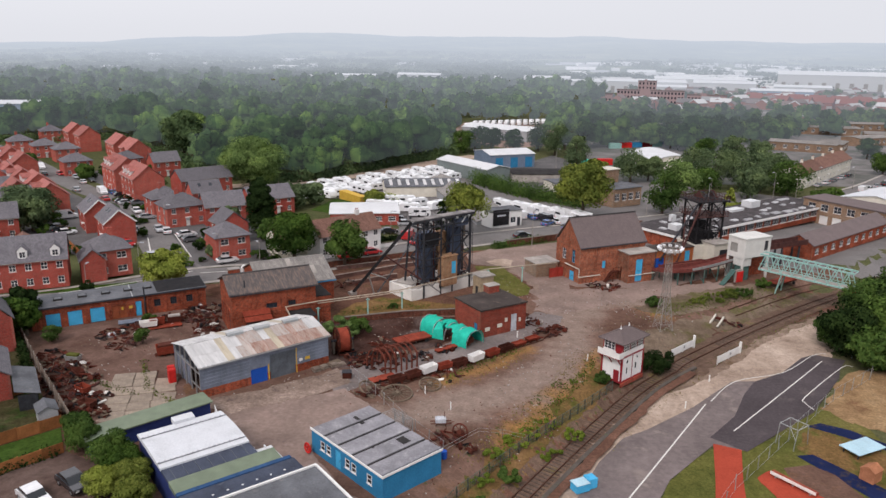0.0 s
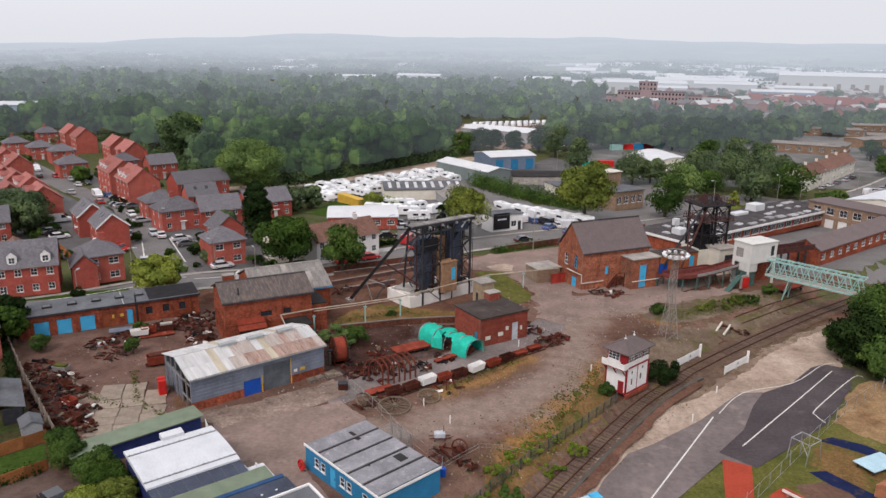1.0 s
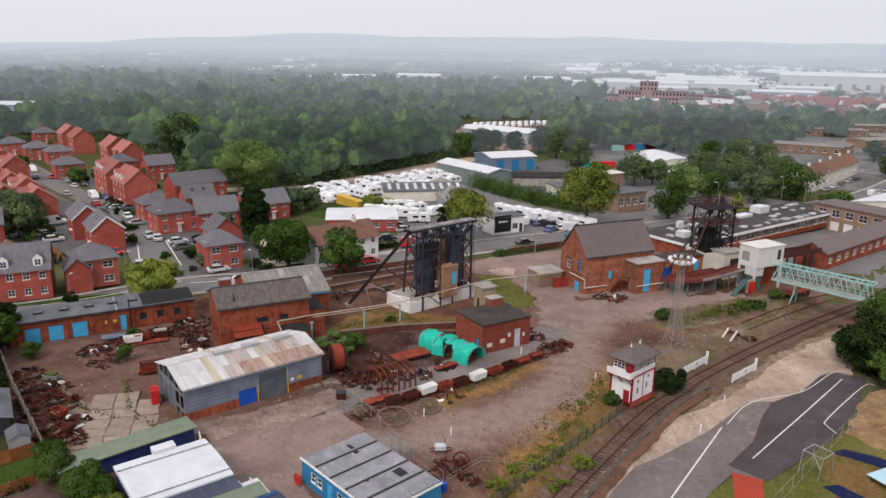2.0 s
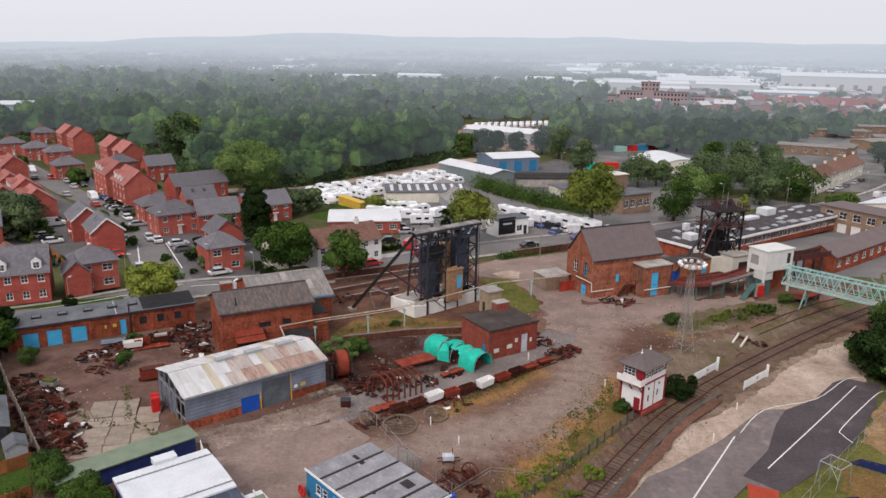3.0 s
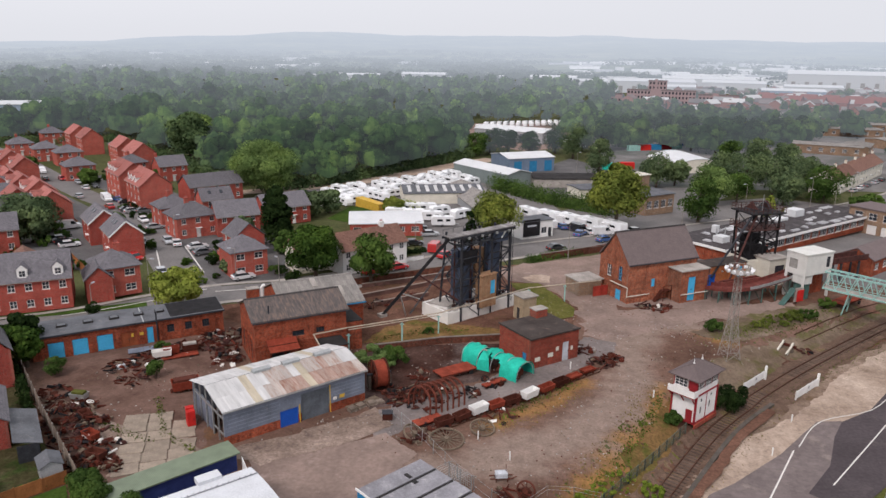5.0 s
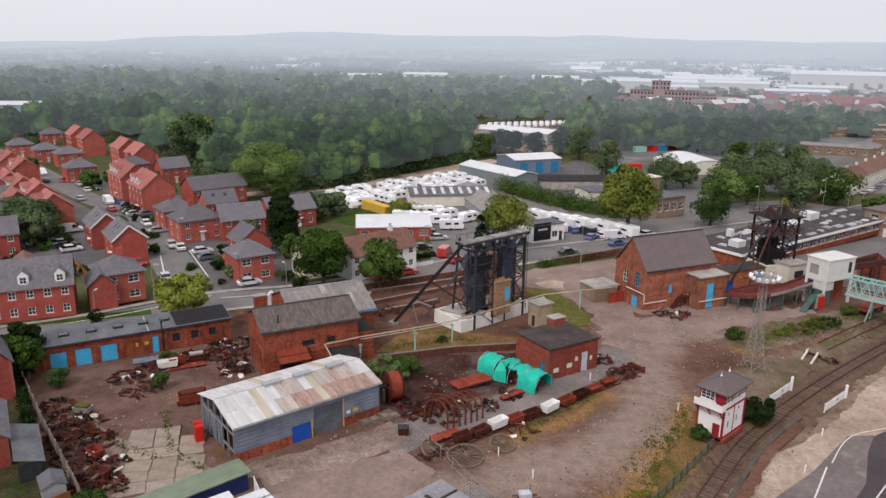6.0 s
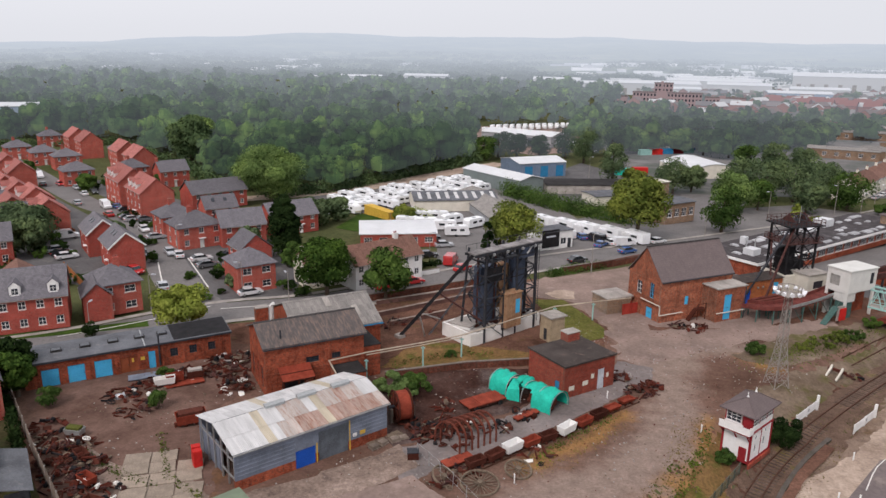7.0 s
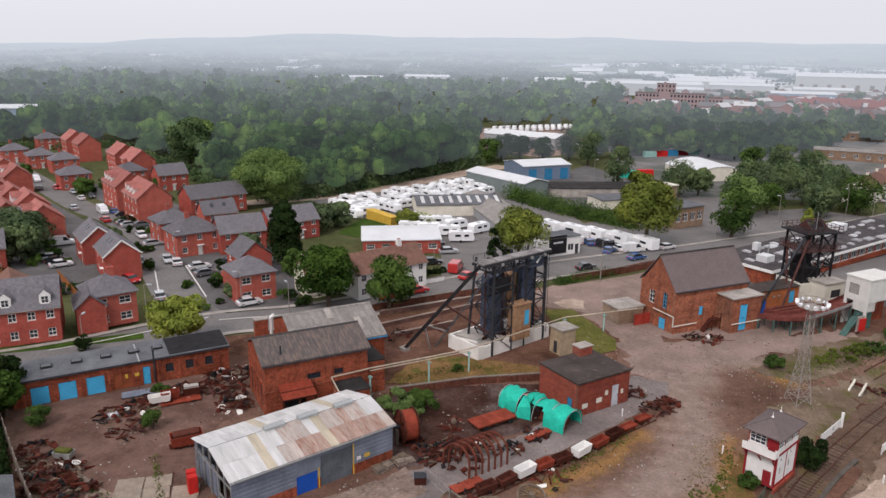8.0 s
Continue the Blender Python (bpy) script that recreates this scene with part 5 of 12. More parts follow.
def engine_house():
    """Winding engine house: tall gable brick box, grey slate roof, porch with tall blue doors."""
    L, W, H, R = 15.0, 8.2, 7.15, 4.7
    root = thing("engine_house", 14.7, 128.9, 0.0, 29.5, "tall orange brick winding engine house with a slate roof", "engine house")
    fr = [(5.1, 2.5, 5.9, 4.0)]
    le = [(1.6, 3.6, 3.0, 5.8), (4.9, 3.6, 6.0, 6.2), (4.4, 0.0, 5.9, 1.9)]
    walls = four_walls(root, L, W, H, BRICK_ENGINE, fr, [], [], le, R, 0.45)
    part("shutter", Shape().box(5.12, 0.08, 2.52, 5.88, 0.16, 3.98), BLUE_DOOR, walls[0], "blue boarded window")
    window(walls[3], 1.6, 3.6, 1.4, 2.2, 2, 3, WHITE, 0.2, "tall cream-framed window")
    window(walls[3], 4.9, 3.6, 1.1, 2.6, 2, 4, BLUE_DOOR, 0.2, "tall blue-framed window")
    door(walls[3], 4.4, 0.02, 1.5, 1.86, BLUE_DOOR, "bright blue door", double=True)
    for x in (0.1, 3.3, 6.6, 9.9, 13.2):
        part("pilaster", Shape().box(x, -0.12, 0.0, x + 0.5, -0.003, H - 0.75), BRICK_ENGINE, root)
    part("cornice", Shape().box(-0.05, -0.16, H - 0.74, L + 0.05, -0.003, H - 0.1), BRICK_ENGINE, root)
    part("plinth", Shape().box(-0.1, -0.1, 0, 8.8, -0.004, 0.7), BRICK_ENGINE, root)
    part("roof", gable_roof(L, W, H + 0.02, R, 0.25, 0.18), SLATE_BROWN, root, "brown-grey slate roof")
    part("ridge", Shape().prism_x([(W / 2 - 0.2, H + R + 0.1), (W / 2 + 0.2, H + R + 0.1), (W / 2, H + R + 0.3)], -0.25, L + 0.25), SLATE_DARK, root)
    part("gutter", Shape().box(-0.2, -0.45, H - 0.32, L + 0.2, -0.28, H - 0.18), STEEL_DARK, root)
    for x0, z0, x1, z1 in ((0.5, 0.9, 3.6, 6.6), (4.3, 2.4, 7.0, 6.8)):
        part("recess_border", Shape().box(x0, -0.07, z1 - 0.2, x1, -0.003, z1), BRICK_ENGINE, walls[3])
    # porch
    pw = part("porch", wall_shape(6.1, 5.75, [(1.7, 0.2, 3.35, 4.6)], 0.35).box(0, 0.35, 0, 0.35, 3.3, 5.75).box(5.75, 0.35, 0, 6.1, 3.3, 5.75), BRICK_ENGINE, root, "tall flat-roofed brick porch", pose(8.75, -3.32, 0))
    door(pw, 1.72, 0.22, 1.6, 4.35, BLUE_DOOR, "very tall bright blue double doors", 4, 0.1, True)
    part("porch_roof", Shape().box(-0.25, -0.3, 5.75, 6.35, 3.3, 5.95), CONCRETE, root, "grey porch roof slab", pose(8.75, -3.32, 0))
    pipe = Shape().path([(-0.3, W * 0.55, 3.0), (-0.3, -0.3, 3.0), (-0.3, -0.3, 1.4), (4.6, -0.3, 1.4)], 0.09)
    part("steam_pipe", pipe, CREAM, root, "cream lagged pipe")
    part("steam_pipe", Shape().path([(8.8, -3.5, 1.6), (14.9, -3.5, 1.6)], 0.09), CREAM, root, "cream lagged pipe")
    part("drainpipe", Shape().tube((14.95, -3.4, 0), (14.95, -3.4, 5.7), 0.08), STEEL_DARK, root)
    part("iron_flight", Shape().beam((5.2, -0.9, 0), (6.8, -0.9, 1.9), 0.9, 0.08), RUST, root, "rusty iron flight of steps")
    part("landing", Shape().box(6.8, -1.4, 1.8, 8.6, -0.4, 1.9), RUST, root, "rusty iron landing")
    for a, b in (((5.2, -1.4, 0.9), (6.8, -1.4, 2.8)), ((6.8, -1.4, 2.8), (8.6, -1.4, 2.8))):
        part("handrail", Shape().beam(a, b, 0.06), RUST, root)
    for x in (6.8, 8.5):
        part("landing_post", Shape().box(x, -1.4, 0, x + 0.1, -1.3, 2.8), RUST, root)
    # low outhouse behind the gable
    ob = part("outhouse", wall_shape(5.0, 2.7, [], 0.25).box(0, 0.25, 0, 0.25, 4, 2.7).box(4.75, 0.25, 0, 5.0, 4, 2.7).box(0, 4, 0, 5, 4.25, 2.7), BRICK_BUFF, root, "low buff outhouse", pose(-5.6, 6.4, 0))
    part("slab", Shape().box(-0.2, -0.2, 2.7, 5.2, 4.45, 2.9), CONCRETE, ob)
    part("fence_panel", Shape().box(-3.2, 5.3, 0, -0.1, 5.45, 1.9).box(-1.7, 5.2, 0, -1.55, 5.3, 2.4), RED_BRIGHT_DULL, root, "red sheet hoarding")
    return root


BRICK_ENGINE = brickwork("engine_house_brick", (0.4, 0.128, 0.07), (0.3, 0.092, 0.053), (0.28, 0.17, 0.12), (0.14, 0.055, 0.04), patchy=0.6, dirt_at=0.53)
RED_BRIGHT_DULL = worn("faded_red_sheet", (0.36, 0.05, 0.035), 0.7, big=0.8)
engine_house()


def pump_house():
    L, W, H = 8.6, 7.2, 4.35
    root = thing("pump_house", -2.6, 99.6, 0.0, 37.0, "flat-roofed dark red brick pump house", "pump house")
    fr = [(5.7, 0.0, 6.9, 2.9)]
    le = [(5.0, 0.0, 5.9, 2.1)]
    w = four_walls(root, L, W, H, BRICK_PUMP, fr, [], [], le, 0, 0.35)
    door(w[0], 5.7, 0.02, 1.2, 2.86, WHITE_GREY, "pale grey sheet door")
    door(w[3], 5.0, 0.02, 0.9, 2.06, BLUE_CABIN, "blue door")
    part("roof", Shape().box(-0.15, -0.15, H, L + 0.15, W + 0.15, H + 0.16), FELT_BROWN, root, "brown-black felt roof")
    part("coping", Shape().box(-0.2, -0.2, H + 0.162, L + 0.2, -0.02, H + 0.26).box(-0.2, -0.02, H + 0.162, -0.02, W + 0.2, H + 0.26), FELT_BROWN, root)
    for x, z, wd in ((0.8, 1.0, 0.9), (3.1, 1.2, 0.9), (4.5, 1.9, 0.5), (7.2, 1.5, 0.4)):
        part("notice", Shape().box(x, -0.05, z, x + wd, -0.005, z + 0.6), CREAM, root, "pale notice board")
    st = part("roof_housing", Shape().box(0, 0, 0, 2.1, 1.5, 1.2), BRICK_PUMP, root, "low brick stack on the roof", pose(5.6, 6.0, H + 0.1))
    part("coping_slab", Shape().box(-0.1, -0.1, 1.2, 2.2, 1.6, 1.32), CONCRETE, st)
    return root


FELT_BROWN = worn("brown_black_roof_felt", (0.07, 0.0578, 0.053), 0.9, big=0.35, stain=(0.119, 0.0884, 0.0782), stain_at=0.56)
WHITE_GREY = worn("pale_grey_paint", (0.5, 0.52, 0.56), 0.6, big=0.7)
pump_house()


def concrete_hut():
    root = thing("concrete_hut", -3.4, 118.0, 0.0, 37.0, "small buff rendered hut with a flat concrete roof", "hut")
    four_walls(root, 2.7, 2.5, 3.9, BUFF_RENDER, [], [], [], [(0.6, 0.1, 1.4, 2.0)], 0, 0.2)
    part("roof", Shape().box(-0.25, -0.25, 3.9, 2.95, 2.75, 4.1), CONCRETE, root, "grey slab roof")
    part("door", Shape().box(0, 0, 0, 0.8, 0.06, 1.9), STEEL_DARK, root, "dark door", pose(0.1, 1.9, 0.1, 0, 0, -90))
    return root


BUFF_RENDER = worn("buff_render", (0.38, 0.3, 0.2), 0.9, big=0.6, stain=(0.26, 0.2, 0.14), stain_at=0.58)
concrete_hut()


def signal_box():
    """Timber signal box on a tall white base, red frames, slate hip roof and balcony."""
    L, W, z0 = 5.6, 3.5, -1.15
    root = thing("signal_box", 16.95, 88.8, z0, 47.5, "white and dark red railway signal box with hipped slate roof", "signal box")
    root.scale = (0.9, 0.9, 0.86)
    base = part("base", wall_shape(L, 4.3, [(1.3, 1.2, 1.8, 2.3), (3.6, 1.5, 4.1, 2.6), (1.3, 3.0, 1.8, 3.6), (3.9, 3.2, 4.4, 3.7)], 0.25).box(0, 0.25, 0, 0.25, W, 4.3).box(L - 0.25, 0.25, 0, L, W, 4.3).box(0.25, W - 0.25, 0, L - 0.25, W, 4.3), WHITE, root, "white painted brick base")
    for x, z, h in ((1.3, 1.2, 1.1), (3.6, 1.5, 1.1), (1.3, 3.0, 0.6), (3.9, 3.2, 0.5)):
        part("opening", Shape().box(x + 0.01, 0.1, z + 0.01, x + 0.49, 0.14, z + h - 0.01), GLASS, base, "small dark window")
    t = Shape()
    for x, y in ((0, 0), (L, 0), (0, W), (L, W)):
        t.box(x - 0.12, y - 0.12, 0, x + 0.12, y + 0.12, 4.3)
    t.box(-0.06, -0.06, 0, L + 0.06, -0.003, 0.35).box(-0.06, -0.003, 0, -0.003, W, 0.35)
    t.box(2.75, -0.05, 0.35, 2.87, -0.003, 4.3)
    part("corner_posts", t, RED_PAINT, root, "dark red corner posts and skirting")
    part("door", Shape().box(-0.09, 0.35, 0.05, -0.03, 1.3, 2.1).box(-0.11, 0.45, 0.2, -0.09, 1.2, 0.9), RED_PAINT, root, "dark red door")
    part("base_brick", Shape().box(-0.2, -0.28, -0.5, L + 0.1, -0.07, 0.12), BRICK_PUMP, root, "brick footing")
    part("floor", Shape().box(-1.05, -0.15, 4.3, L + 0.15, W + 0.15, 4.46), RED_PAINT, root)
    b = Shape()
    for k in range(5):
        b.box(-1.1, -0.22, 4.46 + k * 0.2, -1.02, W + 0.2, 4.64 + k * 0.2)
        b.box(-1.02, -0.24, 4.46 + k * 0.2, 0.0, -0.16, 4.64 + k * 0.2)
    part("balcony", b, WHITE, root, "white boarded balcony")
    br = Shape()
    for y in (0.1, W / 2, W - 0.1):
        br.beam((-0.1, y, 3.2), (-0.95, y, 4.25), 0.12)
    br.box(-1.0, -0.1, 4.18, 0, 0.05, 4.3)
    part("bracket", br, RED_PAINT, root)
    part("lower_boarding", Shape().box(0, 0, 4.46, L, 0.1, 5.15).box(0, 0.1, 4.46, 0.1, W, 5.15).box(L - 0.1, 0.1, 4.46, L, W, 5.15).box(0.1, W - 0.1, 4.46, L - 0.1, W, 5.15), WHITE, root, "white boarding")
    fr = Shape()
    for x in (0, 1.85, 3.7, L - 0.12):
        fr.box(x, -0.02, 5.15, x + 0.13, 0.12, 6.75)
    for y in (0.12, 1.15, W - 0.13):
        fr.box(-0.02, y, 5.15, 0.12, y + 0.13, 6.75).box(L - 0.12, y, 5.15, L + 0.02, y + 0.13, 6.75)
    fr.box(0, W - 0.12, 5.15, L, W, 6.75)
    fr.box(-0.02, -0.03, 6.6, L + 0.02, 0.13, 6.78).box(-0.02, 0.13, 6.6, 0.12, W, 6.78)
    part("frame", fr, RED_PAINT, root, "dark red window posts")
    for i in range(3):
        m = pose(0.13 + 1.85 * i, 0.02, 5.17)
        me, mp = window_meshes(1.72, 1.42, 4, 3, WHITE)
        ob = part("window", me, None, root, "white small-paned window", m)
        part("pane", mp, None, ob)
    me, mp = window_meshes(1.9, 1.42, 3, 3, WHITE)
    ob = part("window", me, None, root, "white small-paned window", pose(0.02, W - 0.15, 5.17, 0, 0, -90))
    part("pane", mp, None, ob)
    part("door", Shape().box(-0.03, 0.26, 4.47, 0.03, 1.13, 6.6).box(-0.05, 0.36, 4.7, -0.03, 1.03, 5.3), RED_PAINT, root, "dark red balcony door")
    part("interior", Shape().box(0.5, 0.5, 4.47, L - 0.5, W - 0.5, 6.0), CREAM, root)
    part("roof", hip_roof(L, W, 6.85, 1.45, 0.6, 1.7), SLATE_BROWN, root, "grey slate hipped roof")
    hips = Shape()
    for a, c in (((-0.6, -0.6), 1.7), ((-0.6, W + 0.6), 1.7), ((L + 0.6, -0.6), L - 1.7), ((L + 0.6, W + 0.6), L - 1.7)):
        hips.beam((*a, 6.92), (c, W / 2, 8.34), 0.14, 0.07)
    part("hip_tiles", hips, SLATE_BROWN, root)
    for x in (1.7, L - 1.7):
        part("finial", Shape().tube((x, W / 2, 8.3), (x, W / 2, 9.0), 0.07, 0.02).tube((x, W / 2, 8.3), (x, W / 2, 8.5), 0.16, 0.08), WHITE, root, "white finial")
    return root


signal_box()

# ---- headstocks, screens, bridge ----
def lattice_leg(s, a, b, wide=0.5, bar=0.07, n=8):
    """Four corner bars from a to b, laced with diagonals."""
    a, b = Vector(a), Vector(b)
    offs = [Vector((i * wide / 2, j * wide / 2, 0)) for i, j in ((-1, -1), (1, -1), (1, 1), (-1, 1))]
    for o in offs:
        s.beam(a + o, b + o, bar)
    for k in range(n):
        p, q = a.lerp(b, k / n), a.lerp(b, (k + 1) / n)
        for i in range(4):
            s.beam(p + offs[i], q + offs[(i + 1) % 4], bar * 0.55)


def headstock():
    """Slim steel headframe over the shaft: braced front, clad cages, thin top deck, long raking backstay."""
    root = thing("headstock", -13.4, 116.7, 0.0, 45.5, "dark steel colliery headstock with raking backstays", "headstock")
    L, W, T = 10.8, 3.8, 14.2
    cols = (0.0, 3.9, 6.6, L)
    for x in cols:
        part("leg", Shape().beam((x, 0, 0), (x, 0, T), 0.3 if x in (0.0, L) else 0.22), STEEL_DARK, root)
    for x in (0.0, 3.9, 7.2, L):
        part("leg", Shape().beam((x - (1.3 if x == 0 else 0), W, 1.6), (x, W, T), 0.26), STEEL_DARK, root)
    for z in (3.4, 6.9, 10.4, 12.6):
        for a, b in zip(cols, cols[1:]):
            if z in (6.9, 12.6) or a != 3.9:
                part("girder", Shape().beam((a, 0, z), (b, 0, z), 0.17), STEEL_DARK, root)
        part("girder", Shape().beam((0, 0, z), (0, W, z), 0.17), STEEL_DARK, root)
        part("girder", Shape().beam((L, 0, z), (L, W, z), 0.17), STEEL_DARK, root)
    for za, zb in ((0.3, 3.4), (3.4, 6.9), (6.9, 10.4)):
        part("brace", Shape().beam((0, 0, zb), (3.9, 0, za), 0.12), STEEL_DARK, root)
        part("brace", Shape().beam((0, 0.1, za), (3.9, 0.1, zb), 0.1), STEEL_DARK, root)
        part("brace", Shape().beam((0, 0, za), (0, W, zb), 0.12).beam((0.05, W, za), (0.05, 0, zb), 0.12), STEEL_DARK, root)
        part("brace", Shape().beam((L, 0, za), (L, W, zb), 0.12).beam((L - 0.05, W, za), (L - 0.05, 0, zb), 0.12), STEEL_DARK, root)
    part("brace", Shape().beam((6.6, 0, 6.9), (L, 0, 10.4), 0.12), STEEL_DARK, root)
    for a, b in ((0.0, 3.9), (3.9, 7.2), (7.2, L)):
        for za, zb in ((3.4, 6.9), (6.9, 10.4), (10.4, 12.6)):
            part("brace", Shape().beam((a, W, za), (b, W, zb), 0.1), STEEL_DARK, root)
            part("brace", Shape().beam((b, W - 0.12, za), (a, W - 0.12, zb), 0.1), STEEL_DARK, root)
            part("girder", Shape().beam((a, W, zb), (b, W, zb), 0.15), STEEL_DARK, root)
    for za, zb in ((3.4, 6.9), (10.4, 12.6)):
        part("brace", Shape().beam((6.6, 0, zb), (L, 0, za), 0.11), STEEL_DARK, root)
    for x in (1.3, 2.6, 4.8, 7.6, 9.4):
        part("cross_girder", Shape().beam((x, 0, 12.6), (x, W, 12.6), 0.13), STEEL_DARK, root)
        part("guide_rope", Shape().tube((x, 1.0, 1.8), (x, 1.0, 12.6), 0.05), STEEL_DARK, root)
    # clad shaft casings
    for x0, y0, x1, y1, z0, z1, m, lab in ((0.9, 2.0, 4.3, 3.6, 1.0, 11.2, STEEL_BLUE, "blue-grey sheeted shaft casing"), (7.7, 1.9, 10.4, 3.5, 1.0, 11.9, STEEL_BLUE, "blue-grey sheeted shaft casing"), (5.0, 2.2, 6.9, 3.5, 4.0, 10.9, CASING, "weathered buff shaft casing")):
        n = int((x1 - x0) / 0.6)
        ob = part("casing", Shape().box(x0 + 0.02, y0 + 0.05, z0, x1 - 0.02, y1, z1), m, root, lab)
        for i in range(n):
            part("casing_sheet", Shape().box(x0 + (x1 - x0) * i / n + 0.01, y0 + 0.03 * (i % 2), z0 + 0.05, x0 + (x1 - x0) * (i + 1) / n - 0.01, y0 + 0.046, z1 - 0.05), m, ob)
    s = part("cabin", wall_shape(3.2, 5.4, [(1.9, 2.1, 2.9, 4.4)], 0.15).box(0, 0.15, 0, 0.15, 1.6, 5.4).box(3.05, 0.15, 0, 3.2, 1.6, 5.4).box(0.15, 1.45, 0, 3.05, 1.6, 5.4), CASING, root, "buff boarded winding cabin", pose(3.9, -0.75, 1.6))
    part("door", Shape().box(1.92, 0.03, 2.12, 2.88, 0.08, 4.38), BLUE_DOOR, s, "bright blue door")
    part("cabin_roof", Shape().box(-0.15, -0.15, 5.4, 3.35, 1.75, 5.52), CASING, s)
    for i in range(5):
        part("board", Shape().box(0.2 + 0.34 * i, -0.03, 0.1, 0.5 + 0.34 * i, -0.003, 5.2 - 0.25 * (i % 2)), CASING, s)
    # thin deck along the top
    n = 17
    for i in range(n):
        a, b = -2.6 + (L + 3.2) * i / n, -2.6 + (L + 3.2) * (i + 1) / n - 0.03
        part("deck_plank", Shape().box(a, -0.5, T + 0.12 + 0.02 * (i % 3), b, 1.3, T + 0.26 + 0.02 * (i % 3)), FELT_PALE, root, "weathered grey deck plank")
    part("deck_beam", Shape().box(-2.6, -0.5, T - 0.3, L + 0.6, -0.25, T + 0.1).box(-2.6, 1.6, T - 0.3, L + 0.6, 1.85, T + 0.1), STEEL_DARK, root)
    rail = Shape()
    for i in range(7):
        rail.beam((-2.4 + 2.1 * i, 1.8, T + 0.3), (-2.4 + 2.1 * i, 1.8, T + 1.1), 0.05)
    rail.beam((-2.4, 1.8, T + 1.1), (L, 1.8, T + 1.1), 0.05)
    part("handrail", rail, STEEL_DARK, root)
    for x in (2.4, 8.8):
        w = Shape().ring((x, 2.2, T - 1.7), 1.4, 0.09, "x", 28, 6)
        for i in range(8):
            a = 2 * math.pi * i / 8
            w.beam((x, 2.2, T - 1.7), (x, 2.2 + 1.4 * math.cos(a), T - 1.7 + 1.4 * math.sin(a)), 0.05)
        part("winding_wheel", w, STEEL_DARK, root, "spoked winding wheel")
    part("catwalk", Shape().box(-0.2, 0.2, 12.45, L + 0.2, 1.2, 12.53), STEEL_DARK, root)
    for i in range(9):
        x = 0.3 + 1.2 * i
        part("deck_strut", Shape().beam((x, 0.0, 12.6), (x + 0.7, 0.9, T), 0.08), STEEL_DARK, root)
        part("guide_pulley", Shape().ring((x + 0.4, 0.7, 13.2), 0.35, 0.06, "x", 12, 5), STEEL_DARK, root)
    part("torn_cover", Shape().add([(8.6, -0.2, T - 1.6), (9.4, -0.4, T - 0.5), (10.4, -0.3, T - 0.2), (10.7, 0.4, T - 1.2), (9.7, 0.6, T - 0.3), (8.8, 0.7, T - 1.1)], [(0, 1, 4, 5), (1, 2, 3, 4)]), WHITE, root, "torn white sheet under the deck")
    for x in (0.8, 3.6, 6.8, 9.6):
        part("floodlight", Shape().box(x, -0.75, T - 0.5, x + 0.4, -0.5, T - 0.15), GALV, root)
    # second layer of members inside the frame, and the ladder way
    for x in (0.15, 3.75, 6.75, L - 0.15):
        part("inner_leg", Shape().beam((x, W * 0.5, 1.4), (x, W * 0.5, T - 0.3), 0.2), STEEL_BROWN if x < 5 else STEEL_DARK, root)
    for za, zb in ((1.6, 5.0), (5.0, 8.6), (8.6, 12.3)):
        for a, b in ((0.15, 3.75), (3.75, 6.75), (6.75, L - 0.15)):
            part("inner_brace", Shape().beam((a, W * 0.5, za), (b, W * 0.5, zb), 0.13), STEEL_DARK, root)
            part("inner_brace", Shape().beam((b, W * 0.55, za), (a, W * 0.55, zb), 0.11), STEEL_BROWN, root)
            part("inner_girder", Shape().beam((a, W * 0.5, zb), (b, W * 0.5, zb), 0.16), STEEL_DARK, root)
    for x0, x1 in ((0.0, 3.9), (6.6, L)):
        part("knee_brace", Shape().beam((x0 + 0.1, -0.05, 12.6), (x0 + 1.5, -0.05, T - 0.3), 0.12).beam((x1 - 0.1, -0.05, 12.6), (x1 - 1.5, -0.05, T - 0.3), 0.12), STEEL_DARK, root)
    lad = Shape()
    for y in (-0.35, 0.15):
        lad.beam((L + 0.35, y, 1.2), (L + 0.25, y, T), 0.06)
    for i in range(30):
        lad.beam((L + 0.34, -0.35, 1.5 + 0.42 * i), (L + 0.34, 0.15, 1.5 + 0.42 * i), 0.035)
    part("ladder", lad, STEEL_DARK, root, "thin steel ladder")
    part("outer_leg", Shape().beam((L + 0.9, 0.9, 0.2), (L + 0.1, 0.4, T - 0.2), 0.2), STEEL_DARK, root)
    part("cover_sheet", Shape().boarded(0.4, 3.5, 0.5, 9.4, 11.6, 0.1, 0.16), STEEL_BLACK, root, "black sheeting below the deck")
    part("cover_sheet", Shape().boarded(7.0, 10.4, 0.5, 12.0, 13.6, 0.1, 0.16), STEEL_BLUE, root, "blue-grey sheeting below the deck")
    # backstays, raking to the left of the shaft
    inv = root.matrix_basis.inverted()
    f, t = inv @ Vector((-26.3, 117.4, 0.2)), Vector((-2.2, 0.6, T - 0.2))
    part("backstay", Shape().beam(f, t, 0.42, 0.5), STEEL_BLACK, root, "rusty raking backstay")
    part("foot_block", Shape().box(f.x - 0.6, f.y - 0.6, -0.1, f.x + 0.6, f.y + 0.6, 0.5), CONCRETE, root)
    g = inv @ Vector((-21.9, 118.6, 0.2))
    lat = Shape()
    lattice_leg(lat, g, (-0.4, 0.4, T - 1.6), 0.22, 0.05, 10)
    part("lattice_stay", lat, STEEL_GREY, root, "slender grey lattice stay")
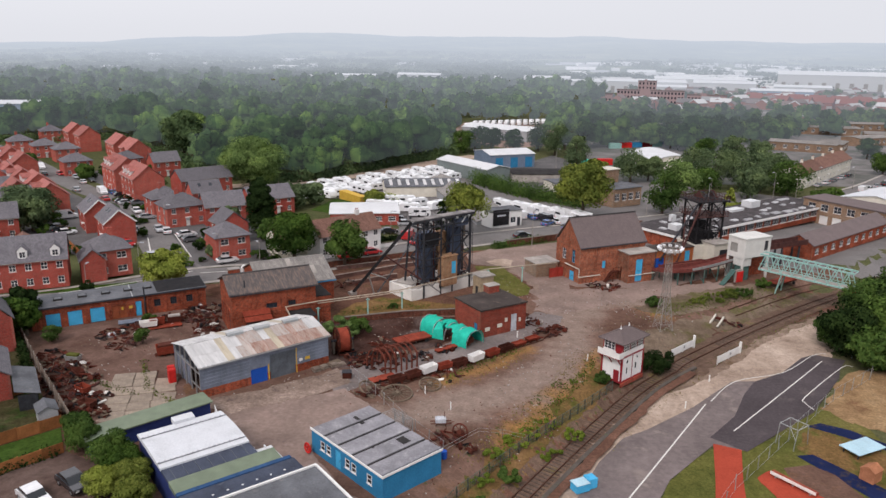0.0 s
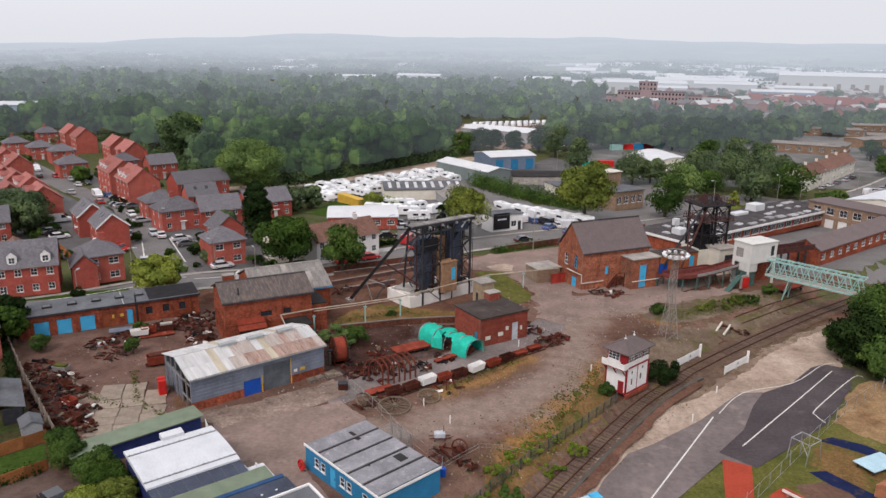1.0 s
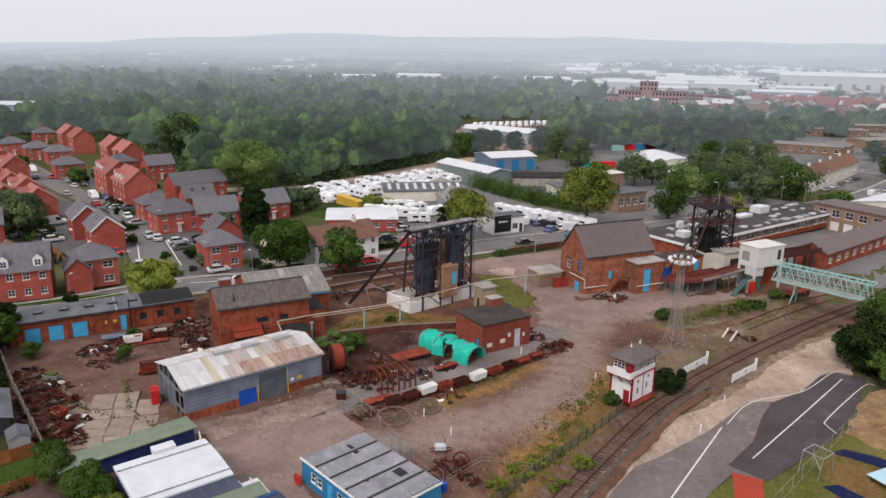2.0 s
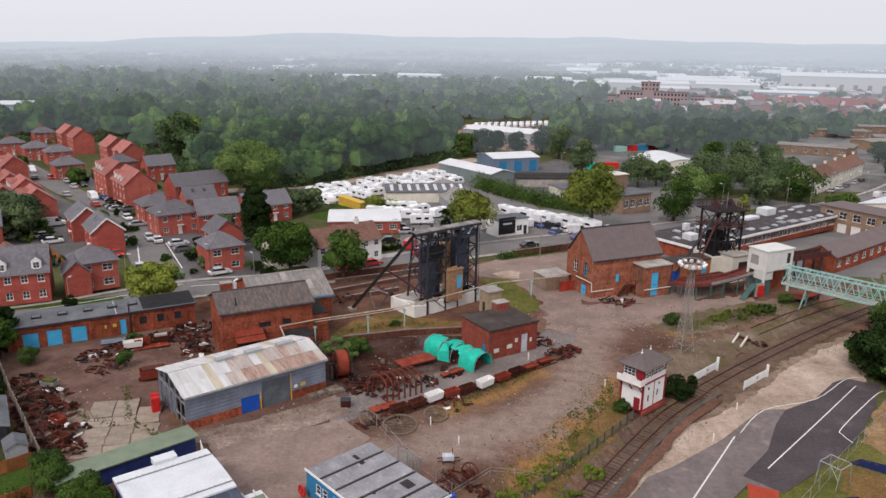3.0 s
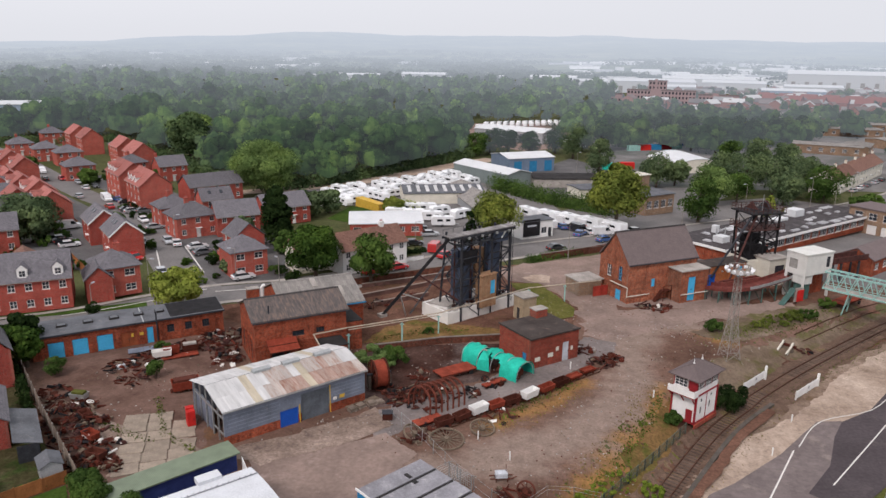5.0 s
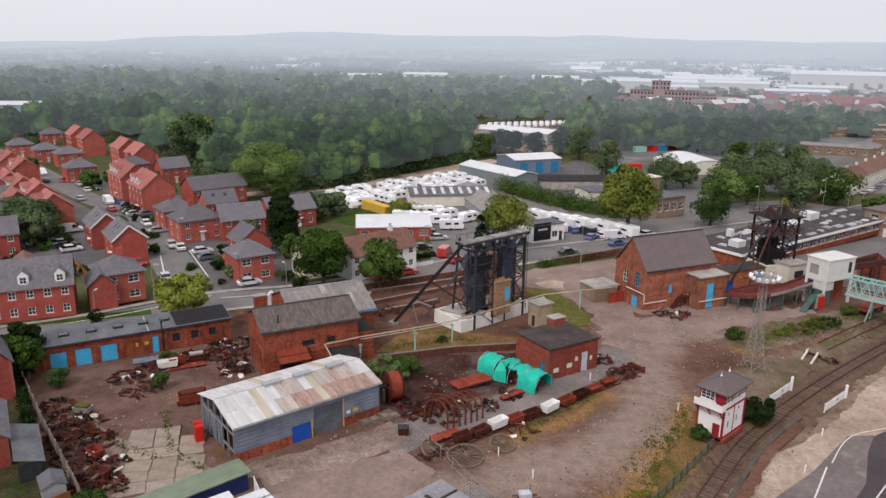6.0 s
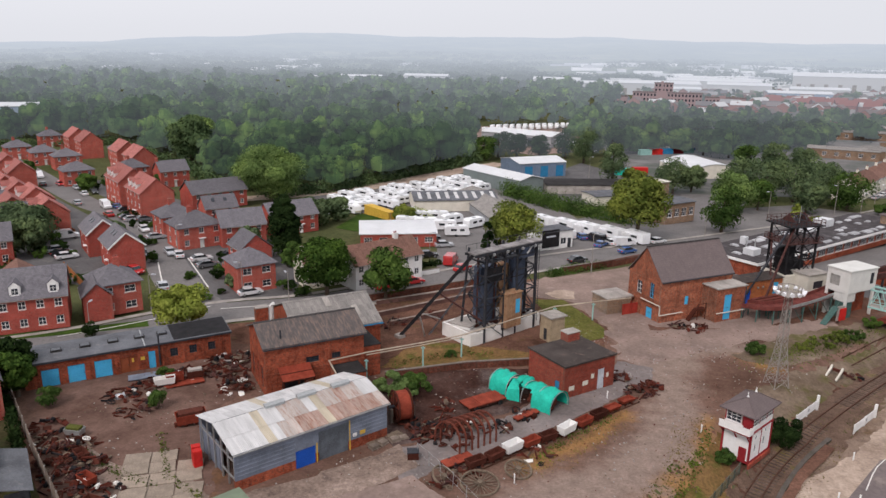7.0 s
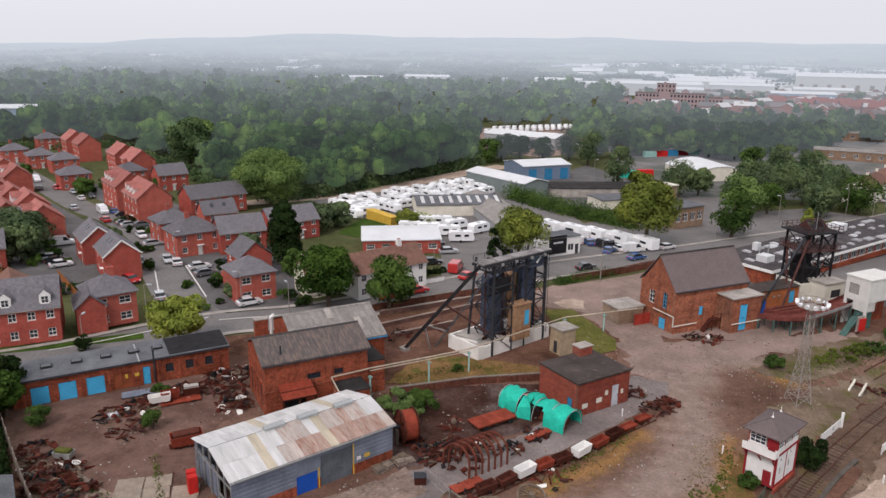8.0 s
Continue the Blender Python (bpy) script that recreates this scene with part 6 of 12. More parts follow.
    part("stay_prop", Shape().beam(f.lerp(t, 0.55), (0.0, 0.6, 3.4), 0.26), STEEL_BROWN, root)
    part("stay_prop", Shape().beam(f.lerp(t, 0.3), g.lerp(Vector((0, 0, T)), 0.2), 0.16), GALV, root)
    p = f.lerp(t, 0.28)
    part("stay_prop", Shape().beam(p, (p.x + 1.4, p.y + 0.4, 0.1), 0.16), GALV, root)
    return root


FELT_PALE = worn("weathered_grey_planks", (0.24, 0.225, 0.22), 0.9, big=0.6, stain=(0.12, 0.1, 0.09), stain_at=0.56, by_object=0.25)
CASING = worn("rust_streaked_buff_sheet", (0.36, 0.22, 0.13), 0.8, 0.1, big=0.7, stain=(0.24, 0.1, 0.05), stain_at=0.52)
headstock()


def shaft_house():
    """Low white-walled collar house under the headstock."""
    root = thing("shaft_house", -15.3, 114.8, 0.0, 45.5, "low whitewashed concrete shaft house with broken top", "shaft house")
    rng = random.Random(8)
    L, W, H = 15.0, 6.2, 2.1
    n = 12
    for i in range(n):
        a, b = L * i / n, L * (i + 1) / n
        h = H - (0.9 if i in (5,) else 0.0) - rng.uniform(0, 0.25)
        part("wall_panel", Shape().box(a, 0, 0, b - 0.01, 0.35, h), WHITE_DIRTY, root)
    part("wall", Shape().box(0, 0.35, 0, 0.35, W, H).box(L - 0.35, 0.35, 0, L, W, H).box(0, W, 0, L, W + 0.35, H), WHITE_DIRTY, root, "stained whitewashed wall")
    part("roof", Shape().box(0.2, 0.3, H - 0.2, L - 0.2, W, H - 0.04), CONCRETE, root, "dirty concrete roof")
    e = part("end_block", wall_shape(3.4, 2.5, [(0.5, 0.0, 1.4, 1.9), (2.0, 0.3, 3.0, 1.6)], 0.25).box(0, 0.25, 0, 0.25, 3, 2.5).box(3.15, 0.25, 0, 3.4, 3, 2.5), WHITE, root, "white end block", pose(-0.02, 4.6, 0, 0, 0, -72))
    part("door", Shape().box(0.52, 0.08, 0.02, 1.38, 0.14, 1.88), BLUE_CABIN, e, "blue-grey door")
    part("opening", Shape().box(2.02, 0.1, 0.32, 2.98, 0.14, 1.58), GLASS, e)
    part("end_roof", Shape().box(-0.15, -0.15, 2.5, 3.55, 3.2, 2.66), CONCRETE, e)
    k = Shape()
    for i in range(28):
        x, y = rng.uniform(0.6, L - 0.6), rng.uniform(0.6, 3.0)
        z = H - 0.04
        w, d, h = rng.uniform(0.2, 0.8), rng.uniform(0.2, 0.6), rng.uniform(0.1, 0.5)
        k.box(x, y, z, x + w, y + d, z + h)
    part("rubble", k, RUST, root, "scraps and rubble on the roof")
    return root


WHITE_DIRTY = worn("stained_whitewash", (0.76, 0.74, 0.7), 0.9, big=0.7, vary=0.1, stain=(0.35, 0.3, 0.25), stain_at=0.63)
shaft_house()


def rear_headstock():
    """Second, smaller headframe of brown and black steel behind the screens."""
    root = thing("headstock", 39.4, 144.3, 0.0, 22.0, "brown and black steel headstock beside a footbridge", "headstock")
    L, W, T, z0 = 5.9, 4.8, 13.3, 4.6
    for x, y in ((0, 0), (L, 0), (0, W), (L, W), (L * 0.5, 0)):
        part("leg", Shape().beam((x, y, z0), (x, y, T), 0.3), STEEL_BLACK, root)
    for z in (z0 + 0.2, 7.4, 10.2, T):
        for (x0, y0), (x1, y1) in (((0, 0), (L, 0)), ((L, 0), (L, W)), ((L, W), (0, W)), ((0, W), (0, 0))):
            part("girder", Shape().beam((x0, y0, z), (x1, y1, z), 0.24), STEEL_BLACK, root)
    for za, zb in ((z0, 7.4), (7.4, 10.2), (10.2, T)):
        for (x0, y0), (x1, y1) in (((0, 0), (L / 2, 0)), ((L / 2, 0), (L, 0)), ((L, 0), (L, W)), ((0, 0), (0, W))):
            part("brace", Shape().beam((x0, y0, za), (x1, y1, zb), 0.11).beam((x1, y1, za), (x0, y0, zb), 0.11), STEEL_BLACK, root)
    part("deck", Shape().box(-0.8, -0.8, 10.3, L + 0.8, W + 0.8, 10.42), STEEL_BROWN, root, "brown chequer-plate deck")
    part("deck", Shape().box(-1.0, -1.0, T + 0.1, L + 0.6, W + 0.6, T + 0.28), STEEL_BLACK, root, "dark plate top deck")
    rail = Shape()
    for zb in (10.42, T + 0.28):
        for x0, y0, x1, y1 in ((-0.8, -0.8, L + 0.6, -0.8), (L + 0.6, -0.8, L + 0.6, W + 0.6), (L + 0.6, W + 0.6, -0.8, W + 0.6), (-0.8, W + 0.6, -0.8, -0.8)):
            for z in (0.5, 1.0):
                rail.beam((x0, y0, zb + z), (x1, y1, zb + z), 0.07)
            for i in range(7):
                rail.beam((x0 + (x1 - x0) * i / 7, y0 + (y1 - y0) * i / 7, zb), (x0 + (x1 - x0) * i / 7, y0 + (y1 - y0) * i / 7, zb + 1.0), 0.07)
    part("handrail", rail, STEEL_BROWN, root)
    for x in (2.0, 4.0):
        w = Shape().ring((x, W * 0.45, T + 0.5), 1.3, 0.1, "x", 28, 6)
        for i in range(8):
            a = 2 * math.pi * i / 8
            w.beam((x, W * 0.45, T + 0.5), (x, W * 0.45 + 1.3 * math.cos(a), T + 0.5 + 1.3 * math.sin(a)), 0.06)
        part("winding_wheel", w, STEEL_DARK, root, "spoked winding wheel")
    part("wheel_hood", Shape().prism_x([(0.6, T + 0.7), (W - 0.8, T + 0.7), (W / 2, T + 2.0)], 1.2, 1.35).prism_x([(0.6, T + 0.7), (W - 0.8, T + 0.7), (W / 2, T + 2.0)], 4.6, 4.75).beam((1.2, W / 2, T + 2.0), (4.7, W / 2, T + 2.0), 0.16), STEEL_BROWN, root)
    part("machinery", Shape().box(0.5, 1.0, z0 - 0.4, 2.4, 3.2, 7.4).box(2.9, 1.4, z0 - 0.4, 5.2, 4.2, 6.6).box(1.2, 3.3, z0 - 0.4, 4.4, 4.5, 8.8), STEEL_BLACK, root, "black cages and guides")
    inv = root.matrix_basis.inverted()
    for f, t, m in (((31.5, 139.4, 2.3), (0, 0.2, T), STEEL_DARK), ((34.6, 138.6, 2.2), (0.6, 0, T - 0.2), STEEL_BROWN), ((36.9, 144.2, 4.4), (0.2, W, T - 2), STEEL_BROWN)):
        part("backstay", Shape().beam(inv @ Vector(f), t, 0.3), m, root, "raking stay")
    part("aerial", Shape().tube((3.4, 2, T + 0.2), (3.4, 2, T + 3.4), 0.05), GALV, root)
    part("plinth", Shape().box(-0.6, -0.6, 0, L + 0.6, W + 0.6, z0 - 0.05), CREAM, root, "pale concrete plinth")
    return root


rear_headstock()


def screens():
    """Brick and concrete screen house with blue doors below the rear headstock, and a curved tub gantry before it."""
    root = thing("screen_house", 29.8, 138.6, 0.0, 29.5, "low orange brick screen house with blue doors", "screen house")
    fr = [(0.7, 0.3, 3.1, 2.8), (8.4, 1.4, 9.7, 3.6)]
    w = four_walls(root, 13.2, 3.6, 4.3, BRICK_BRIGHT, fr, [], [], [], 0, 0.3)
    door(w[0], 0.7, 0.32, 2.4, 2.45, BLUE_DEEP, "deep blue doors", double=True)
    part("shutter", Shape().box(8.42, 0.06, 1.42, 9.68, 0.14, 3.58), BLUE_DOOR, w[0], "blue boarded window")
    part("roof", Shape().box(-0.2, -0.25, 4.3, 13.4, 3.8, 4.45), FELT_BROWN, root, "brown felt roof")
    for x in (4.4, 5.6):
        part("floodlight", Shape().box(x, -0.25, 3.0, x + 0.3, -0.005, 3.25), GALV, root)
    root2 = thing("control_cabin", 42.6, 142.0, 0.0, 29.5, "pale concrete control cabin with a dark window", "cabin")
    w2 = four_walls(root2, 4.8, 3.6, 5.2, CREAM, [(1.5, 2.6, 3.9, 4.0)], [], [], [], 0, 0.25)
    window(w2[0], 1.5, 2.6, 2.4, 1.4, 2, 1, STEEL_DARK, 0.1, "dark wide window")
    part("roof", Shape().box(-0.2, -0.2, 5.2, 5.0, 3.8, 5.4), CONCRETE, root2)
    # curved gantry
    g = thing("tub_gantry", 0, 0, 0, 0, "curved brown plank tub gantry on teal legs", "gantry")
    line = smooth_line([(29.6, 134.2), (32, 132.4), (35, 132.2), (38.5, 133.8), (43, 137), (47, 140.5)], 6)
    out = ribbon(line, 1.3)
    half = len(out) // 2
    right, left = out[:half], out[half:][::-1]
    for k in range(len(line) - 1):
        z0, z1 = 1.9 + 0.055 * k, 1.9 + 0.055 * (k + 1)
        (a, b), (c, d) = (right[k], right[k + 1]), (left[k], left[k + 1])
        part("deck_plank", Shape().add([(*a, z0), (*b, z1), (*d, z1), (*c, z0), (*a, z0 + .2), (*b, z1 + .2), (*d, z1 + .2), (*c, z0 + .2)], [(0, 3, 2, 1), (4, 5, 6, 7), (0, 1, 5, 4), (1, 2, 6, 5), (2, 3, 7, 6), (3, 0, 4, 7)]), RUST_PLUM, g)
        part("side_plate", Shape().beam((*a, z0 + 0.45), (*b, z1 + 0.45), 0.07, 0.5), GALV if k > 12 else RUST_PLUM, g)
        part("side_plate", Shape().beam((*c, z0 + 0.5), (*d, z1 + 0.5), 0.07, 0.55), RUST_PLUM, g)
        if k % 4 == 1:
            part("leg", Shape().beam((*a, 0), (*a, z0), 0.16).beam((*c, 0), (*c, z0), 0.16).beam((*a, 0.2), (*c, z0 - 0.1), 0.08), TEAL_DARK, g, "dark teal steel leg")
    deck = thing("tub_deck", 32.0, 136.2, 0.0, 29.5, "red-brown plank tub circuit deck", "deck")
    for i in range(6):
        part("plank_bay", Shape().box(1.7 * i, -3.0 + 0.2 * abs(i - 2), 2.05 + 0.03 * (i % 2), 1.7 * i + 1.66, 1.0, 2.25 + 0.03 * (i % 2)), RUST_PLUM, deck)
    for r in range(3):
        part("tub_rail", Shape().box(0.2, -2.0 + r * 1.0, 2.28, 10, -1.86 + r * 1.0, 2.42), RUST, deck)
    for x in (0.5, 5, 9.5):
        part("leg", Shape().box(x, -2.2, 0, x + 0.2, -2.0, 2.05), TEAL_DARK, deck)


BRICK_BRIGHT = brickwork("bright_orange_brick", (0.478, 0.15, 0.0516), (0.395, 0.114, 0.043), (0.312, 0.158, 0.086), (0.26, 0.088, 0.043), patchy=0.35)
RUST_PLUM = worn("plum_brown_planking", (0.162, 0.0492, 0.041), 0.8, 0.1, big=0.8, stain=(0.104, 0.0492, 0.041), stain_at=0.56, by_object=0.15)
TEAL_DARK = worn("dark_teal_paint", (0.075, 0.14, 0.125), 0.65, 0.1, big=1.2, stain=(0.14, 0.1, 0.08), stain_at=0.6)
screens()


def lift_tower():
    root = thing("lift_tower", 46.2, 134.7, 0.0, 31.0, "cream clad lift tower at the head of a footbridge", "tower")
    L, W = 6.8, 4.2
    w = four_walls(root, L, W, 8.3, PALE_CLAD, [(0.1, 0, 2.3, 4.5), (2.3, 0, L - 0.3, 4.6), (5.2, 5.6, 6.2, 7.6)], [], [(0.3, 0, W - 0.7, 4.6)], [(0.3, 0, W - 0.7, 4.4), (0.4, 5.4, 2.2, 7.2)], 0, 0.2, "cladding")
    part("roof", Shape().box(-0.15, -0.15, 8.3, L + 0.15, W + 0.15, 8.48), PALE_CLAD, root, "pale flat roof")
    part("floor", Shape().box(0.2, 0.2, 4.4, L - 0.2, W - 0.2, 4.58), CONCRETE, root)
    part("shaft", Shape().box(0.12, 0.22, 2.9, 2.3, 2.6, 4.38), PALE_CLAD, root, "cream shaft")
    part("pillar", Shape().box(0.3, 0.4, 0, 2.1, 2.3, 2.9), TEAL_DARK, root, "grey-teal pillar")
    # dark sheet set in the opening in place of the shade inside
    part("opening", Shape().box(5.22, 0.1, 5.62, 6.18, 0.15, 7.58), STEEL_DARK, root)
    part("opening", Shape().box(0.42, 0.1, 5.42, 2.18, 0.15, 7.18), GREY_DULL, w[3], "grey louvre panel")
    part("underside_wall", Shape().box(2.6, 2.4, 0, 8, 4.0, 3.4), BRICK_OLD, root, "brick wall below the lobby")
    part("door", Shape().box(-1.3, -0.1, 0.0, 0.25, 0.05, 2.1).box(-1.2, -0.14, 0.2, 0.1, -0.1, 0.9), RED_BRIGHT, root, "bright red door")
    part("door_wall", Shape().box(-1.7, 0.06, 0, 0.28, 0.3, 2.5), CONCRETE, root)
    part("stair", Shape().beam((-5.4, -0.2, 0.1), (-1.6, 0.6, 2.4), 1.0, 0.12).beam((-5.4, -0.7, 1.1), (-1.6, 0.1, 3.4), 0.07), TEAL_DARK, root, "teal iron stair")
    return root


PALE_CLAD = worn("dirty_white_cladding", (0.64, 0.635, 0.6), 0.75, big=0.5, vary=0.1, stain=(0.42, 0.4, 0.36), stain_at=0.62)
GREY_DULL = worn("dull_grey_louvre", (0.3, 0.29, 0.27), 0.8, big=1.0)
lift_tower()


def footbridge():
    """Teal lattice-girder footbridge over the tracks."""
    a, b = Vector((48.6, 132.0, 3.7)), Vector((60.9, 121.7, 3.5))
    d = (b - a)
    n = d.length
    yaw = math.degrees(math.atan2(d.y, d.x))
    root = thing("footbridge", a.x, a.y, a.z, yaw, "pale teal steel lattice footbridge", "bridge")
    H, W = 2.9, 2.3
    for y in (-W / 2, W / 2):
        part("bottom_chord", Shape().beam((0, y, 0), (n, y, -0.2), 0.24), TEAL, root)
        part("top_chord", Shape().beam((0, y, H), (n, y, H - 0.2), 0.24), TEAL, root)
        bays = 8
        for i in range(bays):
            x0, x1 = n * i / bays, n * (i + 1) / bays
            za, zb = -0.2 * i / bays, -0.2 * (i + 1) / bays
            part("diagonal", Shape().beam((x0, y, za), ((x0 + x1) / 2, y, H + za), 0.13).beam(((x0 + x1) / 2, y, H + za), (x1, y, zb), 0.13), TEAL, root)
        part("handrail", Shape().beam((0, y * 0.9, 1.1), (n, y * 0.9, 0.9), 0.07), TEAL, root)
    for i in range(9):
        x = n * i / 8
        part("cross_tie", Shape().beam((x, -W / 2, H - 0.2 * i / 8), (x, W / 2, H - 0.2 * i / 8), 0.1), TEAL, root)
    part("floor", Shape().box(0, -W / 2 + 0.1, -0.1, n, W / 2 - 0.1, 0.04), CONCRETE, root, at=pose(0, 0, 0.02, 0, math.degrees(0.2 / n), 0))
    for x in (4.2,):
        part("trestle", Shape().beam((x, -1, 0), (x - 0.6, -1.4, -3.9), 0.16).beam((x, 1, 0), (x - 0.6, 1.4, -3.9), 0.16).beam((x, -1, -0.4), (x - 0.6, 1.4, -3.5), 0.1).beam((x, 1, -0.4), (x - 0.6, -1.4, -3.5), 0.1), TEAL, root)
    part("abutment", Shape().box(n - 0.2, -1.6, -5.6, n + 2.2, 1.6, -0.35), BRICK_OLD, root, "brick abutment")
    c = thing("conveyor", 51.5, 143.0, 0, 29.5, "dark covered conveyor walkway on legs", "conveyor")
    part("deck", Shape().box(0, 0, 4.0, 14, 2.4, 4.25), RUST_PLUM, c)
    part("parapet", Shape().box(0, -0.1, 4.25, 14, 0, 5.2).box(0, 2.4, 4.25, 14, 2.5, 5.2), STEEL_BROWN, c)
    for x in (2, 7, 12):
        part("leg", Shape().box(x, 0.2, 0, x + 0.3, 0.5, 4).box(x, 1.9, 0, x + 0.3, 2.2, 4), STEEL_DARK, c)
    return root


footbridge()


def lighting_tower():
    root = thing("lighting_tower", 26.1, 107.5, land(26.1, 107.5), 20.0, "slender lattice floodlight tower with a ring of lamps", "light tower")
    T = 12.9
    zs = [i * T / 11 for i in range(12)]
    knee = zs[5]
    wid = lambda z: 0.95 - 0.3 * (z - knee) / (T - knee) if z > knee else 0.95 + 1.3 * (1 - z / knee)
    cs = ((-1, -1), (1, -1), (1, 1), (-1, 1))
    for a, b in cs:
        part("corner_bar", Shape().beam((a * wid(0) / 2, b * wid(0) / 2, 0), (a * wid(knee) / 2, b * wid(knee) / 2, knee), 0.1).beam((a * wid(knee) / 2, b * wid(knee) / 2, knee), (a * wid(T) / 2, b * wid(T) / 2, T), 0.085), GALV_PALE, root)
    for za, zb in zip(zs, zs[1:]):
        for k in range(4):
            (a, b), (c, d) = cs[k], cs[(k + 1) % 4]
            wa, wb = wid(za) / 2, wid(zb) / 2
            for p, q in (((a * wa, b * wa, za), (c * wb, d * wb, zb)), ((c * wa, d * wa, za), (a * wb, b * wb, zb)), ((a * wb, b * wb, zb), (c * wb, d * wb, zb))):
                part("brace", Shape().beam(p, q, 0.042), GALV_PALE, root)
    part("platform", Shape().ring((0, 0, T), 1.35, 0.06, "z", 12, 4).ring((0, 0, T + 1.0), 1.5, 0.05, "z", 12, 4).box(-1.2, -1.2, T - 0.05, 1.2, 1.2, T + 0.02), GALV_PALE, root)
    for i in range(12):
        a = 2 * math.pi * i / 12
        part("floodlight", Shape().tube((1.55 * math.cos(a), 1.55 * math.sin(a), T + 0.55), (1.95 * math.cos(a), 1.95 * math.sin(a), T + 0.4), 0.16, 0.3, 8), LAMP_WHITE, root, "white floodlight")
        part("post", Shape().beam((1.4 * math.cos(a), 1.4 * math.sin(a), T), (1.4 * math.cos(a), 1.4 * math.sin(a), T + 1.05), 0.05), GALV_PALE, root)
    return root


GALV_PALE = worn("pale_grey_steel", (0.3, 0.27, 0.245), 0.6, 0.2, big=1.5, vary=0.15)
lighting_tower()

# ---- houses ----
EAVES = worn("weathered_gutter_board", (0.3, 0.27, 0.25), 0.7, big=0.8)


def house(x, y, turn, L, W, H, R, brick, roof, hip=False, name="house", label="", group="estate houses", cols=3, storeys=2, chimney=0.7, side=1, door_at=0.5, door_mat=None, dormers=(), skylights=(), right_windows=0, left_windows=0, verge=False, z=None, win=(1.05, 1.25), category="house"):
    """A brick house: front along x; windows in columns, a door, gable or hip roof, chimney, dormers."""
    z = land(x + 2, y + 2) if z is None else z
    root = thing(name, x, y, z, turn, label, category, group)
    fh = H / storeys
    ww, wh = win

    def openings(length, n, with_door):
        out, d = [], None
        for s in range(storeys):
            for i in range(n):
                cx = length * (i + 0.5) / n
                if s == 0 and with_door and i == int(n * door_at):
                    d = (cx - 0.5, 0.0, cx + 0.5, 2.1)
                    out.append(d)
                    continue
                zb = s * fh + (0.85 if s == 0 else 0.95)
                out.append((cx - ww / 2, zb, cx + ww / 2, min(zb + wh, H - 0.15)))
        return out, d

    fo, d = openings(L, cols, True) if cols else ([], None)
    ro, _ = openings(W - 0.56, right_windows, False) if right_windows else ([], None)
    lo, _ = openings(W - 0.56, left_windows, False) if left_windows else ([], None)
    g = 0 if hip else R
    w = four_walls(root, L, W, H, brick, fo, [], ro, lo, g)
    for wl, os in ((w[0], fo), (w[1], ro), (w[3], lo)):
        for o in os:
            if o is d:
                door(wl, o[0], 0.02, 1.0, 2.06, door_mat or WHITE, "white panelled front door" if door_mat is None else "painted front door")
                part("door_canopy", Shape().box(o[0] - 0.25, -0.6, 2.2, o[2] + 0.25, -0.004, 2.32), WHITE, root, "white porch canopy")
            else:
                window(wl, o[0], o[1], o[2] - o[0], o[3] - o[1], 2, 2)
    part("roof", hip_roof(L, W, H + 0.13, R, 0.4) if hip else gable_roof(L, W, H + 0.03, R, 0.28), roof, root)
    part("fascia", Shape().box(-0.3, -0.36, H - 0.22, L + 0.3, -0.29, H - 0.1), EAVES, root, "pale gutter board") if not hip else None
    if verge and not hip:
        k = R / (W / 2)
        part("bargeboard", Shape().beam((L + 0.3, -0.28, H - 0.28 * k + 0.1), (L + 0.3, W / 2, H + R + 0.1), 0.08, 0.3).beam((L + 0.3, W + 0.28, H - 0.28 * k + 0.1), (L + 0.3, W / 2, H + R + 0.1), 0.08, 0.3), WHITE, root, "white bargeboards")
    if chimney:
        cx = L * chimney
        c = part("chimney", Shape().box(cx - 0.45, W / 2 - 0.35, H + R * (0.4 if hip else 0.75), cx + 0.45, W / 2 + 0.35, H + R + 0.95).box(cx - 0.5, W / 2 - 0.4, H + R + 0.95, cx + 0.5, W / 2 + 0.4, H + R + 1.08), brick, root)
        for dx in (-0.2, 0.2):
            part("chimney_pot", Shape().tube((cx + dx, W / 2, H + R + 1.08), (cx + dx, W / 2, H + R + 1.45), 0.11), TILE_RED, c)
    k = R / (W / 2)
    for dx in dormers:
        dm = part("dormer", Shape().box(dx - 0.75, 0.5, H + 0.2, dx + 0.75, 0.62, H + 1.75).box(dx - 0.75, 0.62, H + 0.4, dx - 0.65, 2.8, H + 1.75).box(dx + 0.65, 0.62, H + 0.4, dx + 0.75, 2.8, H + 1.75).prism([(dx - 0.85, H + 1.75), (dx + 0.85, H + 1.75), (dx, H + 2.6)], 0.45, 0.58), WHITE, root, "white pedimented dormer")
        part("dormer_roof", Shape().prism([(dx - 1.0, H + 1.74), (dx, H + 2.72), (dx + 1.0, H + 1.74), (dx + 0.9, H + 1.74), (dx, H + 2.6), (dx - 0.9, H + 1.74)], 0.4, 3.4), roof, dm)
        window(dm, dx - 0.5, H + 0.55, 1.0, 1.1, 2, 2, WHITE, 0.42)
    ang = math.degrees(math.atan(k))
    for dx in skylights:
        part("skylight", Shape().box(0, 0, 0, 0.8, 1.1, 0.08), GLASS, root, "grey rooflight", pose(dx, 1.6, H + 1.6 * k + 0.22, ang))
    return root


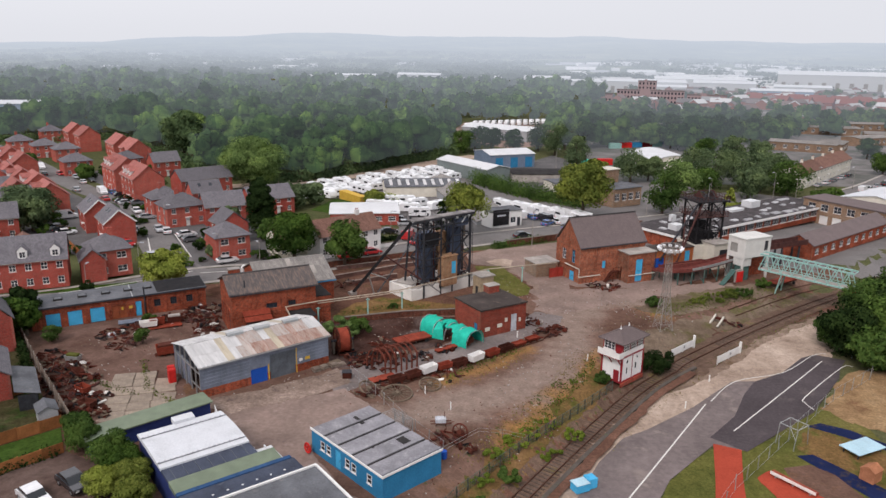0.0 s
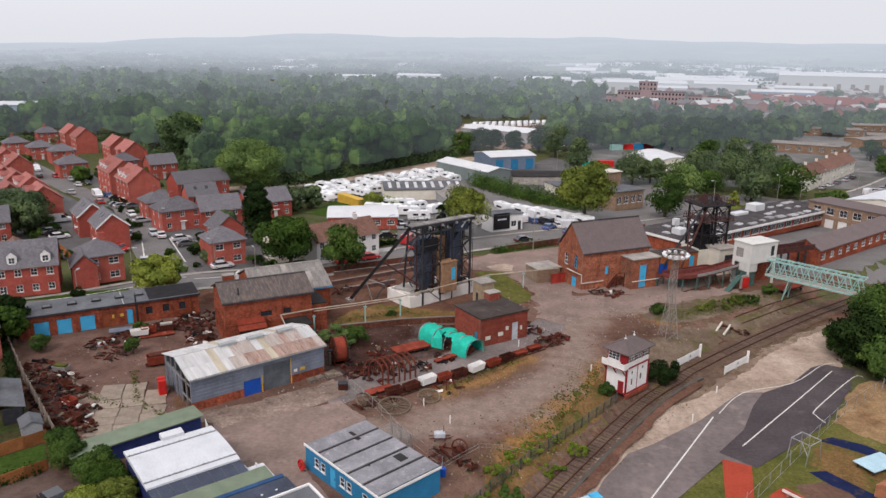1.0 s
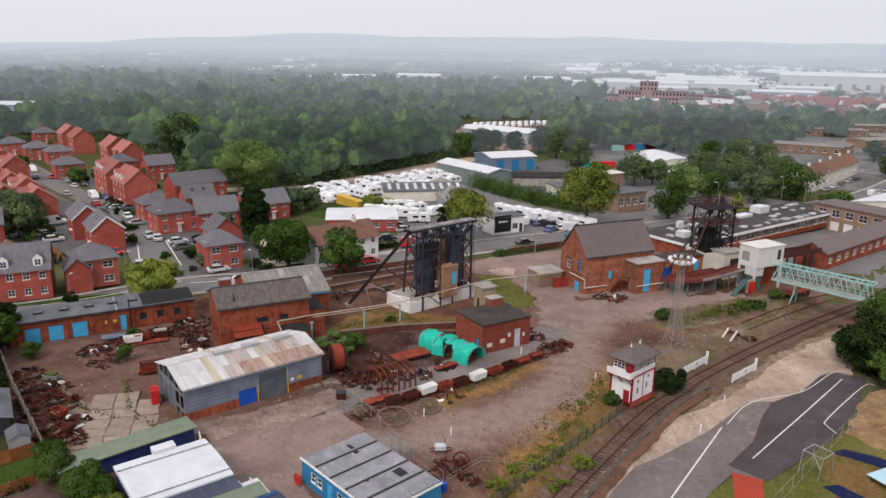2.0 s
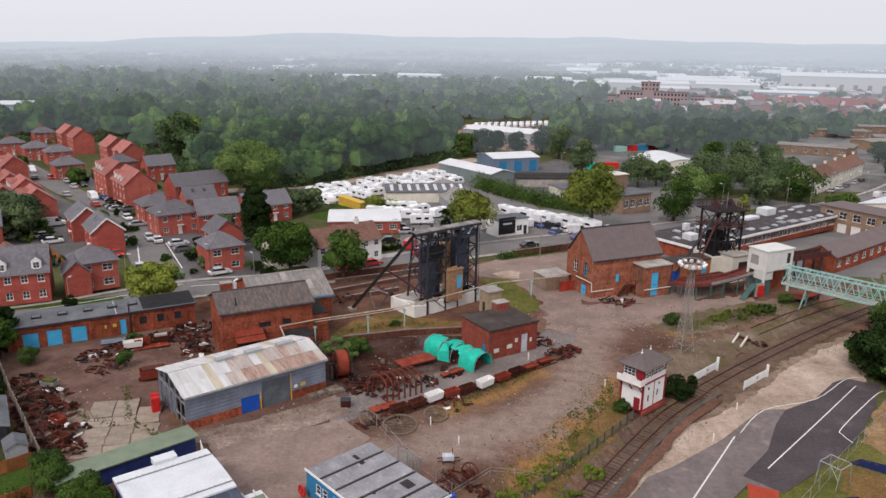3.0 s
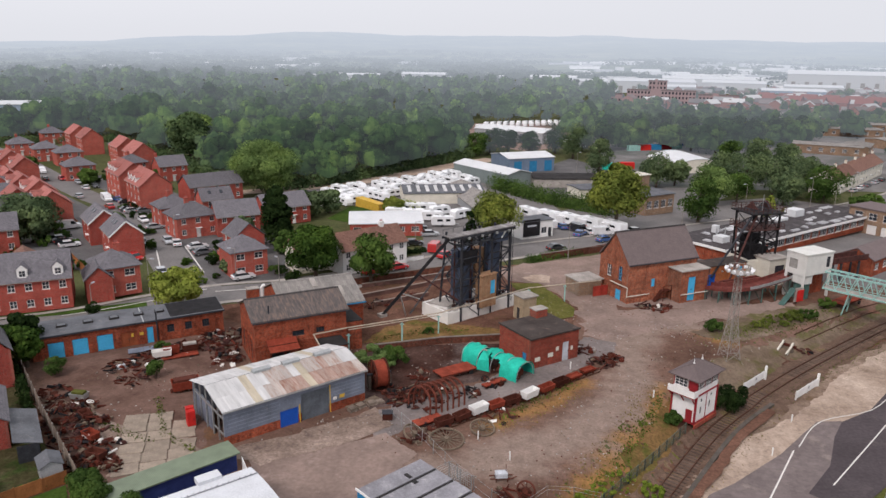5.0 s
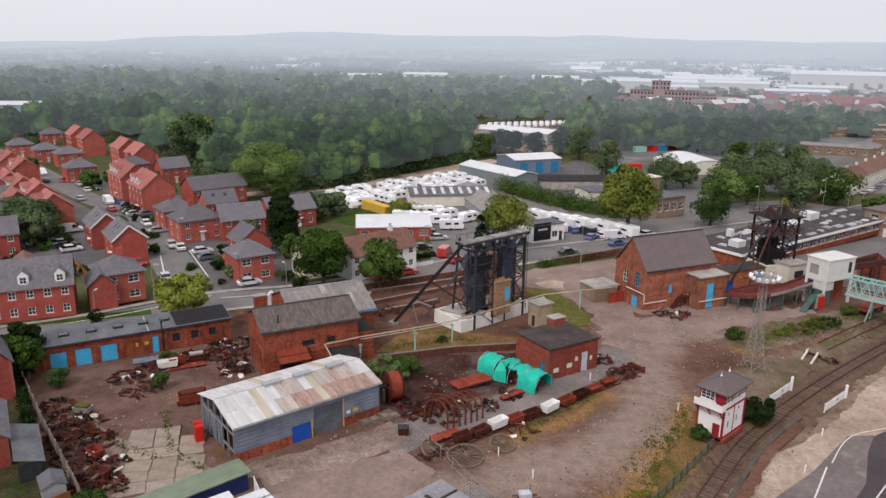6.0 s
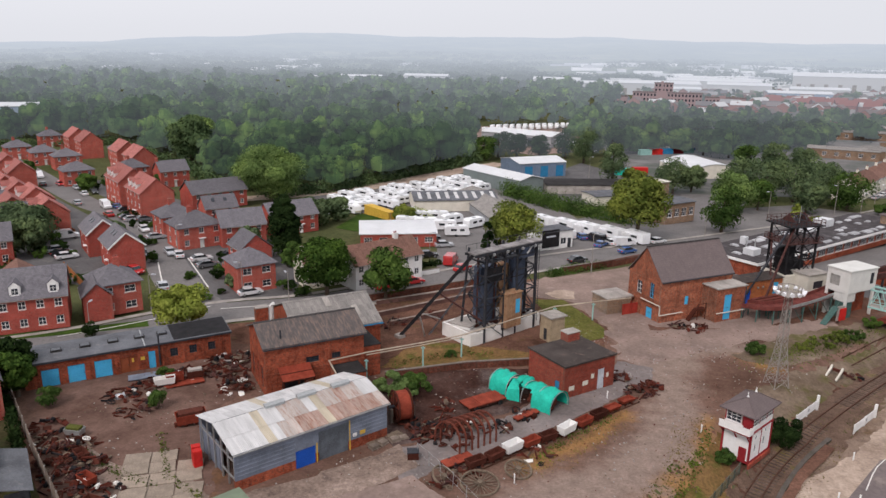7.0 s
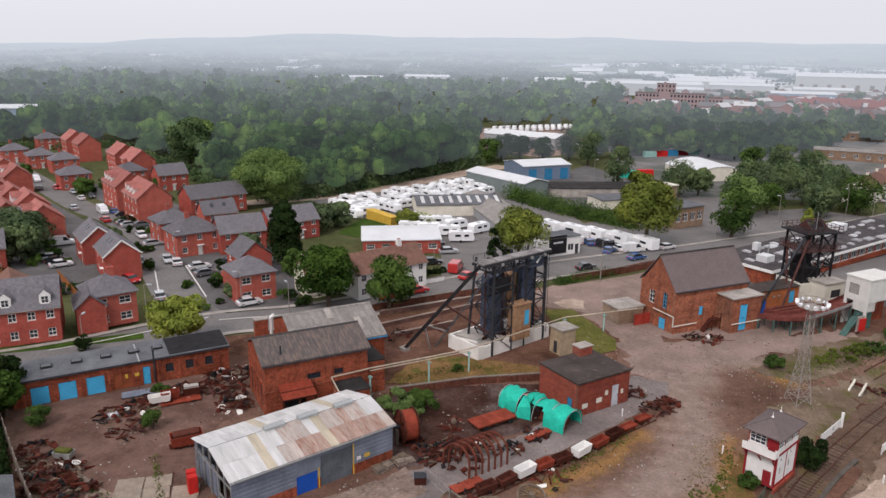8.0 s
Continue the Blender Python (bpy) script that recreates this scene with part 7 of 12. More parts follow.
house(-96.4, 103.0, 30, 22, 8.5, 5.3, 3.6, BRICK_RED, SLATE, label="red brick terrace with white dormers and slate roof", cols=9, dormers=(4.6, 9.9, 15.2, 20.3), chimney=0, door_at=0.34, right_windows=0, z=0.4)
house(-75.1, 118.0, 42, 6.9, 7.2, 5.1, 2.5, BRICK_ORANGE, SLATE, True, label="orange brick detached house with hipped slate roof", cols=2, door_at=9, win=(1.7, 1.2), z=0.4, left_windows=1, chimney=0.6)
house(-79.8, 121.3, -55, 6.2, 4.2, 4.2, 1.9, BRICK_RED, SLATE, label="red brick gabled wing behind a terrace", cols=0, chimney=0, z=0.2)
house(-92.4, 149.1, -50, 9.6, 6.4, 5.0, 2.7, BRICK_RED, SLATE, label="gabled red brick house with white bargeboards", cols=2, verge=True, skylights=(3.2, 5.2), chimney=0)
house(-102.6, 158.8, -50, 9.6, 6.4, 5.0, 2.7, BRICK_RED, SLATE, label="gabled red brick house with white bargeboards", cols=2, verge=True, skylights=(3.2, 5.2), chimney=0)
house(-57.6, 133.0, 40, 7.0, 7.2, 5.0, 2.5, BRICK_ORANGE, SLATE, True, label="orange brick corner house with hipped slate roof", cols=2, door_at=9, win=(1.6, 1.2), right_windows=2, chimney=0)
house(-80.6, 159.4, 44, 9.8, 8.2, 4.8, 2.8, BRICK_ORANGE, SLATE, True, label="orange brick house with hipped slate roof", cols=3, chimney=0.4, left_windows=2)
house(-89.2, 169.6, 44, 8.0, 7.5, 4.8, 2.6, BRICK_ORANGE, SLATE, True, label="orange brick house with hipped slate roof", cols=3, chimney=0.4, left_windows=2)
house(-72.6, 163.0, 34, 9.8, 8.5, 4.7, 2.9, BRICK_RED, SLATE, label="red brick house with gabled slate roof", cols=3, chimney=0)
house(-65.5, 175.5, 42, 12.0, 8.2, 4.4, 2.9, BRICK_RED, SLATE, label="red brick pair of houses with gabled slate roof", cols=4, chimney=0)
house(-66.0, 150.0, -48, 6.6, 6.4, 4.8, 2.6, BRICK_RED, SLATE, label="red brick gabled house beside parked cars", cols=2, left_windows=2, chimney=0)
house(-84.5, 182.6, 38, 8.0, 7.0, 4.7, 2.6, BRICK_ORANGE, SLATE, label="orange brick house with gabled slate roof", cols=2, right_windows=1, skylights=(2.0, 5.0), chimney=0)
house(-97.0, 203.0, 46, 16.0, 9.0, 4.8, 2.9, BRICK_RED, SLATE, label="long red brick terrace with slate roof", cols=5, chimney=0)
house(-125.5, 242.5, 44, 9.5, 8.0, 5.4, 3.0, BRICK_RED, SLATE, label="red brick house with two chimneys", cols=3, chimney=0.02)
TALL = "tall orange brick terrace with red tiled roof"
for hx, hy, L in ((-113.8, 198.9, 13.8), (-131.2, 219.1, 15.5), (-153.5, 270.0, 12.5), (-166.5, 283.5, 12.0), (-196.2, 308.8, 12.0), (-209.0, 321.0, 12.0)):
    house(hx, hy, -47, L, 8.6, 7.3, 3.5, BRICK_ORANGE, TILE_RED, label=TALL, cols=4, storeys=3, chimney=0, dormers=() if hy > 260 else (2.4, 5.4, 8.4), win=(0.95, 1.2), right_windows=0)
for hx, hy, L in ((-176.0, 236.0, 11.0), (-192.0, 252.0, 11.0), (-133.0, 172.0, 9.0), (-154.0, 193.0, 10.0), (-172.0, 215.0, 10.0)):
    house(hx, hy, -47, L, 7.8, 5.8, 3.2, BRICK_ORANGE if hy > 190 else BRICK_RED, TILE_RED, label="orange brick house with red tiled gable roof", cols=3, chimney=0, right_windows=0, dormers=(2.2,) if L > 10.5 else ())
for hx, hy in ((-156.5, 238.0), (-196.0, 279.5), (-215.0, 291.0), (-181.0, 271.0), (-143.0, 249.0), (-172.0, 296.0), (-226.0, 330.0)):
    house(hx, hy, 44, 9.5, 8.0, 5.0, 2.7, BRICK_ORANGE, SLATE, True, label="orange brick house with hipped slate roof", cols=3, chimney=0.4)
for hx, hy, L in ((-129.4, 188.5, 9.5), (-115.9, 173.2, 9.0), (-150.4, 206.2, 10.0), (-139.8, 196.9, 9.5), (-164.0, 219.0, 10.0)):
    house(hx - 6.5, hy - 4.0, -47, L, 8.0, 6.0, 3.2, BRICK_ORANGE, TILE_RED, label="orange brick house with brown-red tiled roof and gable", cols=3, chimney=0, dormers=(2.0, 4.6))
for hx, hy in ((-126.0, 158.0), (-142.0, 170.0), (-118.0, 138.0), (-160.0, 188.0), (-135.0, 150.0), (-150.0, 182.0)):
    house(hx, hy, 36, 12.0, 8.0, 5.0, 2.8, BRICK_RED, SLATE, label="red brick houses with slate roof", cols=4, chimney=0)
for hx, hy in ((-101.5, 131.5), (-109.0, 124.5)):
    house(hx, hy, -52, 6.5, 6.0, 2.7, 2.1, BRICK_RED, TILE_BROWN, name="garage", label="red brick double garage with brown tiled roof", cols=0, chimney=0, category="garage", group="garages")
# row against the fence at the site's edge
for hx, hy in ((-58.0, 60.2),):
    house(hx, hy, 132, 7.0, 6.5, 4.6, 2.4, BRICK_RED, SLATE, label="red brick house backing on to the scrapyard", cols=2, right_windows=0, chimney=0)
house(-76.5, 88.0, -48, 8.0, 5.0, 5.2, 2.8, BRICK_RED, SLATE, label="red brick house backing on to the scrapyard", cols=2, chimney=0)
# cottages along the main road
house(-46.5, 137.6, 38, 9.0, 6.4, 3.9, 2.4, RENDER, TILE_BROWN, name="cottage", label="white rendered cottage with brown tiled roof", cols=3, chimney=0.1, group="cottages", category="cottage")
house(-37.5, 137.8, 44, 15.0, 7.4, 4.8, 2.8, WHITE, TILE_BROWN, name="cottage", label="long white rendered inn with brown tiled roof", cols=6, chimney=0.75, right_windows=2, group="cottages", category="cottage")


def shed(x, y, turn, L, W, H, R, walls, roof, label, name="warehouse", doors=0, door_mat=None, lights=0, z=None, windows=0, group="", category="warehouse", plinth=None):
    """A plain industrial shed: walls, low gable roof, big doors, rooflights."""
    root = thing(name, x, y, land(x, y) if z is None else z, turn, label, category, group)
    op = [(L * (i + 0.35) / doors, 0, L * (i + 0.35) / doors + min(4.0, L / doors * 0.5), H * 0.8) for i in range(doors)]
    wo = [(L * (i + 0.5) / windows - 0.9, H * 0.35, L * (i + 0.5) / windows + 0.9, H * 0.75) for i in range(windows)] if not doors else []
    w = four_walls(root, L, W, H, walls, op + wo, [], [], [], R, 0.3)
    for o in op:
        zig = [(0.08 + 0.02 * (i % 2), o[3] * (i // 2 + 0.3 * (i % 2)) / 8) for i in range(16)]
        s = Shape().prism_x(zig + [(0.16, o[3]), (0.16, 0.0)], o[0], o[2])
        part("door", s, door_mat or STEEL_GREY, w[0])
    for o in wo:
        window(w[0], o[0], o[1], o[2] - o[0], o[3] - o[1], 3, 2)
    part("roof", gable_roof(L, W, H + 0.02, R, 0.3, 0.2), roof, root)
    ang = math.degrees(math.atan(R / (W / 2)))
    for i in range(lights):
        part("rooflight", Shape().box(0, 0, 0, 1.0, W * 0.36, 0.06), SHEET_WHITE, root, "translucent rooflight", pose(L * (i + 0.5) / lights, W * 0.07, H + R * 0.14 + 0.24, ang))
    return root


PALE_ROOF = worn("pale_grey_sheet_roof", (0.62, 0.63, 0.64), 0.5, big=0.3, vary=0.08, stain=(0.5, 0.49, 0.47), stain_at=0.64)
GREEN_WALL = worn("grey_green_wall_sheet", (0.2, 0.235, 0.23), 0.6, big=0.3, vary=0.12)
GREY_WALL = worn("pale_grey_wall_sheet", (0.34, 0.35, 0.36), 0.6, big=0.3, vary=0.12)
BLUE_WALL = worn("steel_blue_wall_sheet", (0.17, 0.22, 0.3), 0.6, big=0.4, vary=0.12)
shed(-27.3, 275.6, -49, 31, 10.5, 4.9, 1.2, GREEN_WALL, PALE_ROOF, "grey-green sheeted warehouse with a pale roof")
shed(-6.9, 285.9, 27, 20, 16, 5.4, 1.3, BLUE_WALL, PALE_ROOF, "steel blue works unit with blue doors and pale roof", doors=3, door_mat=BLUE_CABIN)
shed(-26.0, 396.0, -28, 40, 20, 5.5, 1.5, GREY_WALL, PALE_ROOF, "pale storage warehouse among trees", doors=2)
shed(-27.0, 234.0, -71, 62, 11, 3.2, 1.7, GREY_WALL, SHEET_GREY, "long low dealer shed with weathered sheet roof", lights=0)
shed(-37.0, 214.5, 14, 24, 14, 3.2, 1.3, RENDER, FELT, "low dealer workshop with glazed grey roof", lights=9)
shed(-43.0, 168.5, 12, 17, 13, 3.0, 0.8, BRICK_RED, PALE_ROOF, "single-storey brick showroom with a white roof", windows=5)
shed(31.5, 208.5, 36, 11, 9, 5.4, 0.25, BRICK_BUFF, FELT, "two-storey buff brick office with flat roof", windows=4)
shed(29.8, 217.5, 36, 5.5, 5, 10.0, 0.1, BRICK_BUFF, CREAM, "buff brick tower block on an office", name="office_tower")
shed(2.0, 256.0, 8, 30, 12, 3.0, 0.4, CONCRETE, FELT_DARK, "low flat-roofed works building")
shed(16.0, 236.0, 22, 16, 9, 2.8, 0.3, RENDER, FELT, "low white walled workshop")


def sign_front():
    root = thing("dealer_office", -3.0, 171.8, land(-3, 172), 35.0, "white dealer office with a black sign board", "office")
    w = four_walls(root, 9.0, 5.0, 4.0, WHITE, [(5.6, 0.9, 7.2, 2.4), (7.6, 0, 8.6, 2.2)], [], [], [], 0)
    window(w[0], 5.6, 0.9, 1.6, 1.5, 2, 1)
    door(w[0], 7.6, 0.02, 1.0, 2.16, STEEL_DARK, "dark door")
    part("roof", Shape().box(-0.2, -0.2, 4.0, 9.2, 5.2, 4.2), FELT, root)
    b = part("sign_board", Shape().box(0.3, -0.2, 0.6, 5.0, -0.01, 4.6), STEEL_BLACK, root, "black sign board with pale bars")
    part("lettering_bar", Shape().box(1.4, -0.225, 2.9, 4.0, -0.203, 3.3), WHITE_GREY, b)


sign_front()


def barrel_roof():
    root = thing("sports_hall", 57.5, 296.0, -3.5, 14.0, "hall with a pale curved barrel roof", "hall")
    n, L, W = 14, 22.0, 18.0
    prof = [(W * i / n, 3.2 + 2.6 * math.sin(math.pi * i / n)) for i in range(n + 1)]
    part("roof", Shape().prism([(x * L / W, z) for x, z in prof] + [(x * L / W, z - 0.25) for x, z in prof[::-1]], -0.3, 26.0), PALE_ROOF, root, "pale curved sheet roof")
    part("wall", wall_shape(L, 3.2, [(3, 0.6, 6, 2.4), (15, 0.6, 18, 2.4)], 0.3).add([(x * L / W, 0.0, z - 0.26) for x, z in prof] + [(x * L / W, 0.3, z - 0.26) for x, z in prof], [tuple(range(n + 1)), tuple(range(2 * n + 1, n, -1))]), RENDER, root)
    part("wall", wall_shape(25.6, 3.2, [], 0.3), RENDER, root, at=pose(L, 0, 0, 0, 0, 90))
    part("wall", wall_shape(25.6, 3.2, [], 0.3), RENDER, root, at=pose(0, 25.6, 0, 0, 0, -90))


barrel_roof()


ROOFLIGHT = worn("dusty_rooflight_panel", (0.4, 0.4, 0.41), 0.5, big=0.9, vary=0.2, by_object=0.35)


def skylit_works():
    """Long low works range with a flat dark roof dotted with rooflights and a white fascia."""
    root = thing("works_range", 38.5, 156.0, 0.0, 40.5, "long low works with dark flat roof, rooflights and white fascia", "works")
    L, W, H = 66.0, 13.5, 3.3
    op = [(1.2 + 3.6 * i, 1.35, 4.3 + 3.6 * i, 2.95) for i in range(18)]
    w = four_walls(root, L, W, H, BRICK_OLD, op, [], [], [], 0)
    for o in op:
        window(w[0], o[0], o[1], 3.1, 1.6, 4, 1)
    part("roof", Shape().box(-0.3, -0.3, H, L + 0.3, W + 0.3, H + 0.25), FELT_WORKS, root, "dark felt roof")
    part("fascia", Shape().box(-0.4, -0.45, H - 0.15, L + 0.4, -0.31, H + 0.4), WHITE, root, "white fascia board")
    rng = random.Random(3)
    for i in range(15):
        for j in range(3):
            if rng.random() < 0.3:
                continue
            x, y = 3 + 4.2 * i + rng.uniform(-1.1, 1.1), 1.4 + 4.2 * j + rng.uniform(-0.8, 0.8)
            w, d = rng.choice((1.0, 1.4, 1.9, 3.0)), rng.choice((0.5, 0.7, 0.95))
            part("rooflight", Shape().prism_x([(0, 0), (2 * d, 0), (1.6 * d, 0.3), (0.4 * d, 0.3)], 0, w), ROOFLIGHT, root, "pale boxed rooflight", pose(x, y, H + 0.25))
    for x, y, a, b, c in ((4, 3.5, 2.6, 2.4, 1.3), (42, 9, 4.0, 3.0, 1.7), (11, 10, 1.2, 1.2, 1.6), (33, 8.5, 5, 2.2, 0.6)):
        part("plant_box", Shape().box(x, y, H + 0.25, x + a, y + b, H + 0.25 + c), PALE_ROOF, root, "pale roof plant housing")
    for x in (6.0, 9.2):
        part("vent_stack", Shape().tube((x, 6.5, H + 0.25), (x, 6.5, H + 2.6), 0.14), GALV, root)
    part("fascia", Shape().box(-0.45, -0.31, H - 0.15, -0.31, W + 0.3, H + 0.4), WHITE, root, "white fascia board")
    root.location.z = -0.3


skylit_works()
shed(65.6, 151.4, 43.5, 38.0, 6.5, 3.4, 1.8, BRICK_OLD, SLATE_BROWN, "long low brick stores with brown slate roof", windows=10, name="stores")


def office_block():
    root = thing("office_block", 80.5, 197.5, -1.4, -55.0, "brown brick two-storey offices with white windows", "offices")
    op = [(1.5 + 3.6 * i, 4.0, 3.6 + 3.6 * i, 5.8) for i in range(6)] + [(1.5 + 3.6 * i, 0.5, 3.9 + 3.6 * i, 2.8) for i in range(6)]
    w = four_walls(root, 24, 9, 6.6, BRICK_BUFF, op, [], [], [], 0)
    for i, o in enumerate(op):
        if i < 6:
            window(w[0], *o[:2], o[2] - o[0], o[3] - o[1], 2, 2)
        else:
            part("shutter", Shape().box(o[0], 0.1, o[1], o[2], 0.16, o[3]), WHITE, w[0], "white shutter door")
    part("roof", Shape().box(-0.3, -0.3, 6.6, 24.3, 9.3, 6.9), SLATE_BROWN, root, "brown flat roof")


office_block()
for i in range(5):
    house(103.0 + 7.6 * i, 258.5 + 10.0 * i, 52, 11.8, 8.5, 5.2, 2.9, RENDER, TILE_BROWN, name="terraced_house", label="cream rendered terraced house with brown tiled roof", cols=3, chimney=0.95, group="terraced row", z=-3.5)
for x, y, L, W, t in ((129, 372, 30, 14, -24), (172, 452, 34, 16, -10), (196, 420, 26, 16, -20), (182, 392, 24, 12, 30), (160, 362, 20, 12, 60), (214, 480, 30, 14, 0)):
    shed(x, y, t, L, W, 4.2, 0.6, BRICK_BUFF, SHEET_GREY, "low brown brick shop under a grey roof", name="shop", windows=6, group="shops", category="shop")
shed(108.0, 197.0, 43, 26, 18, 4.6, 1.6, RENDER, ROOF_WHITE, "low hall with bright white roof", name="hall", category="hall")

# ---- trees ----
LEAF_DEEP = foliage("deep_green_leaves", (0.024, 0.0546, 0.0128), (0.068, 0.118, 0.0256))


def unit(n, rng):
    v = rng.normal(size=(n, 3))
    return v / np.linalg.norm(v, axis=1)[:, None]


def leaf_quads(centres, normals, size, rng, jitter=0.55):
    """Small leaf sprays: one bent quad at each centre, facing roughly along its normal."""
    n = len(centres)
    d = normals + rng.normal(size=(n, 3)) * jitter
    d /= np.linalg.norm(d, axis=1)[:, None]
    a = np.cross(d, unit(n, rng))
    a /= np.linalg.norm(a, axis=1)[:, None] + 1e-9
    b = np.cross(d, a)
    s = (size * rng.uniform(0.6, 1.35, n))[:, None]
    p = np.stack([centres - a * s, centres - b * s * 0.7 + d * s * 0.25, centres + a * s, centres + b * s * 0.7 + d * s * 0.25], axis=1)
    return p.reshape(-1, 3)


def quads_mesh(name, pts, material, normals=None):
    """Loose leaf quads; normals: the crown's own outward direction at each leaf, for soft rounded shading."""
    n = len(pts) // 4
    me = bpy.data.meshes.new(name)
    me.vertices.add(n * 4)
    me.vertices.foreach_set("co", pts.astype(np.float32).ravel())
    me.loops.add(n * 4)
    me.loops.foreach_set("vertex_index", np.arange(n * 4, dtype=np.int32))
    me.polygons.add(n)
    me.polygons.foreach_set("loop_start", np.arange(n, dtype=np.int32) * 4)
    me.update(calc_edges=True)
    if normals is not None:
        me.shade_smooth()
        me.normals_split_custom_set_from_vertices((normals if len(normals) == n * 4 else np.repeat(normals, 4, axis=0)).astype(np.float32))
    me.materials.append(material)
    return me


def crown_points(h, r, low, lumps, leaves, rng, shape="round"):
    """Leaf places on a crown built of lumps: heights from low to h, radius r."""
    cs, ns = [], []
    mid, half = (low + h) / 2, (h - low) / 2
    for i in range(lumps):
        u = unit(1, rng)[0]
        k = rng.uniform(0.45, 0.8)
        if shape == "cone":
            zz = rng.uniform(0, 1) ** 1.3
            rad = r * (1 - zz) ** 0.7 * 0.75 + 0.15
            a = rng.uniform(0, 2 * np.pi)
            c = np.array([np.cos(a) * rad * 0.7, np.sin(a) * rad * 0.7, low + (h - low) * zz * 0.95])
            lr = r * 0.42 * (1.1 - zz * 0.7)
        elif shape == "column":
            zz = rng.uniform(0, 1)
            a = rng.uniform(0, 2 * np.pi)
            rad = r * 0.6 * math.sin(math.pi * min(0.97, 0.2 + 0.75 * zz)) ** 0.7
            c = np.array([np.cos(a) * rad, np.sin(a) * rad, low + (h - low) * (0.06 + zz * 0.88)])
            lr = r * 0.5 * (1.05 - 0.5 * zz)
        else:
            c = np.array([u[0] * r * k, u[1] * r * k, mid + u[2] * half * k])
            lr = min(r, half) * rng.uniform(0.32, 0.52)
        m = leaves // lumps
        d = unit(m, rng)
        d[:, 2] = np.abs(d[:, 2]) * np.where(rng.uniform(size=m) < 0.78, 1, -1)
        cs.append(c + d * lr * rng.uniform(0.75, 1.08, m)[:, None] * np.array([1, 1, 0.8]))
        ns.append(d)
    return np.concatenate(cs), np.concatenate(ns)


def tree(x, y, h, r, material, label, name="tree", low=None, lumps=26, leaves=4600, size=0.24, shape="round", group="trees", z=None, seed=None, category="tree"):
    rng = np.random.default_rng(int(abs(x * 13 + y * 7)) + 5 if seed is None else seed)
    z = land(x, y) if z is None else z
    root = thing(name, x, y, z, 0, label, category, group)
    low = h * 0.22 if low is None else low
    t = Shape().tube((0, 0, -0.3), (0.1, 0.05, h * 0.4), 0.035 * h + 0.05, 0.02 * h + 0.04, 8)
    t.tube((0.1, 0.05, h * 0.4), (0.0, 0.1, h * 0.8), 0.02 * h + 0.04, 0.03, 7)
    if shape == "round":
        for i in range(6):
            a = i * 1.05 + rng.uniform(0, 0.5)
            b = h * rng.uniform(0.3, 0.5)
            t.tube((0.1, 0.05, b), (math.cos(a) * r * 0.6, math.sin(a) * r * 0.6, b + h * rng.uniform(0.15, 0.32)), 0.012 * h + 0.03, 0.03, 5)
    part("trunk", t, BARK, root)
    c, n = crown_points(h, r, low, lumps, leaves, rng, shape)
    f = n + rng.normal(size=n.shape) * 0.3 + np.array([0, 0, 0.12])
    part("crown", quads_mesh("crown", leaf_quads(c, n, size, rng, 0.35), material, f / np.linalg.norm(f, axis=1)[:, None]), material, root)
    return root


tree(-41.9, 134.0, 11.2, 5.6, LEAF_DEEP, "large dark green broadleaf tree by the road", low=1.6, leaves=11000, lumps=40, seed=2)
tree(-31.2, 132.6, 9.6, 4.3, LEAF_MID, "mid green broadleaf tree by the road", low=1.2, leaves=8000, lumps=34, seed=3)
tree(-59.6, 114.6, 8.0, 4.3, LEAF_LIME, "yellow-green lime tree beside the garages", low=1.2, leaves=8000, lumps=34, seed=4)
tree(-57.6, 160.0, 13.0, 3.6, LEAF_DARK, "dark green columnar cypress tree", low=0.2, shape="column", lumps=90, leaves=12000, size=0.26, seed=5)
tree(-82.0, 224.0, 16.8, 10.6, LEAF_FRESH, "very large fresh green broadleaf tree at the wood's edge", low=1.0, leaves=38000, lumps=90, size=0.25, seed=6)
tree(20.5, 187.0, 15.5, 6.8, LEAF_OLIVE, "large olive green tree by the car park", low=2.2, leaves=11000, lumps=46, size=0.34, seed=7)
tree(-9.5, 163.0, 12.8, 5.6, LEAF_OLIVE, "olive green tree behind the headstock", low=3.0, leaves=9000, lumps=40, seed=8)
tree(-14.5, 160.5, 9.0, 1.4, LEAF_DARK, "slim dark green conifer tree", low=0.4, shape="column", lumps=24, leaves=2200, seed=9)
tree(-12.0, 166.0, 10.0, 1.4, LEAF_DARK, "slim dark green conifer tree", low=0.4, shape="column", lumps=24, leaves=2200, seed=10)
for i, (x, y, h, r) in enumerate(((53.5, 104.5, 8.5, 4.2), (58.5, 107.5, 9.5, 5.0), (64.0, 112.0, 9.0, 5.0), (60.0, 101.0, 8.0, 4.5), (67.0, 105.0, 9.0, 5.0), (71.0, 117.0, 8.0, 4.5), (59.0, 112.5, 7.5, 4.2), (62.0, 117.5, 8.0, 4.6), (66.5, 121.5, 8.5, 4.6), (71.5, 126.0, 8.5, 4.6), (76.0, 121.0, 8.5, 4.6), (54.5, 99.5, 6.0, 3.6), (59.0, 95.5, 6.5, 4.2), (52.2, 107.5, 5.5, 3.0))):
    tree(x, y, h, r, LEAF_MID if i % 2 else LEAF_DARK, "dense dark green thicket tree by the road", low=0.2, leaves=7000, lumps=36, size=0.22, group="roadside thicket", seed=20 + i)
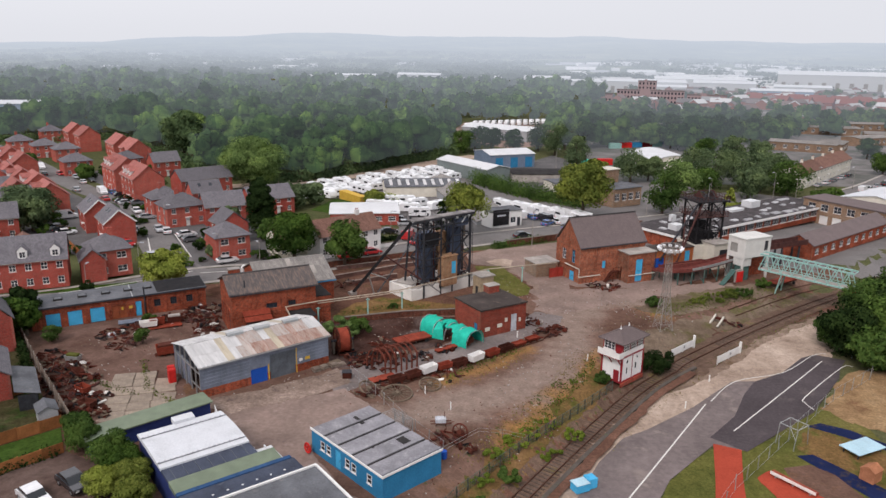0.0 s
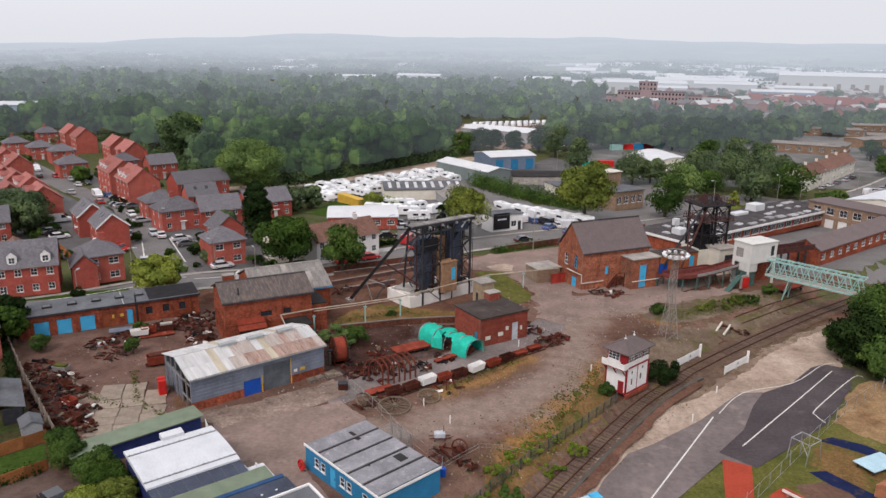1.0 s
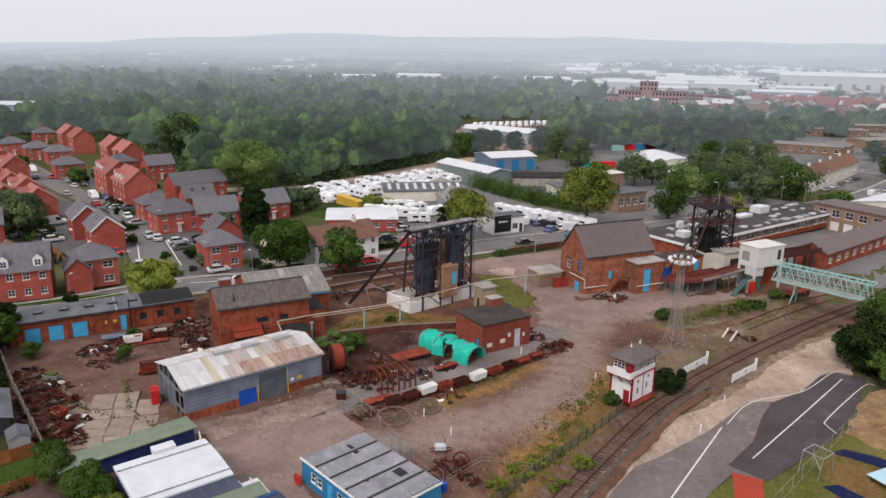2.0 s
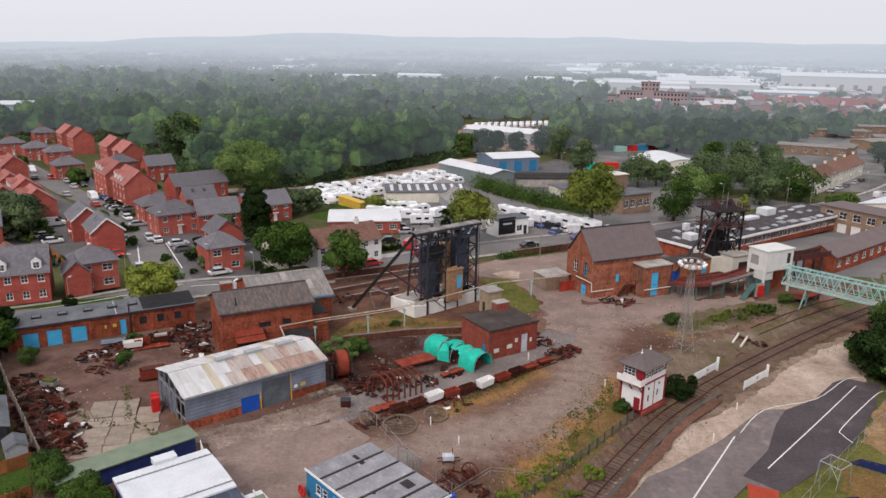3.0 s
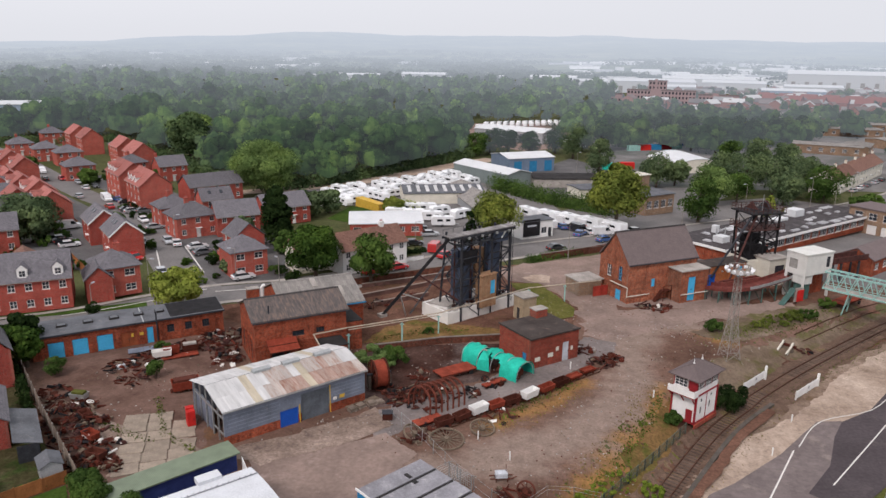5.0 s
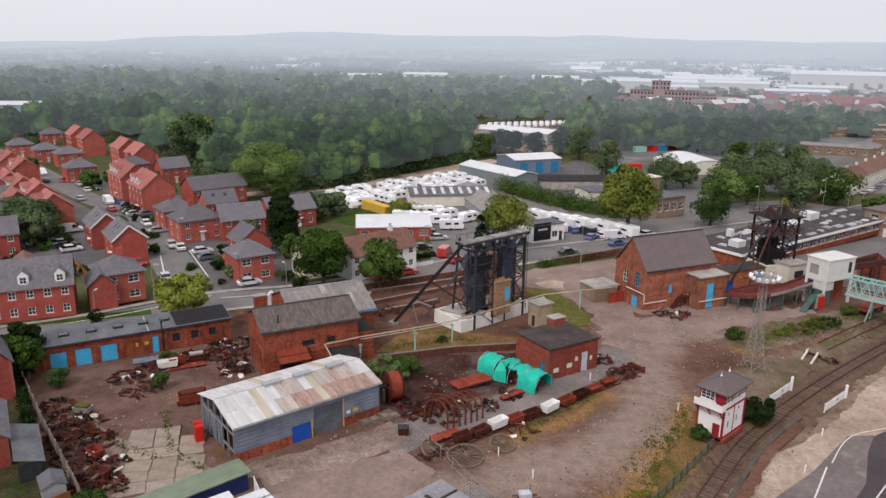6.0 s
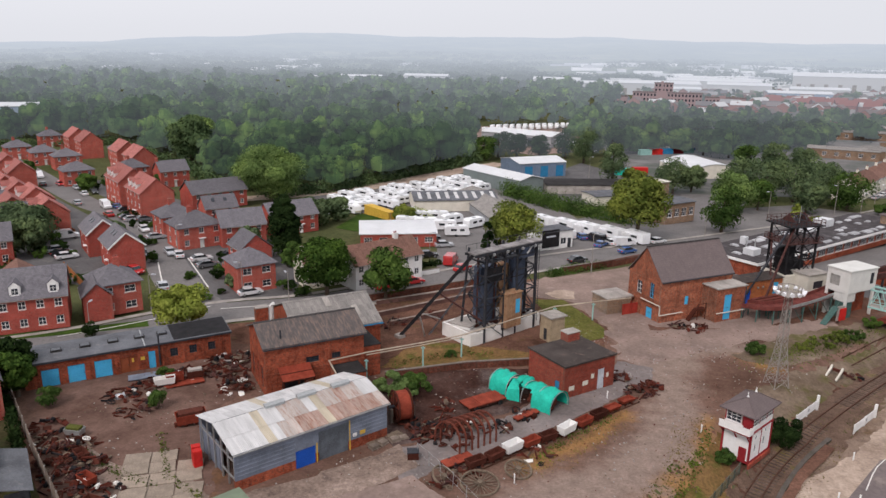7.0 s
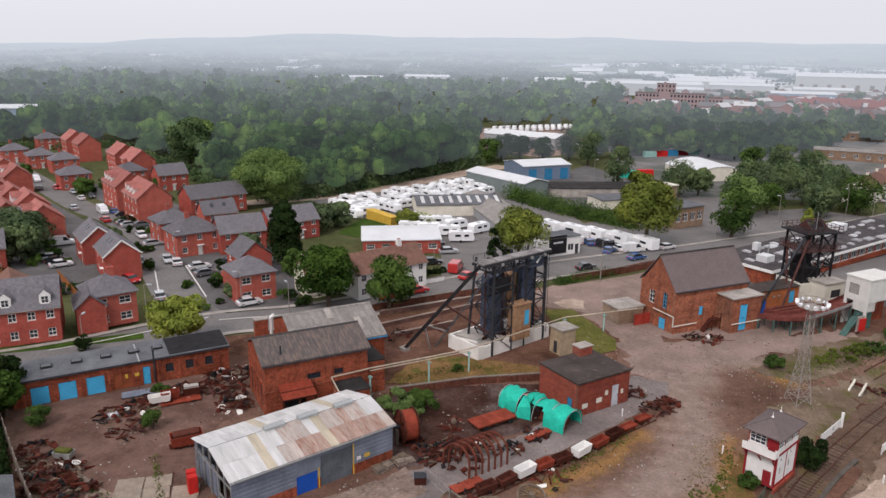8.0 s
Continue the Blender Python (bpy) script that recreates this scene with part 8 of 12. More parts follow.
for i, (x, y, h, r, m) in enumerate(((-69.8, 91.0, 6.8, 2.0, LEAF_DEEP), (-71.6, 93.6, 7.4, 2.2, LEAF_DARK), (-73.5, 91.0, 6.0, 2.2, LEAF_DEEP))):
    tree(x, y, h, r, m, "dark conifer at the yard corner", low=0.4, leaves=3400, lumps=30, seed=30 + i, group="corner trees")
for i, (x, y, h, r, m) in enumerate(((-45.4, 64.2, 3.4, 1.8, LEAF_MID), (-43.6, 62.4, 3.4, 1.8, LEAF_MID), (-39.4, 60.2, 3.8, 2.2, LEAF_MID), (-37.2, 58.2, 3.6, 2.2, LEAF_DEEP), (-35.0, 56.2, 3.4, 2.0, LEAF_OLIVE), (-37.4, 55.0, 3.4, 2.0, LEAF_LIME), (-33.4, 53.4, 3.4, 2.0, LEAF_OLIVE))):
    tree(x, y, h, r, m, "leafy shrub tree beside the blue building", low=0.2, leaves=11000, lumps=36, size=0.095, seed=40 + i, group="shrub trees")


def bush(x, y, h, r, material, label="green bush growing in the yard", n=2600, seed=0, name="bush", leaf=0.1):
    rng = np.random.default_rng(seed + 100)
    root = thing(name, x, y, land(x, y), 0, label, "bush", "bushes")
    stem = Shape()
    for a, b, k in ((0.1, 0.0, 0.06), (-0.3 * r, 0.2 * r, 0.05), (0.3 * r, -0.2 * r, 0.05)):
        stem.tube((0, 0, -0.1), (a, b, h * 0.6), k, 0.02, 5)
    part("stem", stem, BARK, root, "forked woody stem")
    c, nn = crown_points(h, r, 0.05, 14 if r < 2 else 24, int(n * max(1.0, (r / 1.5) ** 2)), rng)
    part("foliage", quads_mesh("foliage", leaf_quads(c, nn, leaf, rng), material), material, root)


LEAF_GRASSY = foliage("bright_weed_leaves", (0.085, 0.135, 0.02), (0.19, 0.24, 0.045))
for i, (x, y, h, r, m) in enumerate(((-64.7, 89.2, 2.8, 1.6, LEAF_MID), (-51.4, 90.2, 2.4, 1.4, LEAF_MID), (-24.4, 98.6, 2.6, 2.8, LEAF_FRESH), (-21.4, 100.0, 2.4, 2.8, LEAF_MID), (-22.8, 97.2, 1.8, 2.2, LEAF_FRESH), (14.6, 88.9, 1.9, 1.3, LEAF_MID), (22.2, 94.6, 3.4, 2.2, LEAF_DARK), (24.2, 96.4, 3.0, 1.8, LEAF_DARK), (26.6, 117.6, 2.0, 2.1, LEAF_MID), (9.6, 75.0, 1.2, 1.8, LEAF_GRASSY), (6.6, 70.8, 1.1, 1.8, LEAF_GRASSY), (2.2, 64.6, 1.5, 1.7, LEAF_MID), (-1.0, 59.5, 1.6, 1.6, LEAF_MID), (35.0, 121.2, 0.8, 2.4, LEAF_OLIVE), (38.0, 122.8, 1.1, 2.8, LEAF_OLIVE), (41.0, 124.6, 1.5, 2.8, LEAF_OLIVE), (44.0, 126.2, 1.3, 2.4, LEAF_MID), (-18.0, 111.0, 0.9, 1.4, LEAF_MID), (-54.5, 98.3, 1.6, 1.2, LEAF_MID), (-45.4, 88.5, 1.0, 0.9, LEAF_MID), (-10.6, 101.6, 1.2, 0.9, LEAF_OLIVE), (48.8, 131.0, 2.0, 1.8, LEAF_MID), (-72.0, 110.8, 2.6, 1.2, LEAF_DARK))):
    bush(x, y, h, r, m, seed=i)

rng_ = random.Random(17)
for i in range(13):
    k = i / 12
    x, y = 0.5 + 11.5 * k + rng_.uniform(-1.8, 1.2), 66.0 + 22.0 * k + rng_.uniform(-0.8, 0.8)
    bush(x, y, rng_.uniform(0.25, 0.5), rng_.uniform(1.1, 2.1) * (1.2 if k < 0.5 else 0.7), LEAF_GRASSY if i % 3 else LEAF_OLIVE, "bright weedy bush along the fence", 1500, 300 + i, "weed_clump", 0.065)

for i, (x, y, h, r) in enumerate(((0.4, 67.6, 1.3, 1.7), (2.6, 70.8, 1.1, 1.9), (4.6, 73.4, 1.0, 1.8), (6.6, 76.2, 0.8, 1.5), (-0.6, 63.4, 1.2, 1.6))):
    bush(x, y, h, r, LEAF_GRASSY, "bright green weeds crowding the fence", 2600, 340 + i, "weed_clump", 0.085)

# shrubs and clipped bushes in the estate's gardens
_r = random.Random(71)
for x, y, n, spread in ((-84, 150, 3, 3), (-69, 143, 5, 4), (-62, 131, 4, 3), (-104, 153, 6, 5), (-112, 160, 7, 6), (-121, 172, 6, 6), (-133, 183, 5, 6), (-146, 200, 5, 6), (-90, 164, 4, 3), (-99, 181, 4, 3), (-109, 192, 4, 3), (-70, 156, 5, 4), (-62, 170, 5, 5), (-78, 176, 5, 5), (-120, 225, 5, 6), (-140, 240, 5, 6), (-158, 262, 5, 7), (-87, 137, 6, 4), (-96, 128, 6, 5), (-110, 142, 5, 5), (-49, 134, 4, 3)):
    for i in range(n):
        bush(x + _r.uniform(-spread, spread), y + _r.uniform(-spread, spread), _r.uniform(0.9, 2.6), _r.uniform(0.8, 1.9), _r.choice((LEAF_DARK, LEAF_DEEP, LEAF_MID, LEAF_DARK)), "dark green garden shrub on the estate", 420, int(x * 3 + y + i * 7) % 997 + 400, "garden_shrub", 0.2)

# trees of the town, the roadside and the lots
TOWN = [
    # x, y, height, radius, tone
    (21, 330, 15, 6.5, 1), (14, 344, 14, 6, 1), (27, 352, 13, 6, 1), (36, 356, 14, 6, 1), (45, 410, 13, 7, 1), (55, 416, 14, 7, 1), (66, 424, 14, 8, 1), (78, 430, 14, 8, 1), (90, 420, 14, 8, 1), (103, 410, 14, 7, 1),
    (112, 400, 15, 6, 1), (122, 404, 15, 6, 1), (132, 410, 15, 6, 1), (142, 414, 14, 6, 1), (150, 420, 14, 6, 1), (70, 380, 12, 6, 1), (80, 366, 13, 5, 1), (90, 360, 13, 5, 1), (100, 330, 11, 6, 1), (108, 320, 11, 6, 1),
    (86, 322, 11, 6, 0), (164, 345, 10, 5, 3), (150, 300, 9, 5, 0), (-16, 340, 12, 7, 0), (-8, 336, 12, 6, 1), (-22, 330, 11, 6, 0), (2, 338, 11, 5, 0), (-58, 190, 7, 4, 1), (-63, 196, 7, 4, 1), (-55, 197, 7, 3.5, 1),
    (-38, 200, 5, 3, 2), (-36, 196, 4, 2.6, 2), (-53, 152, 5, 3, 0), (-66, 162, 6, 2.5, 1), (-124, 166, 9, 5, 1), (-118, 160, 9, 4.5, 1), (-145, 232, 6, 3, 0), (-100, 168, 4, 2, 1), (-178, 208, 12, 7, 1), (-190, 216, 11, 6, 1),
    (-165, 205, 9, 5, 0), (-60, 137, 3.2, 2, 1), (-114, 160, 9, 4.5, 1), (-110, 152, 8, 4, 1), (-119, 166, 8, 4, 1), (-141, 190, 7, 4, 1), (-186, 262, 5, 3, 0), (-127, 246, 5, 3, 0), (44.9, 263.9, 12.4, 6.6, 1), (44, 200.8, 12.6, 5.6, 0),
    (55.2, 231.8, 12.2, 7, 4), (64.8, 238.1, 9.4, 4.8, 0), (72.1, 254.8, 15, 8.6, 1), (81.8, 256.4, 15, 8.8, 1), (93.4, 269.8, 12.7, 8.2, 1), (92.8, 242.7, 13.5, 8, 0), (77.9, 235.5, 11, 5.6, 1), (86, 249, 12, 6.5, 1), (66, 262, 13, 7, 1), (69.9, 204.8, 4.5, 4.6, 2),
    (65, 203, 3.6, 3.2, 2), (105.7, 240.1, 3.8, 5.6, 0), (101, 236, 3.4, 4, 0), (26, 275.7, 16.7, 5, 1), (34.1, 277.2, 6.5, 4.5, 2), (52, 268, 9, 5, 1), (58.5, 285, 7, 4, 1), (86, 282, 11, 7, 1), (103, 281, 10, 6, 1),
]
TONES = (LEAF_MID, LEAF_PARK, LEAF_OLIVE, LEAF_LIME, LEAF_FRESH)
# trees past 330 m take the leaves with painted haze
for i, (x, y, h, r, k) in enumerate(TOWN):
    tree(x, y, h, r, LEAF_TOWN if y > 330 else TONES[k], ("mid green", "dark green", "olive green", "yellow-green", "fresh green")[k] + " broadleaf tree in the town", low=h * 0.03, leaves=4200, lumps=30, size=0.31, group="town trees", seed=200 + i)


def hedge(name, pts, h, w, material, label, seed, size=0.32, dense=45):
    rng = np.random.default_rng(seed)
    cs, ns = [], []
    for (ax, ay), (bx, by) in zip(pts, pts[1:]):
        n = int(math.hypot(bx - ax, by - ay) * dense)
        k = rng.uniform(size=n)
        d = unit(n, rng)
        d[:, 2] = np.abs(d[:, 2])
        wob = 1 + 0.3 * np.sin(k * 17) + 0.2 * np.sin(k * 41)
        c = np.stack([ax + (bx - ax) * k, ay + (by - ay) * k, np.zeros(n)], 1) + d * np.stack([w * wob, w * wob, h * wob], 1) * rng.uniform(0.7, 1.05, n)[:, None]
        c[:, 2] += np.array([land(float(q[0]), float(q[1])) for q in c])
        cs.append(c)
        ns.append(d)
    pts_ = leaf_quads(np.concatenate(cs), np.concatenate(ns), size, rng)
    solid(name, quads_mesh(name, pts_, material), material, None, label, "hedge", kind="stuff")


hedge("hedge", [(-11.5, 254), (-5, 243), (2, 231), (9, 222), (16, 215), (22, 207)], 4.0, 3.2, LEAF_MID, "tall green hedge along the dealer's lot", 1, 0.26, 190)
hedge("hedge", [(-36.5, 208), (-31, 200)], 2.6, 1.8, LEAF_LIME, "yellow-green conifer hedge", 2)
hedge("undergrowth", [(-86, 229), (-70, 245.5), (-50, 281.5), (-33, 308.5), (-24, 328)], 4.2, 2.6, LEAF_WOOD, "leafy undergrowth at the edge of the wood", 11, 0.42, 60)
hedge("undergrowth", [(-258, 297), (-240, 328), (-200, 346), (-166, 312), (-132, 279), (-112, 253), (-98, 239)], 3.6, 2.6, LEAF_WOOD, "leafy undergrowth at the edge of the wood", 12, 0.45, 45)
hedge("hedge", [(92, 250), (104, 262)], 2.2, 2.0, LEAF_MID, "green hedge by the terraced houses", 3)
hedge("hedge", [(-31.5, 152.5), (-24.0, 157.5)], 1.0, 0.7, LEAF_DARK, "dark clipped garden hedge", 4)
hedge("hedge", [(-1.8, 152.6), (3.3, 156.6), (9.5, 160.8)], 1.2, 1.2, LEAF_MID, "clipped green hedge before the brick wall", 5, 0.16, 260)

# the wood: crowns past counting, nearer ones in full leaf
WOOD = [(-260, 300), (-244, 330), (-236, 366), (-200, 350), (-166, 316), (-132, 282), (-112, 256), (-98, 242), (-84, 232), (-68, 248), (-48, 284), (-31, 311), (-22, 330), (-34, 388), (-31, 480), (30, 492), (24, 400), (56, 430), (62, 524), (80, 700), (90, 900), (-10, 930), (-240, 985), (-505, 1050), (-700, 950), (-640, 800), (-420, 520)]


def scatter(poly, count, rng, gap):
    xs, ys = [p[0] for p in poly], [p[1] for p in poly]
    out, cells = [], {}
    tries = 0
    while len(out) < count and tries < count * 40:
        tries += 1
        y = min(ys) + (max(ys) - min(ys)) * rng.uniform() ** 1.6
        x = rng.uniform(min(xs), max(xs))
        if abs(x) > 0.72 * y + 60 or not inside(poly, x, y) or (x < -262 and 372 < y < 452):
            continue
        g = gap * (1 + max(0, y - 300) / 500)
        k = (int(x // g), int(y // g))
        if any((x - a) ** 2 + (y - b) ** 2 < g * g for i in (-1, 0, 1) for j in (-1, 0, 1) for a, b in cells.get((k[0] + i, k[1] + j), ())):
            continue
        cells.setdefault(k, []).append((x, y))
        out.append((x, y))
    return out


def dome_quads(rows=4, cols=9):
    """Corner directions of a dome's faces, each face four unit vectors."""
    def at(i, j):
        a, b = math.pi * (0.02 + 0.62 * i / rows), 2 * math.pi * j / cols
        return (math.sin(a) * math.cos(b), math.sin(a) * math.sin(b), math.cos(a))
    return np.array([[at(i, j), at(i + 1, j), at(i + 1, j + 1), at(i, j + 1)] for i in range(rows) for j in range(cols)])


def woodland(name, places, material, label, tall, leaf, per, seed, lumps=7):
    """Many crowns in one mesh: lumpy clumps that reach the ground, with leaf sprays over them."""
    rng = np.random.default_rng(seed)
    dome = dome_quads()
    pts, facing = [], []
    for x, y in places:
        big = 0.5 + 0.5 * noise.noise((x * 0.012, y * 0.012, 4.0))
        h = tall * rng.uniform(0.5, 1.1) * (0.7 + 0.6 * big)
        r = h * rng.uniform(0.4, 0.58)
        base = np.array([x, y, land(x, y)])
        for i in range(lumps):
            u = unit(1, rng)[0]
            k = 0.0 if i == 0 else rng.uniform(0.45, 0.75)
            c = base + np.array([u[0] * r * k, u[1] * r * k, h * 0.42 if i == 0 else h * (0.2 + 0.66 * rng.uniform() ** 0.7)])
            lr = r * (0.85 if i == 0 else rng.uniform(0.3, 0.58))
            m = per // lumps * (2 if i == 0 else 1)
            wave = 1 + 0.16 * np.sin(dome[:, :, :1] * 5 + i) + 0.16 * np.sin(dome[:, :, 1:2] * 6 + 2 * i)
            pts.append((c + dome * lr * 0.84 * wave * np.array([1, 1, 0.95])).reshape(-1, 3))
            whole = c - base - np.array([0, 0, h * 0.35])
            whole = whole / (np.linalg.norm(whole) + 1e-6)
            facing.append((dome + 0.35 * whole).reshape(-1, 3))
            d = unit(m, rng)
            d[:, 2] = np.abs(d[:, 2]) * np.where(rng.uniform(size=m) < 0.85, 1, -1)
            pts.append(leaf_quads(c + d * lr * rng.uniform(0.86, 1.05, m)[:, None], d, leaf * (1 + max(0, y - 300) / 700), rng, 0.22))
            facing.append(np.repeat(d + 0.35 * whole + rng.normal(size=d.shape) * 0.1, 4, axis=0))
    fc = np.concatenate(facing)
    fc /= np.linalg.norm(fc, axis=1)[:, None]
    solid(name, quads_mesh(name, np.concatenate(pts), material, fc), material, None, label, "woodland", kind="stuff")


_rng = np.random.default_rng(5)
_places = scatter(WOOD, 1350, _rng, 9.8)
# the paling with distance is haze painted into the leaf material
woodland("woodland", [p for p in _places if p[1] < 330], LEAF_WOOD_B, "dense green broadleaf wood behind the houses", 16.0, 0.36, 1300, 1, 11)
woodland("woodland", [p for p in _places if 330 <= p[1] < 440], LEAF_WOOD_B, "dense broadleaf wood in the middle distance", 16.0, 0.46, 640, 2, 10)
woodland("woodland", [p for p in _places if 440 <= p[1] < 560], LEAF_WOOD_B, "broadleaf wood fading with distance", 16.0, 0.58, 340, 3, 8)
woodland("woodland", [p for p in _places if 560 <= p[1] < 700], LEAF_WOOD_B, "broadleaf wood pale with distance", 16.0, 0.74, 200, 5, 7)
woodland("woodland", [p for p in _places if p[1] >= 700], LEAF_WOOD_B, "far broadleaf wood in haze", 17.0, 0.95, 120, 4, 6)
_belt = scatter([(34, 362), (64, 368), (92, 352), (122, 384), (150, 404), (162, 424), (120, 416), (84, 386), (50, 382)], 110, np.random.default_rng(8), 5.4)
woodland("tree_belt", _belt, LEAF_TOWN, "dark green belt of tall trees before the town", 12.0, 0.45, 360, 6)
tree(62.9, 203.7, 8.0, 1.7, LEAF_LIME, "slim yellow-green conifer behind the works", low=0.3, shape="column", lumps=26, leaves=2600, seed=92)
tree(-137, 292, 20, 8.5, LEAF_WOOD, "very tall dark green tree standing over the wood", low=1, leaves=11000, lumps=60, size=0.5, seed=90)
tree(-150, 330, 17, 10, LEAF_FRESH, "tall fresh green tree in the wood", low=1, leaves=9000, lumps=50, size=0.45, seed=91)

# ---- railway ----
def rail_strip(line, foot):
    """One continuous rail along a line: foot, web and head."""
    pts = []
    for (ax, ay), (bx, by) in zip(line, line[1:]):
        n = max(1, int(math.hypot(bx - ax, by - ay) / 1.2))
        pts += [(ax + (bx - ax) * i / n, ay + (by - ay) * i / n) for i in range(n)]
    pts.append(tuple(line[-1]))
    section = ((-0.07, 0.0), (0.07, 0.0), (0.07, 0.02), (0.015, 0.03), (0.015, 0.105), (0.045, 0.115), (0.045, 0.15), (-0.045, 0.15), (-0.045, 0.115), (-0.015, 0.105), (-0.015, 0.03), (-0.07, 0.02))
    k, v, f = len(section), [], []
    for i, (x, y) in enumerate(pts):
        a, b = pts[max(0, i - 1)], pts[min(len(pts) - 1, i + 1)]
        l = math.hypot(b[0] - a[0], b[1] - a[1])
        nx, ny = (a[1] - b[1]) / l, (b[0] - a[0]) / l
        z = land(x, y) + foot
        v += [(x + nx * o, y + ny * o, z + h) for o, h in section]
        if i:
            f += [((i - 1) * k + j, (i - 1) * k + (j + 1) % k, i * k + (j + 1) % k, i * k + j) for j in range(k)]
    f += [tuple(range(k)), tuple(range(len(v) - 1, len(v) - k - 1, -1))]
    s = Shape()
    s.add(v, f)
    return s


def railway():
    root = thing("railway_track", 0, 0, 0, 0, "rusty railway track on weedy sleepers", "railway")
    line = smooth_line(TRACK, 6)
    # even stations
    st, acc, nxt = [], 0.0, 0.0
    for (ax, ay), (bx, by) in zip(line, line[1:]):
        l = math.hypot(bx - ax, by - ay)
        while nxt <= acc + l:
            k = (nxt - acc) / l
            st.append((ax + (bx - ax) * k, ay + (by - ay) * k, math.degrees(math.atan2(by - ay, bx - ax)), nxt))
            nxt += 0.68
        acc += l
    me = Shape().prism_x([(-1.28, 0), (1.28, 0), (1.28, 0.11), (1.24, 0.14), (-1.24, 0.14), (-1.28, 0.11)], -0.13, 0.13).mesh("sleeper")
    rng = random.Random(2)
    for x, y, a, s in st:
        if not (44 < y < 150) or 76 < s < 84:
            continue
        part("sleeper", me, SLEEPER, root, at=pose(x, y, land(x, y) + 0.0, 0, 0, a + rng.uniform(-1.5, 1.5)))
    for d in (-0.75, 0.75):
        pts = [p for p in offset_line(line, d) if 40 < p[1] < 152]
        part("rail", rail_strip(pts, 0.14), RAIL, root, "rusty steel rail")
    # siding by the bridge
    sid = [(40, 118.5), (48, 126), (56, 133), (64, 139)]
    for d in (-0.75, 0.75):
        part("rail", rail_strip(offset_line(sid, d), 0.05), RAIL, root)
    e = Shape()
    edge = [p for p in offset_line(line, 2.35) if 44 < p[1] < 97]
    for a, b in zip(edge, edge[1:]):
        e.beam((*a, -1.82), (*b, -1.82), 0.5, 1.0)
    solid("platform_edge", e, PLATFORM_STONE, None, "dark stained platform edge wall", "platform", kind="structure")


PLATFORM_STONE = worn("dark_stained_masonry", (0.1, 0.085, 0.074), 0.95, big=0.6, stain=(0.09, 0.1, 0.05), stain_at=0.56)
railway()


def crossing_gate(x0, y0, x1, y1, z):
    d = math.hypot(x1 - x0, y1 - y0)
    root = thing("crossing_gate", x0, y0, z, math.degrees(math.atan2(y1 - y0, x1 - x0)), "white boarded level-crossing gate", "gate", "crossing gates")
    for i in range(6):
        part("board", Shape().box(0, -0.03, 0.18 + 0.19 * i, d, 0.03, 0.34 + 0.19 * i), WHITE, root)
    for x in (0.0, d * 0.5, d - 0.14):
        part("stile", Shape().box(x, -0.07, 0.0, x + 0.14, 0.07, 1.35), WHITE, root)
    part("post", Shape().box(d, -0.14, -0.2, d + 0.28, 0.14, 1.9), WHITE, root, "white gate post")
    part("target", Shape().tube((d * 0.55, -0.1, 0.85), (d * 0.55, -0.06, 0.85), 0.22, 0.22, 10), GALV, root)


crossing_gate(25.9, 99.3, 30.2, 104.0, -1.45)
crossing_gate(32.3, 98.2, 36.8, 102.8, -1.7)


def wire_fence(name, pts, gap, h, post_mat, wire_mat, label, lean=0.0, group="", rails=(0.5, 0.98), mesh=True, seed=0, thick=0.12):
    rng = random.Random(seed)
    root = thing(name, 0, 0, 0, 0, label, "fence", group)
    prev = None
    for (ax, ay), (bx, by) in zip(pts, pts[1:]):
        n = max(1, round(math.hypot(bx - ax, by - ay) / gap))
        for i in range(n + 1):
            x, y = ax + (bx - ax) * i / n, ay + (by - ay) * i / n
            z = land(x, y)
            if prev and prev[:2] == (x, y):
                continue
            lx, ly = rng.uniform(-lean, lean), rng.uniform(-lean, lean)
            part("post", Shape().beam((x, y, z - 0.2), (x + lx, y + ly, z + h), thick), post_mat, root)
            if prev:
                s = Shape()
                for k in rails:
                    s.beam((prev[0], prev[1], prev[2] + h * k), (x, y, z + h * k), 0.3 * thick)
                if mesh:
                    m = 7
                    for j in range(m):
                        for a, b in ((j / m, (j + 1) / m), ((j + 1) / m, j / m)):
                            p = (prev[0] + (x - prev[0]) * a, prev[1] + (y - prev[1]) * a, prev[2] + (z - prev[2]) * a + 0.1)
                            q = (prev[0] + (x - prev[0]) * b, prev[1] + (y - prev[1]) * b, prev[2] + (z - prev[2]) * b + h * 0.97)
                            s.beam(p, q, 0.018)
                part("mesh_panel", s, wire_mat, root)
            prev = (x, y, z)
    return root


FENCE_POST = worn("dark_green_grey_post", (0.075, 0.08, 0.065), 0.8, big=1.0)
FENCE_WIRE = worn("green_grey_wire", (0.13, 0.15, 0.12), 0.7, 0.3, big=1.0)
wire_fence("chain_link_fence", [(-10, 47.5), (-3.2, 60), (4.2, 71.5), (10.5, 80.2), (15.8, 87.6)], 1.9, 1.5, FENCE_POST, FENCE_WIRE, "sagging chain-link fence on dark posts", 0.08, seed=1)
wire_fence("play_fence", [(56, 101), (52.5, 95.5), (44.5, 88.0), (40.5, 83.5), (33, 74.5), (25.6, 65.6), (20, 57)], 3.0, 1.9, GALV, GALV, "leaning galvanised wire fence round the play area", 0.25, rails=(0.1, 0.97), mesh=False, seed=2, thick=0.07)
wire_fence("post_fence", [(-5.5, 65.5), (-1.5, 70.5), (4, 71.8)], 2.6, 1.2, TIMBER_GREY, GALV, "low wire fence on timber posts", 0.1, rails=(0.6, 0.95), mesh=False, seed=3, thick=0.07)
